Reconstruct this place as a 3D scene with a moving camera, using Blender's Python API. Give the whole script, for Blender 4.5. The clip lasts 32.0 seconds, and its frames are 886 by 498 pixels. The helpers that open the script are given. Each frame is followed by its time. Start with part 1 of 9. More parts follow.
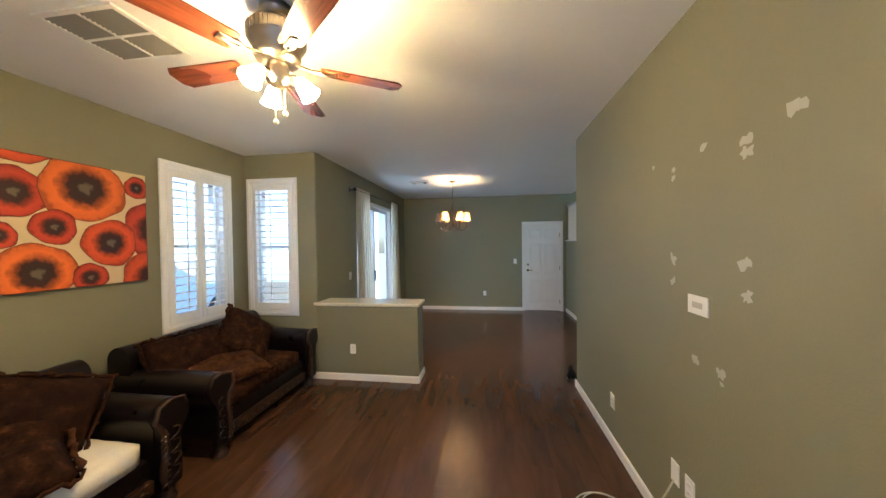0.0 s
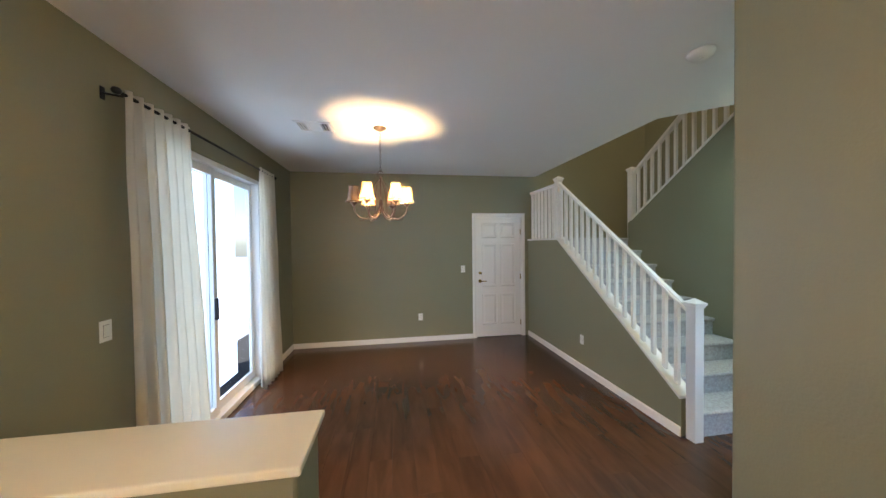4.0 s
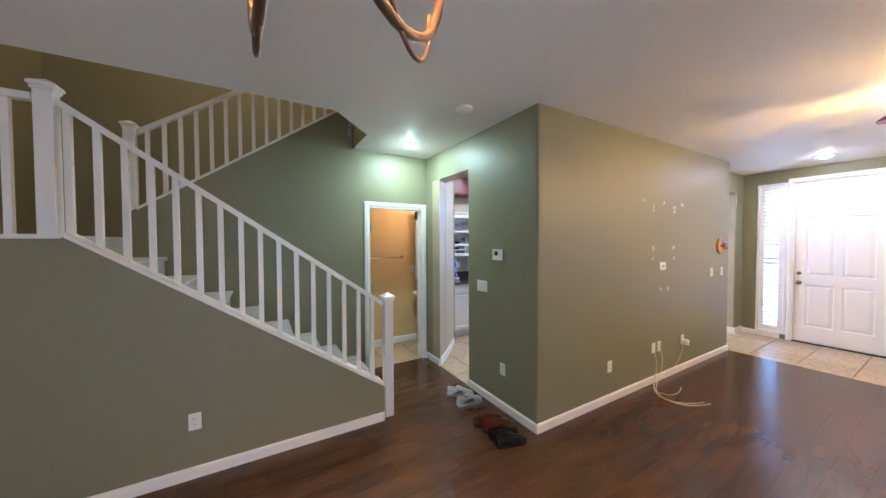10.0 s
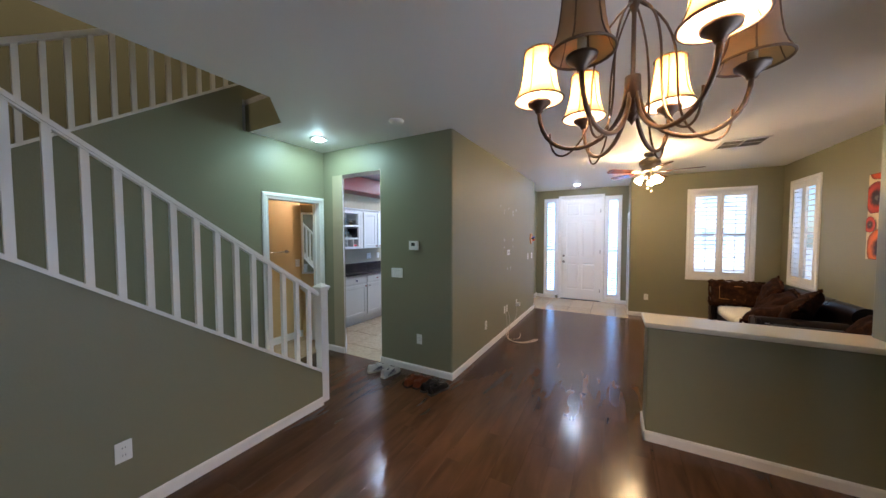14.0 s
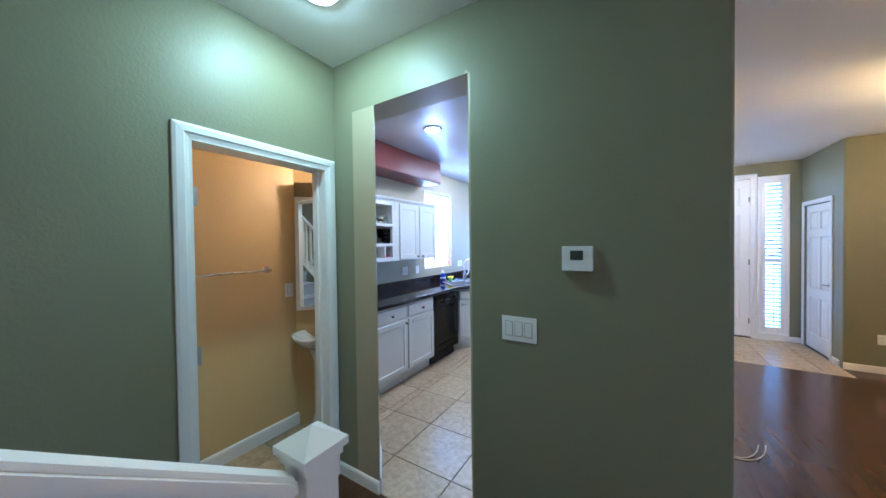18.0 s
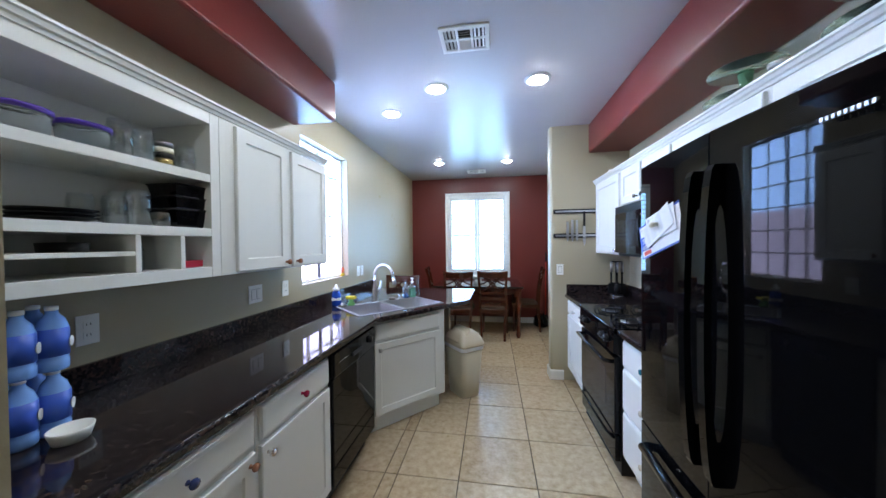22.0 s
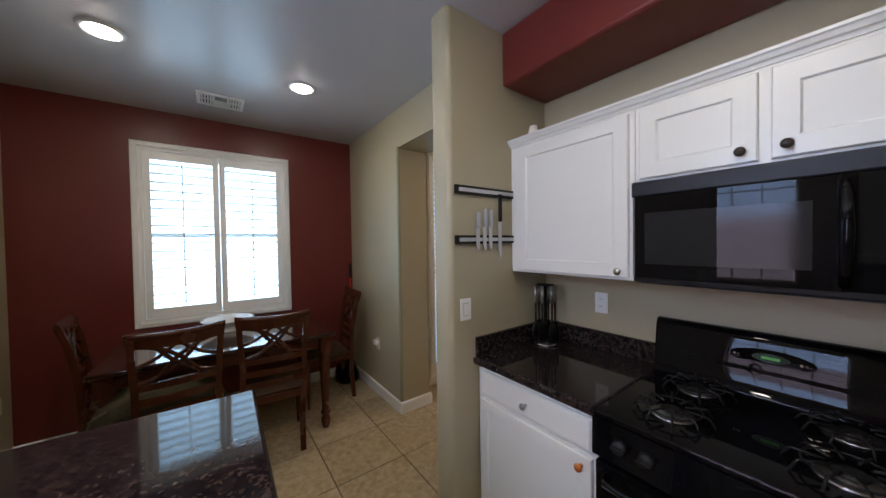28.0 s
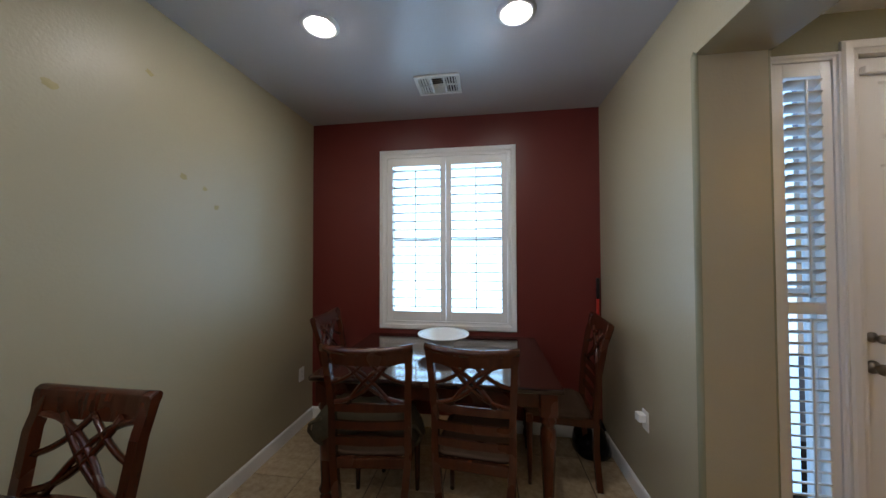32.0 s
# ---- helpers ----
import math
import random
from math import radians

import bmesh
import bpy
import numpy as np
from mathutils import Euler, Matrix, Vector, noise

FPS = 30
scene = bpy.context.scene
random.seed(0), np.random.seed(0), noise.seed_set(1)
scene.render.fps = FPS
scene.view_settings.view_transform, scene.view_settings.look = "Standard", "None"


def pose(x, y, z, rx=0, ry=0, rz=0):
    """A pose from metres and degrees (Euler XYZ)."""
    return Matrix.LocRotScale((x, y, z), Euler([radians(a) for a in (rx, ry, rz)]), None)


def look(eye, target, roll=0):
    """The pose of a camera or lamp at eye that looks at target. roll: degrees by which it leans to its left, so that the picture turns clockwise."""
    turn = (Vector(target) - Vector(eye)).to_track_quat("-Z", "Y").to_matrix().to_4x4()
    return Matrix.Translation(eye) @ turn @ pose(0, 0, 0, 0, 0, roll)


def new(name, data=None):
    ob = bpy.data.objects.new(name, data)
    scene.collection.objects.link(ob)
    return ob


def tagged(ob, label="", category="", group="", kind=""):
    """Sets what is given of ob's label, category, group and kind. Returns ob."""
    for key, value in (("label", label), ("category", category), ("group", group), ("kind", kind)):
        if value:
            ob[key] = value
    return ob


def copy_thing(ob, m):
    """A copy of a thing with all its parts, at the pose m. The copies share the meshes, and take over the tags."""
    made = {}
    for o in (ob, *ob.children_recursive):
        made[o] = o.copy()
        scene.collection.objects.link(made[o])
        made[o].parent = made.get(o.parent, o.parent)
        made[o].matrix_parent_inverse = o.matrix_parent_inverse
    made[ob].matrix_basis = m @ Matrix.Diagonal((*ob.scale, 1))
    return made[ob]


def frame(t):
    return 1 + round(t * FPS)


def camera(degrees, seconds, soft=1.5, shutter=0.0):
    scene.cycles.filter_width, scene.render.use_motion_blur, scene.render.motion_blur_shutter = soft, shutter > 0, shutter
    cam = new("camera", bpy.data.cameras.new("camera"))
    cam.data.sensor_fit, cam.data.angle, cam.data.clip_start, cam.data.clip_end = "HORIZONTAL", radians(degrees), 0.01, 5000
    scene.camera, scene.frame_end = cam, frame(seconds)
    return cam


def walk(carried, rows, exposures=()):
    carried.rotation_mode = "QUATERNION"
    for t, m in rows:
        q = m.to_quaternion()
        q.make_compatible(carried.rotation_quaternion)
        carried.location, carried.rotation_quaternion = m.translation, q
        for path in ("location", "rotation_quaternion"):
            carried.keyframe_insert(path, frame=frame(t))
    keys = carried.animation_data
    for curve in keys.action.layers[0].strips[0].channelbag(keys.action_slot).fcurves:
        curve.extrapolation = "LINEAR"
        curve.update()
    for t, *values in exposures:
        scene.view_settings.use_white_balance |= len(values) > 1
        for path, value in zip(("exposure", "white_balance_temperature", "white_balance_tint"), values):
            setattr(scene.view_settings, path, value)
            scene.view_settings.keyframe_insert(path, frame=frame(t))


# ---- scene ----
cam = camera(110.0, 32.0)
PATH = [
    (0, (0.285, 0.298, 1.609), (0.003, 2.278, 1.573), -0.70),
    (0.5, (0.173, 0.581, 1.620), (-0.103, 2.562, 1.584), -0.52),
    (1, (0.154, 0.879, 1.607), (-0.138, 2.857, 1.574), -0.71),
    (1.5, (0.104, 1.169, 1.621), (-0.179, 3.148, 1.586), -0.71),
    (2, (0.031, 1.485, 1.614), (-0.224, 3.469, 1.582), -0.64),
    (2.5, (-0.068, 1.791, 1.615), (-0.205, 3.786, 1.578), -0.74),
    (3, (-0.137, 2.116, 1.594), (-0.117, 4.115, 1.558), -0.66),
    (3.5, (-0.198, 2.448, 1.590), (-0.032, 4.441, 1.555), -0.60),
    (5.5, (-0.216, 3.798, 1.617), (0.649, 5.601, 1.569), -1.16),
    (6, (-0.091, 4.082, 1.604), (1.004, 5.755, 1.553), -1.19),
    (6.5, (0.039, 4.361, 1.597), (1.362, 5.859, 1.547), -1.22),
    (7, (0.122, 4.603, 1.606), (1.656, 5.886, 1.553), -0.92),
    (7.5, (0.133, 4.882, 1.603), (1.859, 5.892, 1.551), -0.95),
    (8, (0.044, 5.088, 1.581), (1.937, 5.732, 1.547), -0.93),
    (8.5, (-0.120, 5.289, 1.602), (1.867, 5.516, 1.555), -0.80),
    (9, (-0.265, 5.514, 1.593), (1.722, 5.288, 1.543), -0.51),
    (9.5, (-0.405, 5.715, 1.600), (1.476, 5.039, 1.549), -0.39),
    (10, (-0.572, 5.935, 1.603), (1.158, 4.933, 1.552), -0.23),
    (10.5, (-0.712, 6.154, 1.605), (0.842, 4.896, 1.559), -0.13),
    (11, (-0.782, 6.397, 1.606), (0.552, 4.908, 1.549), -0.15),
    (11.5, (-0.839, 6.598, 1.610), (0.311, 4.962, 1.553), -0.03),
    (12, (-0.880, 6.761, 1.595), (0.178, 5.065, 1.534), -0.18),
    (12.5, (-0.821, 6.885, 1.594), (0.192, 5.161, 1.532), -0.03),
    (13, (-0.673, 6.991, 1.587), (0.310, 5.251, 1.517), -0.02),
    (13.5, (-0.504, 7.039, 1.582), (0.461, 5.288, 1.515), -0.05),
    (14, (-0.292, 6.976, 1.577), (0.678, 5.229, 1.494), -0.11),
    (14.5, (-0.034, 6.864, 1.569), (0.941, 5.120, 1.491), -0.13),
    (16.5, (0.930, 6.162, 1.556), (1.927, 4.429, 1.494), -0.34),
    (17, (1.154, 5.917, 1.554), (2.172, 4.196, 1.507), -0.57),
    (17.5, (1.360, 5.644, 1.548), (2.395, 3.934, 1.506), -0.64),
    (18, (1.557, 5.371, 1.536), (2.616, 3.675, 1.504), -0.73),
    (18.5, (1.751, 5.070, 1.530), (2.842, 3.393, 1.504), -0.34),
    (19, (1.917, 4.779, 1.510), (3.028, 3.116, 1.488), -0.18),
    (19.5, (2.114, 4.509, 1.463), (3.208, 2.835, 1.466), -0.12),
    (20, (2.293, 4.352, 1.464), (3.379, 2.673, 1.454), -0.28),
    (20.5, (2.416, 4.235, 1.445), (3.360, 2.472, 1.439), -0.25),
    (21, (2.634, 4.022, 1.458), (3.377, 2.166, 1.435), -0.62),
    (21.5, (2.766, 3.847, 1.464), (3.308, 1.922, 1.436), -0.55),
    (22, (2.861, 3.673, 1.469), (3.177, 1.698, 1.439), -0.60),
    (22.5, (2.908, 3.476, 1.476), (3.044, 1.481, 1.444), -0.80),
    (23, (2.949, 3.265, 1.492), (3.025, 1.267, 1.459), -0.66),
    (23.5, (3.023, 3.087, 1.493), (3.030, 1.087, 1.473), -0.63),
    (24, (3.112, 2.935, 1.503), (2.874, 0.949, 1.479), -0.79),
    (24.5, (3.147, 2.769, 1.503), (2.638, 0.835, 1.470), -0.70),
    (25, (3.192, 2.580, 1.516), (2.407, 0.741, 1.479), -0.82),
    (25.5, (3.236, 2.406, 1.529), (2.236, 0.674, 1.487), -0.88),
    (27.5, (3.277, 1.616, 1.534), (2.015, 0.064, 1.497), -0.41),
    (28, (3.202, 1.375, 1.535), (2.016, -0.234, 1.495), -0.85),
    (28.5, (3.119, 1.169, 1.542), (2.017, -0.500, 1.511), -1.03),
    (29, (2.994, 0.951, 1.538), (2.014, -0.792, 1.517), -0.83),
    (29.5, (2.894, 0.742, 1.537), (2.084, -1.086, 1.517), -0.78),
    (30, (2.837, 0.541, 1.540), (2.170, -1.345, 1.528), -0.64),
    (30.5, (2.835, 0.472, 1.535), (2.340, -1.466, 1.543), -0.94),
    (31, (2.826, 0.470, 1.515), (2.598, -1.517, 1.551), -0.92),
    (31.5, (2.793, 0.452, 1.505), (2.852, -1.547, 1.545), -0.53),
    (32, (2.787, 0.412, 1.495), (3.069, -1.568, 1.534), -0.20),
]
EXPOSURES = [(0.0, 0.58, 5750, 13), (1.0, 0.52, 5350, 9), (2.0, 0.62, 5350, 11), (3.5, 0.85, 5800, 16), (6.0, 1.05, 6900, 28), (8.0, 0.95, 6350, 36), (10.0, 0.92, 6300, 26), (11.0, 0.64, 6150, 19),
             (13.0, 0.38, 6000, 22), (17.0, 0.28, 5650, 17), (19.0, 0.50, 5350, 22), (20.0, 0.50, 5750, 27), (22.0, -0.10, 6750, 14), (23.0, -0.48, 6700, 17), (24.0, -0.74, 7300, 14), (25.5, -0.96, 7900, 16), (28.0, -1.16, 9200, 21),
             (29.0, -1.48, 9600, 22), (30.0, -1.66, 9200, 22), (31.0, -1.67, 8700, 22), (32.0, -1.18, 8300, 21)]
walk(cam, [(t, look(eye, target, roll)) for t, eye, target, roll in PATH], EXPOSURES)
SKY = 0.15

# world and large light
world = bpy.data.worlds.new("sky")
scene.world = world
world.use_nodes = True
wn = world.node_tree
sky = wn.nodes.new("ShaderNodeTexSky")
sky.sky_type = "NISHITA"
sky.sun_disc = False
sky.sun_elevation, sky.sun_rotation = radians(55), radians(38)
wn.links.new(sky.outputs["Color"], wn.nodes["Background"].inputs["Color"])
wn.nodes["Background"].inputs["Strength"].default_value = SKY
sun = new("sun", bpy.data.lights.new("sun", "SUN"))
sun.data.energy, sun.data.angle, sun.data.color = 5.0, radians(0.6), (1.0, 0.95, 0.88)
sun.rotation_euler = look((0, 0, 0), (-0.35, -0.45, -0.82)).to_euler()


# ---------------------------------------------------------------- mesh helpers
def box(bm, x0, x1, y0, y1, z0, z1, bevel=0.0, seg=2):
    vs = [bm.verts.new((x, y, z)) for x in (x0, x1) for y in (y0, y1) for z in (z0, z1)]
    fs = [bm.faces.new([vs[i] for i in f]) for f in
          ((0, 1, 3, 2), (4, 6, 7, 5), (0, 4, 5, 1), (2, 3, 7, 6), (0, 2, 6, 4), (1, 5, 7, 3))]
    if bevel > 0:
        es = list({e for f in fs for e in f.edges})
        bmesh.ops.bevel(bm, geom=es, offset=bevel, segments=seg, profile=0.5, affect="EDGES", clamp_overlap=True)
    return vs


def prism(bm, poly, axis, a, b):
    """A polygon swept along an axis: poly holds the other two coordinates in xyz order."""
    def at(p, v):
        return {"x": (v, p[0], p[1]), "y": (p[0], v, p[1]), "z": (p[0], p[1], v)}[axis]
    lo = [bm.verts.new(at(p, a)) for p in poly]
    hi = [bm.verts.new(at(p, b)) for p in poly]
    n = len(poly)
    fs = [bm.faces.new(lo), bm.faces.new(hi[::-1])]
    fs += [bm.faces.new((lo[i], hi[i], hi[(i + 1) % n], lo[(i + 1) % n])) for i in range(n)]
    return fs


def tube(bm, pts, r, seg=8, closed=False, caps=True):
    """A round bar along points; r is one radius or one for each point."""
    pts = [Vector(p) for p in pts]
    n = len(pts)
    rs = r if isinstance(r, (list, tuple)) else [r] * n
    rings, up = [], None
    for i, p in enumerate(pts):
        a = pts[i - 1] if (i or closed) else pts[0]
        b = pts[(i + 1) % n] if (i < n - 1 or closed) else pts[-1]
        d = (b - a).normalized()
        if up is None:
            up = Vector((0, 0, 1)) if abs(d.z) < 0.9 else Vector((1, 0, 0))
        side = d.cross(up).normalized()
        up = side.cross(d).normalized()
        rings.append([bm.verts.new(p + rs[i] * (math.cos(t) * side + math.sin(t) * up))
                      for t in (2 * math.pi * k / seg for k in range(seg))])
    for i in range(n if closed else n - 1):
        a, b = rings[i], rings[(i + 1) % n]
        for k in range(seg):
            f = bm.faces.new((a[k], a[(k + 1) % seg], b[(k + 1) % seg], b[k]))
            f.smooth = True
    if caps and not closed:
        bm.faces.new(rings[0][::-1])
        bm.faces.new(rings[-1])


def lathe(bm, prof, c=(0, 0, 0), seg=20, smooth=True, squash=1.0):
    """A profile of (radius, height) turned round the upright through c."""
    rings = []
    for r, z in prof:
        if r < 1e-5:
            rings.append([bm.verts.new((c[0], c[1], c[2] + z))])
        else:
            rings.append([bm.verts.new((c[0] + r * math.cos(t), c[1] + squash * r * math.sin(t), c[2] + z))
                          for t in (2 * math.pi * k / seg for k in range(seg))])
    for a, b in zip(rings, rings[1:]):
        for k in range(seg):
            q = [a[k % len(a)], a[(k + 1) % len(a)], b[(k + 1) % len(b)], b[k % len(b)]]
            q = [v for i, v in enumerate(q) if v not in q[:i]]
            if len(q) > 2:
                f = bm.faces.new(q)
                f.smooth = smooth


def rod(bm, p, q, r, seg=10):
    tube(bm, [p, q], r, seg)


def bez(p0, p1, p2, p3, n=10):
    out = []
    for i in range(n + 1):
        t = i / n
        out.append(tuple((1 - t) ** 3 * a + 3 * (1 - t) ** 2 * t * b + 3 * (1 - t) * t * t * c + t ** 3 * d
                         for a, b, c, d in zip(p0, p1, p2, p3)))
    return out


def mesh_of(name, bm, mats, normals=True):
    if normals:
        bmesh.ops.recalc_face_normals(bm, faces=bm.faces)
    me = bpy.data.meshes.new(name)
    bm.to_mesh(me)
    bm.free()
    for m in (mats if isinstance(mats, (list, tuple)) else [mats]):
        me.materials.append(m)
    return me


def part(name, bm, mats, parent, label=""):
    ob = new(name, mesh_of(name, bm, mats))
    ob.parent = parent
    return tagged(ob, label)


def thing(name, label, category, at=(0, 0, 0), rz=0.0, group=""):
    ob = new(name)
    ob.matrix_basis = pose(*at, 0, 0, rz)
    ob.empty_display_size = 0.05
    return tagged(ob, label, category, group)


def solid(name, bm, mats, label, category, at=None, rz=0.0, group=""):
    """A thing that is one mesh."""
    ob = new(name, mesh_of(name, bm, mats))
    if at is not None:
        ob.matrix_basis = pose(*at, 0, 0, rz)
    return tagged(ob, label, category, group)


def setting(name, bm, mats, label="", category=""):
    ob = new(name, mesh_of(name, bm, mats))
    return tagged(ob, label or name.replace("_", " "), category or name.split("_")[0], "", "structure")


def boxpart(name, parent, mat, dims, bevel=0.003, label="", seg=2):
    bm = bmesh.new()
    box(bm, *dims, bevel, seg)
    return part(name, bm, mat, parent, label)


# ---------------------------------------------------------------- materials
def material(name, color, rough=0.5, metal=0.0, var=0.0, vscale=3.0, bump=0.0, bscale=60.0, bdist=0.002,
             color2=None, coat=0.0, spec=0.5, emit=None, strength=0.0, trans=0.0, rvar=0.0, ior=1.45):
    m = bpy.data.materials.new(name)
    m.use_nodes = True
    nt = m.node_tree
    p = nt.nodes["Principled BSDF"]
    p.inputs["Base Color"].default_value = (*color, 1)
    p.inputs["Roughness"].default_value = rough
    p.inputs["Metallic"].default_value = metal
    p.inputs["Specular IOR Level"].default_value = spec
    p.inputs["Coat Weight"].default_value = coat
    p.inputs["Coat Roughness"].default_value = 0.08
    p.inputs["Transmission Weight"].default_value = trans
    p.inputs["IOR"].default_value = ior
    if emit:
        p.inputs["Emission Color"].default_value = (*emit, 1)
        p.inputs["Emission Strength"].default_value = strength
    if var or bump or rvar:
        tc = nt.nodes.new("ShaderNodeTexCoord")
        if var or rvar:
            n1 = nt.nodes.new("ShaderNodeTexNoise")
            n1.inputs["Scale"].default_value = vscale
            n1.inputs["Detail"].default_value = 5
            nt.links.new(tc.outputs["Object"], n1.inputs["Vector"])
        if var:
            mix = nt.nodes.new("ShaderNodeMix")
            mix.data_type = "RGBA"
            c2 = color2 or tuple(max(0, c * (1 - var)) for c in color)
            c1 = color if color2 else tuple(min(1, c * (1 + var)) for c in color)
            mix.inputs["A"].default_value, mix.inputs["B"].default_value = (*c1, 1), (*c2, 1)
            nt.links.new(n1.outputs["Fac"], mix.inputs["Factor"])
            nt.links.new(mix.outputs["Result"], p.inputs["Base Color"])
        if rvar:
            mr = nt.nodes.new("ShaderNodeMapRange")
            mr.inputs["To Min"].default_value, mr.inputs["To Max"].default_value = max(0, rough - rvar), rough + rvar
            nt.links.new(n1.outputs["Fac"], mr.inputs["Value"])
            nt.links.new(mr.outputs["Result"], p.inputs["Roughness"])
        if bump:
            n2 = nt.nodes.new("ShaderNodeTexNoise")
            n2.inputs["Scale"].default_value = bscale
            n2.inputs["Detail"].default_value = 3
            nt.links.new(tc.outputs["Object"], n2.inputs["Vector"])
            b = nt.nodes.new("ShaderNodeBump")
            b.inputs["Strength"].default_value, b.inputs["Distance"].default_value = bump, bdist
            nt.links.new(n2.outputs["Fac"], b.inputs["Height"])
            nt.links.new(b.outputs["Normal"], p.inputs["Normal"])
    return m


def ramp_node(nt, stops):
    r = nt.nodes.new("ShaderNodeValToRGB")
    e = r.color_ramp.elements
    while len(e) < len(stops):
        e.new(0.5)
    for el, (pos, col) in zip(e, stops):
        el.position, el.color = pos, (*col, 1)
    return r


def wood(name, dark, light, rough=0.35, grain=(40, 1.2, 40), coat=0.0, per_piece=0.0, along="y", bump=0.15, cloud=0.35):
    """Wood whose grain runs along one axis of the object; pieces differ by their random number."""
    m = material(name, dark, rough, coat=coat)
    nt = m.node_tree
    p = nt.nodes["Principled BSDF"]
    tc, mp, info = nt.nodes.new("ShaderNodeTexCoord"), nt.nodes.new("ShaderNodeMapping"), nt.nodes.new("ShaderNodeObjectInfo")
    add = nt.nodes.new("ShaderNodeVectorMath")
    sc = nt.nodes.new("ShaderNodeVectorMath")
    sc.operation = "SCALE"
    sc.inputs[0].default_value = (37.0, 91.0, 13.0)
    nt.links.new(info.outputs["Random"], sc.inputs["Scale"])
    nt.links.new(tc.outputs["Object"], add.inputs[0])
    nt.links.new(sc.outputs["Vector"], add.inputs[1])
    nt.links.new(add.outputs["Vector"], mp.inputs["Vector"])
    s = {"x": (grain[1], grain[0], grain[2]), "y": grain, "z": (grain[0], grain[2], grain[1])}[along]
    mp.inputs["Scale"].default_value = s
    n1 = nt.nodes.new("ShaderNodeTexNoise")
    n1.inputs["Scale"].default_value, n1.inputs["Detail"].default_value, n1.inputs["Distortion"].default_value = 1.0, 7, 0.6
    nt.links.new(mp.outputs["Vector"], n1.inputs["Vector"])
    n2 = nt.nodes.new("ShaderNodeTexNoise")
    n2.inputs["Scale"].default_value, n2.inputs["Detail"].default_value = 2.2, 3
    nt.links.new(add.outputs["Vector"], n2.inputs["Vector"])
    mid = tuple((a + b) / 2 for a, b in zip(dark, light))
    r = ramp_node(nt, [(0.30, dark), (0.5, mid), (0.72, light)])
    m1 = nt.nodes.new("ShaderNodeMath")
    m1.operation = "MULTIPLY_ADD"
    m1.inputs[1].default_value, m1.inputs[2].default_value = cloud, -cloud / 2
    nt.links.new(n2.outputs["Fac"], m1.inputs[0])
    a1 = nt.nodes.new("ShaderNodeMath")
    nt.links.new(n1.outputs["Fac"], a1.inputs[0])
    nt.links.new(m1.outputs[0], a1.inputs[1])
    m2 = nt.nodes.new("ShaderNodeMath")
    m2.operation = "MULTIPLY_ADD"
    m2.inputs[1].default_value, m2.inputs[2].default_value = per_piece, -per_piece / 2
    nt.links.new(info.outputs["Random"], m2.inputs[0])
    a2 = nt.nodes.new("ShaderNodeMath")
    nt.links.new(a1.outputs[0], a2.inputs[0])
    nt.links.new(m2.outputs[0], a2.inputs[1])
    nt.links.new(a2.outputs[0], r.inputs["Fac"])
    nt.links.new(r.outputs["Color"], p.inputs["Base Color"])
    mr = nt.nodes.new("ShaderNodeMapRange")
    mr.inputs["To Min"].default_value, mr.inputs["To Max"].default_value = rough - 0.06, rough + 0.1
    nt.links.new(n2.outputs["Fac"], mr.inputs["Value"])
    nt.links.new(mr.outputs["Result"], p.inputs["Roughness"])
    b = nt.nodes.new("ShaderNodeBump")
    b.inputs["Strength"].default_value, b.inputs["Distance"].default_value = bump, 0.001
    nt.links.new(n1.outputs["Fac"], b.inputs["Height"])
    nt.links.new(b.outputs["Normal"], p.inputs["Normal"])
    return m


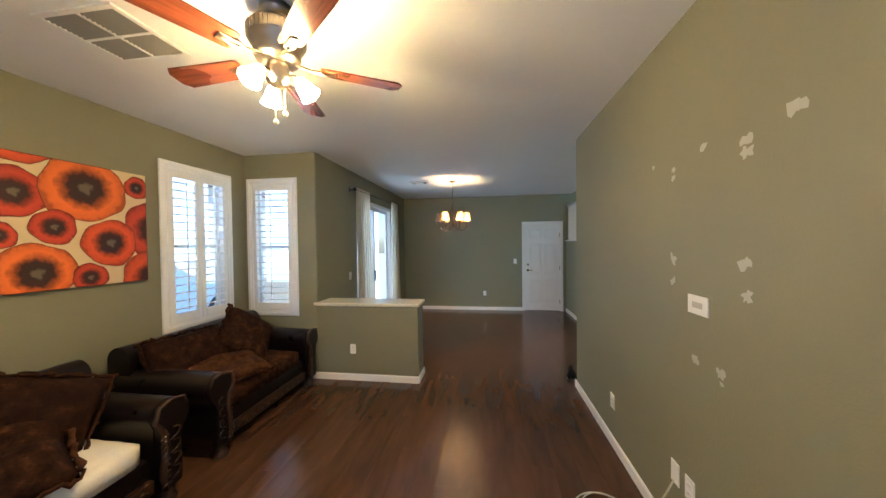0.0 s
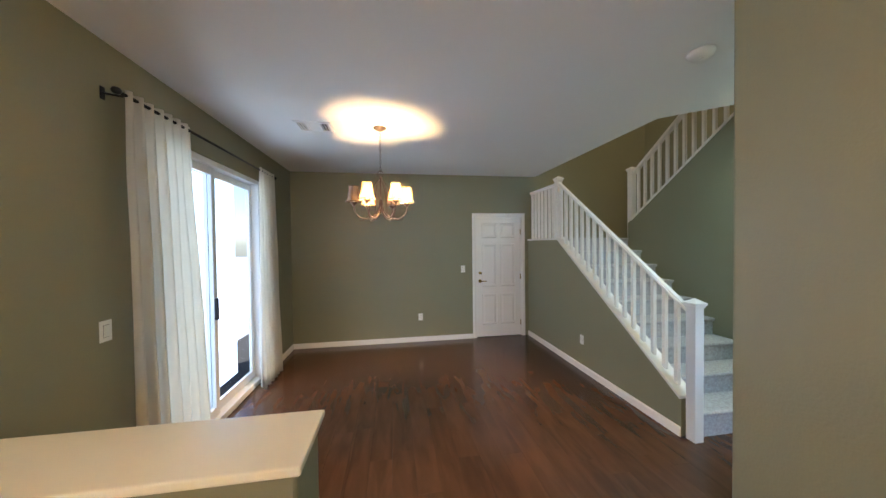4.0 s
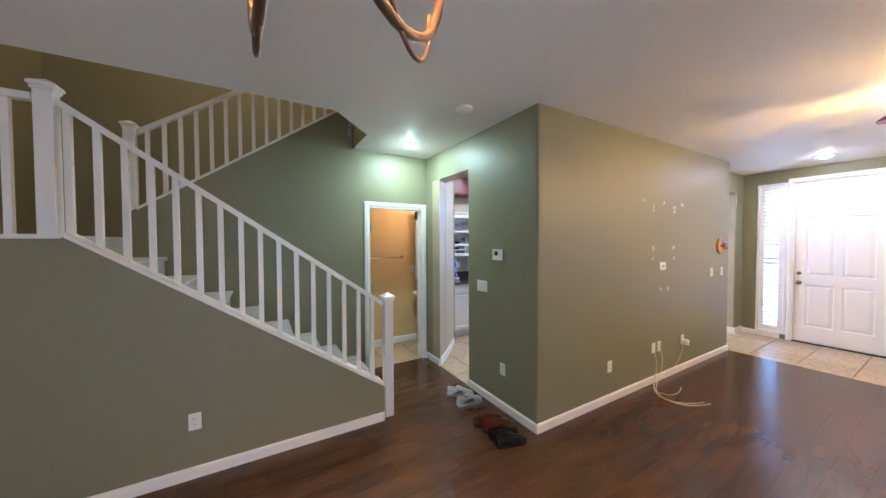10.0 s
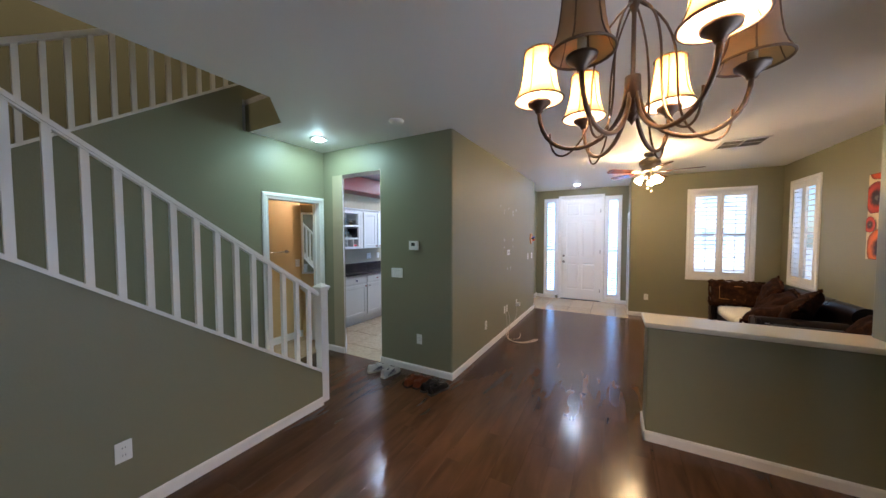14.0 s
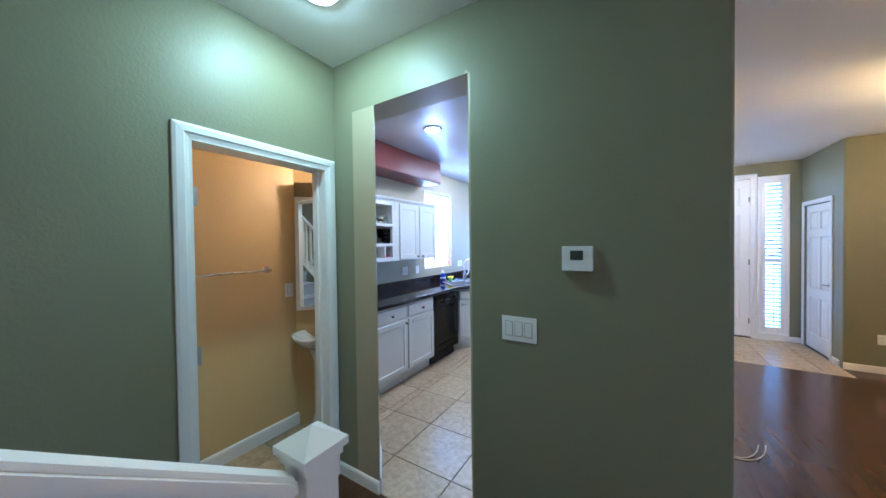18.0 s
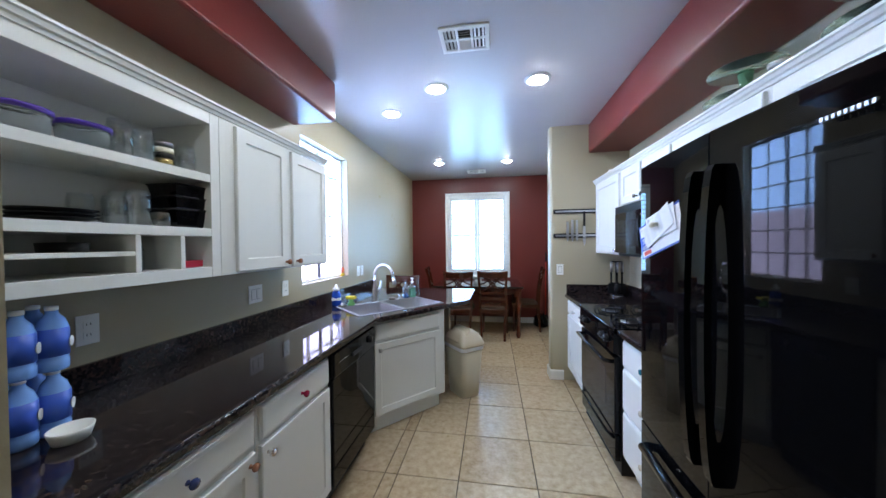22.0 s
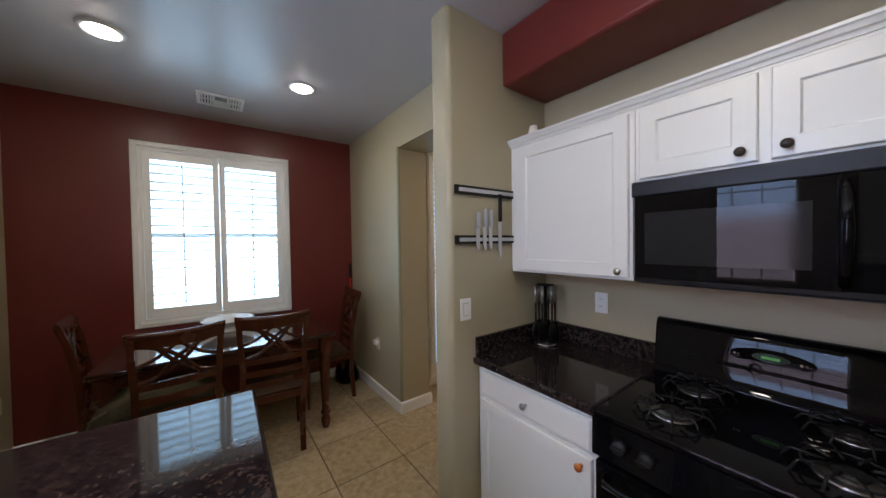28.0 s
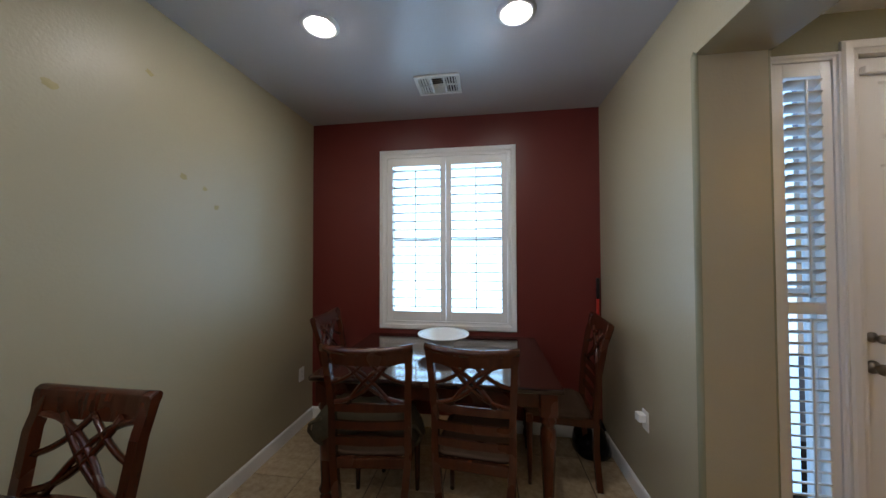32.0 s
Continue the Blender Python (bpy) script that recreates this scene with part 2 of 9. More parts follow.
def mottled(name, stops, scale=8.0, rough=0.4, bump=0.1, per_piece=0.15, detail=8, coat=0.0, voronoi=0.0, fine=0.0, spec=0.5):
    """Stone, tile or fabric with cloudy colour in several tones."""
    m = material(name, stops[0][1], rough, coat=coat, spec=spec)
    nt = m.node_tree
    p = nt.nodes["Principled BSDF"]
    tc, info = nt.nodes.new("ShaderNodeTexCoord"), nt.nodes.new("ShaderNodeObjectInfo")
    add, sc = nt.nodes.new("ShaderNodeVectorMath"), nt.nodes.new("ShaderNodeVectorMath")
    sc.operation = "SCALE"
    sc.inputs[0].default_value = (17.0, 29.0, 11.0)
    nt.links.new(info.outputs["Random"], sc.inputs["Scale"])
    nt.links.new(tc.outputs["Object"], add.inputs[0])
    nt.links.new(sc.outputs["Vector"], add.inputs[1])
    n1 = nt.nodes.new("ShaderNodeTexNoise")
    n1.inputs["Scale"].default_value, n1.inputs["Detail"].default_value = scale, detail
    n1.inputs["Roughness"].default_value = 0.65
    nt.links.new(add.outputs["Vector"], n1.inputs["Vector"])
    fac = n1.outputs["Fac"]
    if voronoi:
        v = nt.nodes.new("ShaderNodeTexVoronoi")
        v.inputs["Scale"].default_value = voronoi
        nt.links.new(add.outputs["Vector"], v.inputs["Vector"])
        sep = nt.nodes.new("ShaderNodeSeparateColor")
        nt.links.new(v.outputs["Color"], sep.inputs["Color"])
        mx = nt.nodes.new("ShaderNodeMix")
        mx.inputs["Factor"].default_value = 0.30
        nt.links.new(fac, mx.inputs["A"])
        nt.links.new(sep.outputs["Red"], mx.inputs["B"])
        fac = mx.outputs["Result"]
    m2 = nt.nodes.new("ShaderNodeMath")
    m2.operation = "MULTIPLY_ADD"
    m2.inputs[1].default_value, m2.inputs[2].default_value = per_piece, -per_piece / 2
    nt.links.new(info.outputs["Random"], m2.inputs[0])
    a2 = nt.nodes.new("ShaderNodeMath")
    nt.links.new(fac, a2.inputs[0])
    nt.links.new(m2.outputs[0], a2.inputs[1])
    r = ramp_node(nt, stops)
    nt.links.new(a2.outputs[0], r.inputs["Fac"])
    nt.links.new(r.outputs["Color"], p.inputs["Base Color"])
    if bump:
        n2 = nt.nodes.new("ShaderNodeTexNoise")
        n2.inputs["Scale"].default_value, n2.inputs["Detail"].default_value = fine or scale * 6, 4
        nt.links.new(add.outputs["Vector"], n2.inputs["Vector"])
        b = nt.nodes.new("ShaderNodeBump")
        b.inputs["Strength"].default_value, b.inputs["Distance"].default_value = bump, 0.002
        nt.links.new(n2.outputs["Fac"], b.inputs["Height"])
        nt.links.new(b.outputs["Normal"], p.inputs["Normal"])
    return m


GREEN = material("sage_paint", (0.220, 0.212, 0.132), 0.46, var=0.05, vscale=1.3, bump=0.6, bscale=85)
TAN = material("tan_paint", (0.385, 0.325, 0.215), 0.38, var=0.05, vscale=1.3, bump=0.5, bscale=75)
REDP = material("red_paint", (0.138, 0.0195, 0.0155), 0.36, var=0.06, vscale=1.5, bump=0.3, bscale=75)
GOLD = material("gold_paint", (0.62, 0.43, 0.195), 0.45, var=0.05, vscale=1.3, bump=0.35, bscale=75)
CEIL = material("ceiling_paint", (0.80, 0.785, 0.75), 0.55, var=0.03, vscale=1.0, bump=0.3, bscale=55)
# same white as the other ceiling, greyed to tone down the lamp light on it
KCEIL = material("kitchen_ceiling_dimmed", (0.51, 0.49, 0.495), 0.24, var=0.03, vscale=1.0, bump=0.35, bscale=70)
WHITE = material("white_trim_paint", (0.78, 0.76, 0.72), 0.32, var=0.03, vscale=4, bump=0.05, bscale=30)
SHUT = material("shutter_white", (0.80, 0.80, 0.79), 0.30, var=0.02, vscale=4)
CABW = material("cabinet_white", (0.69, 0.69, 0.66), 0.28, var=0.035, vscale=2.5, bump=0.05, bscale=25)
PLASTIC = material("white_plastic", (0.80, 0.79, 0.75), 0.35)
CREAM = material("cream_cap_paint", (0.74, 0.68, 0.55), 0.30, var=0.04, vscale=5)
GLASS = bpy.data.materials.new("clear_glass")
GLASS.use_nodes = True
gn = GLASS.node_tree
gn.nodes.remove(gn.nodes["Principled BSDF"])
g_see, g_shine, g_mix = gn.nodes.new("ShaderNodeBsdfTransparent"), gn.nodes.new("ShaderNodeBsdfGlossy"), gn.nodes.new("ShaderNodeMixShader")
g_see.inputs["Color"].default_value, g_shine.inputs["Roughness"].default_value = (0.95, 0.97, 0.97, 1), 0.03
g_mix.inputs["Fac"].default_value = 0.13
gn.links.new(g_see.outputs[0], g_mix.inputs[1])
gn.links.new(g_shine.outputs[0], g_mix.inputs[2])
gn.links.new(g_mix.outputs[0], gn.nodes["Material Output"].inputs["Surface"])
SINKM = material("sink_steel", (0.36, 0.355, 0.35), 0.44, metal=1.0, bump=0.05, bscale=200, rvar=0.08, vscale=8)
PANE = material("window_glass", (0.76, 0.90, 1.0), 0.01, trans=1.0, ior=1.02)
BLOCK = material("wavy_glass", (0.72, 0.80, 1.0), 0.06, trans=1.0, ior=1.15, bump=0.5, bscale=22, bdist=0.01)
CHROME = material("chrome", (0.75, 0.75, 0.75), 0.12, metal=1.0)
STEEL = material("brushed_steel", (0.52, 0.51, 0.50), 0.30, metal=1.0, bump=0.05, bscale=200, rvar=0.08, vscale=8)
BRASS = material("brass", (0.60, 0.45, 0.18), 0.22, metal=1.0)
NICKEL = material("dark_nickel", (0.23, 0.20, 0.17), 0.30, metal=1.0)
BRONZE = material("bronze", (0.16, 0.11, 0.08), 0.38, metal=0.9)
BLACKG = material("black_gloss", (0.003, 0.003, 0.004), 0.035, spec=0.22, rvar=0.015, vscale=6)
BLACKM = material("black_satin", (0.009, 0.009, 0.010), 0.40, spec=0.3)
PLANK = wood("floor_plank", (0.050, 0.0235, 0.0125), (0.098, 0.0455, 0.0230), 0.17, (11, 1.8, 11), per_piece=0.10, along="y", cloud=0.26, bump=0.010)
TILE = mottled("beige_tile", [(0.32, (0.34, 0.243, 0.146)), (0.5, (0.44, 0.325, 0.205)), (0.68, (0.52, 0.402, 0.268))], 24, 0.26, 0.12, 0.14)
GROUT = material("dark_grout", (0.055, 0.043, 0.032), 0.85, var=0.15, vscale=20)
GRANITE = mottled("brown_granite", [(0.36, (0.006, 0.0055, 0.008)), (0.49, (0.014, 0.0115, 0.014)), (0.57, (0.028, 0.019, 0.018)), (0.68, (0.056, 0.034, 0.027))],
                  48, 0.06, 0.0, 0.0, 6, voronoi=95)
CARPET = mottled("grey_carpet", [(0.3, (0.30, 0.28, 0.27)), (0.5, (0.40, 0.39, 0.39)), (0.7, (0.50, 0.50, 0.51))], 40, 0.95, 0.7, 0.0, fine=220)
LEATHER = material("dark_leather", (0.0065, 0.0042, 0.0042), 0.30, spec=0.34, var=0.25, vscale=7, bump=0.25, bscale=110, bdist=0.0015, rvar=0.08)
FUR = mottled("brown_chenille", [(0.30, (0.010, 0.0045, 0.003)), (0.5, (0.026, 0.0105, 0.0055)), (0.68, (0.070, 0.028, 0.012))], 16, 0.9, 0.9, 0.2, fine=70, spec=0.08)
CARVED = wood("carved_wood", (0.012, 0.006, 0.004), (0.05, 0.022, 0.011), 0.32, (30, 4, 30), along="z")
MUSLIN = material("white_muslin", (0.72, 0.68, 0.58), 0.9, var=0.06, vscale=8, bump=0.4, bscale=60, bdist=0.004)
DARKWOOD = wood("dark_cherry", (0.040, 0.0078, 0.0028), (0.072, 0.0150, 0.0044), 0.24, (22, 3, 22), coat=0.12, along="z")
TABLETOP = wood("table_cherry", (0.012, 0.003, 0.0025), (0.040, 0.011, 0.006), 0.10, (30, 3, 30), coat=1.0, along="x")
BLADE = wood("blade_cherry", (0.060, 0.014, 0.006), (0.20, 0.055, 0.022), 0.25, (30, 2, 30), along="x")
CURTAIN = material("linen_curtain", (0.78, 0.75, 0.66), 0.85, var=0.06, vscale=6, bump=0.3, bscale=300, bdist=0.001)
STUCCO = material("stucco", (0.50, 0.46, 0.40), 0.9, var=0.08, vscale=2, bump=0.5, bscale=60)
CONCRETE = material("concrete", (0.48, 0.47, 0.45), 0.85, var=0.12, vscale=2, bump=0.3, bscale=40)


def glow(name, color, strength):
    m = bpy.data.materials.new(name)
    m.use_nodes = True
    nt = m.node_tree
    nt.nodes.remove(nt.nodes["Principled BSDF"])
    e = nt.nodes.new("ShaderNodeEmission")
    e.inputs["Color"].default_value, e.inputs["Strength"].default_value = (*color, 1), strength
    nt.links.new(e.outputs["Emission"], nt.nodes["Material Output"].inputs["Surface"])
    return m


COOL = glow("cool_lamp", (0.80, 0.92, 1.0), 345)
HALLG = glow("hall_lamp_glow", (0.60, 0.96, 0.90), 400)
WARM = glow("warm_shade", (1.0, 0.67, 0.26), 270)
BULB = glow("bulb", (1.0, 0.74, 0.42), 200)
FANB = glow("fan_bulb", (1.0, 0.72, 0.40), 900)

H = 2.74  # ceiling height
FLOOR = -0.03  # top of planks and tiles


# ---------------------------------------------------------------- walls
def wall(name, axis, p0, p1, a0, a1, z0, z1, holes=(), mats=(GREEN, GREEN, GREEN), label="", rounds=(), r=0.02, swap=None):
    """A wall p0..p1 thick, a0..a1 long, with holes (a0, a1, z0, z1) through it. mats: its low side, its high side, its edges."""
    z0 = z0 or FLOOR
    holes = [(h[0], h[1], h[2] or FLOOR, h[3]) for h in holes]
    av = sorted({a0, a1, *[min(max(v, a0), a1) for h in holes for v in h[:2]]})
    zv = sorted({z0, z1, *[min(max(v, z0), z1) for h in holes for v in h[2:]]})
    full = {(i, j): not any(h[0] < (av[i] + av[i + 1]) / 2 < h[1] and h[2] < (zv[j] + zv[j + 1]) / 2 < h[3] for h in holes)
            for i in range(len(av) - 1) for j in range(len(zv) - 1)}
    bm, seen = bmesh.new(), {}

    def v(p, a, z):
        k = (p, a, z)
        if k not in seen:
            seen[k] = bm.verts.new((p, a, z) if axis == "x" else (a, p, z))
        return seen[k]

    def face(pts, m):
        f = bm.faces.new([v(*q) for q in pts])
        f.material_index = m
    for (i, j), on in full.items():
        if not on:
            continue
        a, b, c, d = av[i], av[i + 1], zv[j], zv[j + 1]
        face([(p0, a, c), (p0, b, c), (p0, b, d), (p0, a, d)], 0)
        face([(p1, a, c), (p1, b, c), (p1, b, d), (p1, a, d)], 1)
        if not full.get((i - 1, j)):
            face([(p0, a, c), (p1, a, c), (p1, a, d), (p0, a, d)], 2)
        if not full.get((i + 1, j)):
            face([(p0, b, c), (p1, b, c), (p1, b, d), (p0, b, d)], 2)
        if not full.get((i, j - 1)):
            face([(p0, a, c), (p1, a, c), (p1, b, c), (p0, b, c)], 2)
        if not full.get((i, j + 1)):
            face([(p0, a, d), (p1, a, d), (p1, b, d), (p0, b, d)], 2)
    if rounds:
        bmesh.ops.recalc_face_normals(bm, faces=bm.faces)
        es = []
        for e in bm.edges:
            u, w = e.verts
            if abs(u.co.x - w.co.x) < 1e-5 and abs(u.co.y - w.co.y) < 1e-5 and len(e.link_faces) == 2 and e.calc_face_angle() > 0.5:
                if any(abs(u.co.x - q[0]) < 2e-3 and abs(u.co.y - q[1]) < 2e-3 for q in rounds):
                    es.append(e)
        if es:
            bmesh.ops.bevel(bm, geom=es, offset=r, segments=6, profile=0.5, affect="EDGES")
    if swap:
        for f in bm.faces:
            if swap[0](f.calc_center_median()):
                f.material_index = swap[1]
    return setting(name, bm, list(mats), label or "painted drywall " + name.replace("_", " "), "wall")


# windows: outer trim bounds (a0, a1, z0, z1); the hole lies TRIM inside
TRIM = 0.062


def inset(b, d=TRIM):
    return (b[0] + d, b[1] - d, b[2] + d, b[3] - d)


WIN_W1, WIN_W2 = (2.79, 3.61, 0.785, 2.435), (-0.07, 0.77, 0.785, 2.435)
WIN_BAY, WIN_EW, WIN_N = (-2.70, -2.02, 0.735, 2.44), (-2.41, -1.455, 0.755, 2.435), (2.537, 3.765, 0.83, 2.455)
SIDE_L, SIDE_R = (0.99, 1.345, 0.045, 2.53), (-0.42, -0.065, 0.045, 2.53)
EN = -1.44  # face of the entry wall
SLIDER = (5.02, 6.83, FLOOR, 2.36)
DOOR_F, DOOR_E, DOOR_B, DOOR_C = (1.17, 1.995, FLOOR, 2.045), (0.006, 0.92, FLOOR, 2.517), (4.03, 4.775, FLOOR, 2.04), (-1.36, -0.62, FLOOR, 2.03)

wall("wall_west", "x", -2.885, -2.735, -0.48, 3.98, 0, H, [inset(WIN_W1), inset(WIN_W2)], label="sage green painted drywall wall with windows")
wall("wall_bay", "y", 3.83, 3.98, -2.735, -1.78, 0, H, [inset(WIN_BAY)], label="sage green short return wall", rounds=[(-1.78, 3.83)])
wall("wall_dining", "x", -1.93, -1.78, 3.98, 8.05, 0, H, [SLIDER], label="sage green dining wall with a sliding door")
wall("wall_far", "y", 7.93, 8.05, -1.78, 2.12, 0, H, [DOOR_F], label="sage green dining end wall")
wall("wall_stairwell_end", "y", 7.93, 8.05, 2.12, 4.55, 0, 5.4, label="sage green stairwell wall")
wall("wall_stairwell_side", "x", 4.43, 4.55, 3.43, 7.93, 0, 5.4, label="sage green stairwell wall")
wall("wall_upstairs_side", "x", 2.13, 2.25, 4.0, 7.93, 3.04, 5.4, label="sage green upper stairwell wall")
wall("wall_upstairs_end", "y", 3.88, 4.0, 2.13, 4.43, 3.04, 5.4, label="sage green upper hall wall")
wall("wall_hall", "y", 3.755, 3.955, 1.272, 3.3, 0, H, [(2.29, 3.124, 0, 2.40)], (TAN, GREEN, TAN),
     "hall wall with an open doorway to the kitchen", rounds=[(1.272, 3.955), (2.29, 3.955), (2.29, 3.755)], swap=(lambda c: c.x < 1.3, 1))
wall("wall_long", "x", 1.272, 1.43, 0.0, 3.755, 0, H, mats=(GREEN, TAN, GREEN), label="long sage green living room wall", rounds=[(1.272, 0.0)])
wall("wall_stub", "y", -0.032, 0.12, 1.43, 2.235, 0, H, mats=(TAN, TAN, TAN), label="tan kitchen wing wall", rounds=[(2.235, -0.032), (2.235, 0.12)], r=0.03)
wall("wall_arch", "x", 1.53, 1.85, -2.34, 0.0, 0, H, [(-1.135, 0.0, 0, 2.40)], (GREEN, TAN, TAN), "tan wall with an archway to the foyer",
     rounds=[(1.53, -1.135), (1.85, -1.135)])
wall("wall_entry", "y", EN - 0.15, EN, -0.67, 1.53, 0, H, [DOOR_E, inset(SIDE_L, 0.03), inset(SIDE_R, 0.03)], label="sage green entry wall")
wall("wall_closet", "x", -0.67, -0.55, -1.53, -0.33, 0, H, [DOOR_C], label="sage green closet wall", rounds=[(-0.55, -0.33)])
wall("wall_front", "y", -0.48, -0.33, -2.735, -0.67, 0, H, [inset(WIN_EW)], label="sage green front wall with a window")
wall("wall_nook", "y", -2.50, -2.34, 1.53, 4.43, 0, H, [inset(WIN_N)], (TAN, REDP, TAN), "dark red breakfast nook wall")
wall("wall_kitchen", "x", 4.43, 4.58, -2.50, 3.43, 0, H, [(0.47, 1.31, 1.14, 2.40)], (TAN, TAN, TAN), "tan kitchen wall with a window opening")
wall("wall_kitchen_end", "y", 3.33, 3.43, 3.56, 4.43, 0, H, mats=(TAN, GOLD, TAN), label="tan kitchen end wall")
wall("wall_bath_far", "x", 4.09, 4.19, 3.43, 5.3, 0, H, mats=(GOLD, GOLD, GOLD), label="golden yellow bathroom wall")
wall("wall_bath_end", "y", 5.3, 5.4, 3.42, 4.19, 0, H, mats=(GOLD, GOLD, GOLD), label="golden yellow bathroom wall")
# closet behind its door, and the porch, close the house
wall("wall_garage", "y", 8.9, 9.0, 0.6, 2.6, 0, H, label="plain wall behind the end door")

bm = bmesh.new()
prism(bm, [(3.12, 3.754), (3.585, 3.33), (3.64, 3.40), (3.30, 3.83), (3.30, 3.754)], "z", FLOOR, H)
prism(bm, [(2.93, 3.957), (3.123, 3.7545), (3.123, 3.957)], "z", FLOOR, 2.399)
setting("wall_diagonal", bm, TAN, "tan angled wall beside the kitchen doorway", "wall")

# bathroom wall that carries the upper stair
bm = bmesh.new()
S0, SL = 6.96, 0.70
prism(bm, [(3.755, FLOOR), (4.03, FLOOR), (4.03, 2.04), (4.775, 2.04), (4.775, FLOOR), (7.0, FLOOR), (7.0, 1.87), (5.02, 1.87 + (7.0 - 5.02) * SL), (5.02, H), (3.755, H)], "x", 3.3, 3.42)
bm.normal_update()
for f in bm.faces:
    f.material_index = 1 if f.normal.x * (f.calc_center_median().x - 3.36) > 0 and f.calc_center_median().x > 3.36 else 0
setting("wall_bath", bm, [GREEN, GOLD], "sage green hall wall with the bathroom doorway", "wall")

# stair knee wall
bm = bmesh.new()
prism(bm, [(5.0, FLOOR), (7.93, FLOOR), (7.93, 1.625), (6.95, 1.637), (5.0, 0.283)], "x", 2.12, 2.24)
setting("wall_stair", bm, GREEN, "sage green knee wall under the stair rail", "wall")

# half wall and its cap
bm = bmesh.new()
box(bm, -1.78, -0.525, 3.832, 4.12, FLOOR, 0.866, 0.012)
half = setting("wall_half", bm, GREEN, "low sage green half wall", "wall")
bm = bmesh.new()
box(bm, -1.815, -0.503, 3.80, 4.145, 0.878, 0.908, 0.006)
box(bm, -1.79, -0.512, 3.815, 4.133, 0.8665, 0.8775, 0.004)
setting("trim_half_wall_cap", bm, CREAM, "cream painted wooden cap board", "trim")

# soffits
bm = bmesh.new()
box(bm, 1.43, 1.84, 0.122, 3.753, 2.43, H - 0.002, 0.02, 3)
setting("soffit_right", bm, REDP, "dark red soffit above white cabinets", "soffit")
bm = bmesh.new()
box(bm, 4.06, 4.43, 1.39, 3.328, 2.43, H - 0.002, 0.02, 3)
setting("soffit_left", bm, REDP, "dark red soffit above white cabinets", "soffit")

# ceilings
bm = bmesh.new()
prism(bm, [(-2.885, -1.68), (1.53, -1.68), (1.53, 0.0), (1.35, 0.0), (1.35, 3.85), (3.36, 3.85), (3.36, 4.96), (2.72, 4.96), (2.25, 5.37), (2.25, 8.05),
           (-1.93, 8.05), (-1.93, 3.98), (-2.885, 3.98)], "z", H, 3.04)
bm.normal_update()
for f in bm.faces:
    f.material_index = 1 if abs(f.normal.z) < 0.5 else 0
setting("ceiling", bm, [CEIL, GREEN], "white textured drywall ceiling", "ceiling")
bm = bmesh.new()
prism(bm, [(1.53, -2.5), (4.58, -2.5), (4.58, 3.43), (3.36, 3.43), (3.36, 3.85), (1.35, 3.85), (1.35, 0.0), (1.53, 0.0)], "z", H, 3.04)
setting("ceiling_kitchen", bm, KCEIL, "white semi-gloss kitchen ceiling, greyed to tone down lamp light", "ceiling")
bm = bmesh.new()
box(bm, 3.36, 4.3, 3.43, 4.96, H, 3.04)
setting("ceiling_bath", bm, CEIL, "white bathroom ceiling", "ceiling")
bm = bmesh.new()
box(bm, 2.0, 4.6, 3.8, 8.1, 5.4, 5.5)
setting("ceiling_upstairs", bm, CEIL, "white upper hall ceiling", "ceiling")
bm = bmesh.new()
box(bm, -2.95, 4.65, -2.55, 8.1, 5.52, 5.6)
# added slab, out of view: keeps direct sun out of the kitchen window
box(bm, 4.59, 6.4, -3.0, 4.2, 2.80, 2.9)
setting("roof", bm, STUCCO, "plain roof slab with an added unseen eave as sun block", "roof")
bm = bmesh.new()
box(bm, 2.25, 3.36, 4.0, 4.96, 3.04, 3.10)
box(bm, 3.36, 4.43, 4.0, 5.0, 3.04, 3.10)
setting("floor_upstairs", bm, CARPET, "grey carpeted upper floor", "floor")

# floors under planks and tiles
bm = bmesh.new()
box(bm, -2.9, 3.4, -0.5, 9.0, -0.2, FLOOR - 0.0125)
box(bm, -0.7, 4.6, -2.55, -0.5, -0.2, FLOOR - 0.0125)
box(bm, 3.4, 4.6, -0.5, 8.05, -0.2, FLOOR - 0.0125)
box(bm, 1.43, 3.4, -0.5, 3.9, FLOOR - 0.012, FLOOR - 0.0085)
floor = setting("floor", bm, GROUT, "dark wood plank and beige tile floor", "floor")
bm = bmesh.new()
box(bm, -60, 60, -60, 60, -0.6, -0.25)
setting("ground", bm, CONCRETE, "concrete ground outside", "ground")
bm = bmesh.new()
box(bm, -4.4, -4.25, 5.3, 9.5, -0.25, 0.95)
setting("fence_wall", bm, STUCCO, "low stucco patio wall outside the glass door", "wall")


# ---------------------------------------------------------------- trim, doors, windows
def baseboard(pts, h=0.080, t=0.013, mat=WHITE, label="white painted baseboard"):
    """Runs along points on the floor; each leg is offset to the left of its direction by the board's thickness."""
    for (x0, y0), (x1, y1) in zip(pts, pts[1:]):
        d = Vector((x1 - x0, y1 - y0))
        ln = d.length
        bm = bmesh.new()
        prism(bm, [(0, 0), (t, 0), (t, h - 0.018), (t - 0.004, h - 0.006), (0.003, h), (0, h)], "x", 0, ln)
        ob = setting("baseboard", bm, mat, label, "baseboard")
        ob.matrix_basis = pose(x0, y0, FLOOR, 0, 0, math.degrees(math.atan2(d.y, d.x)))


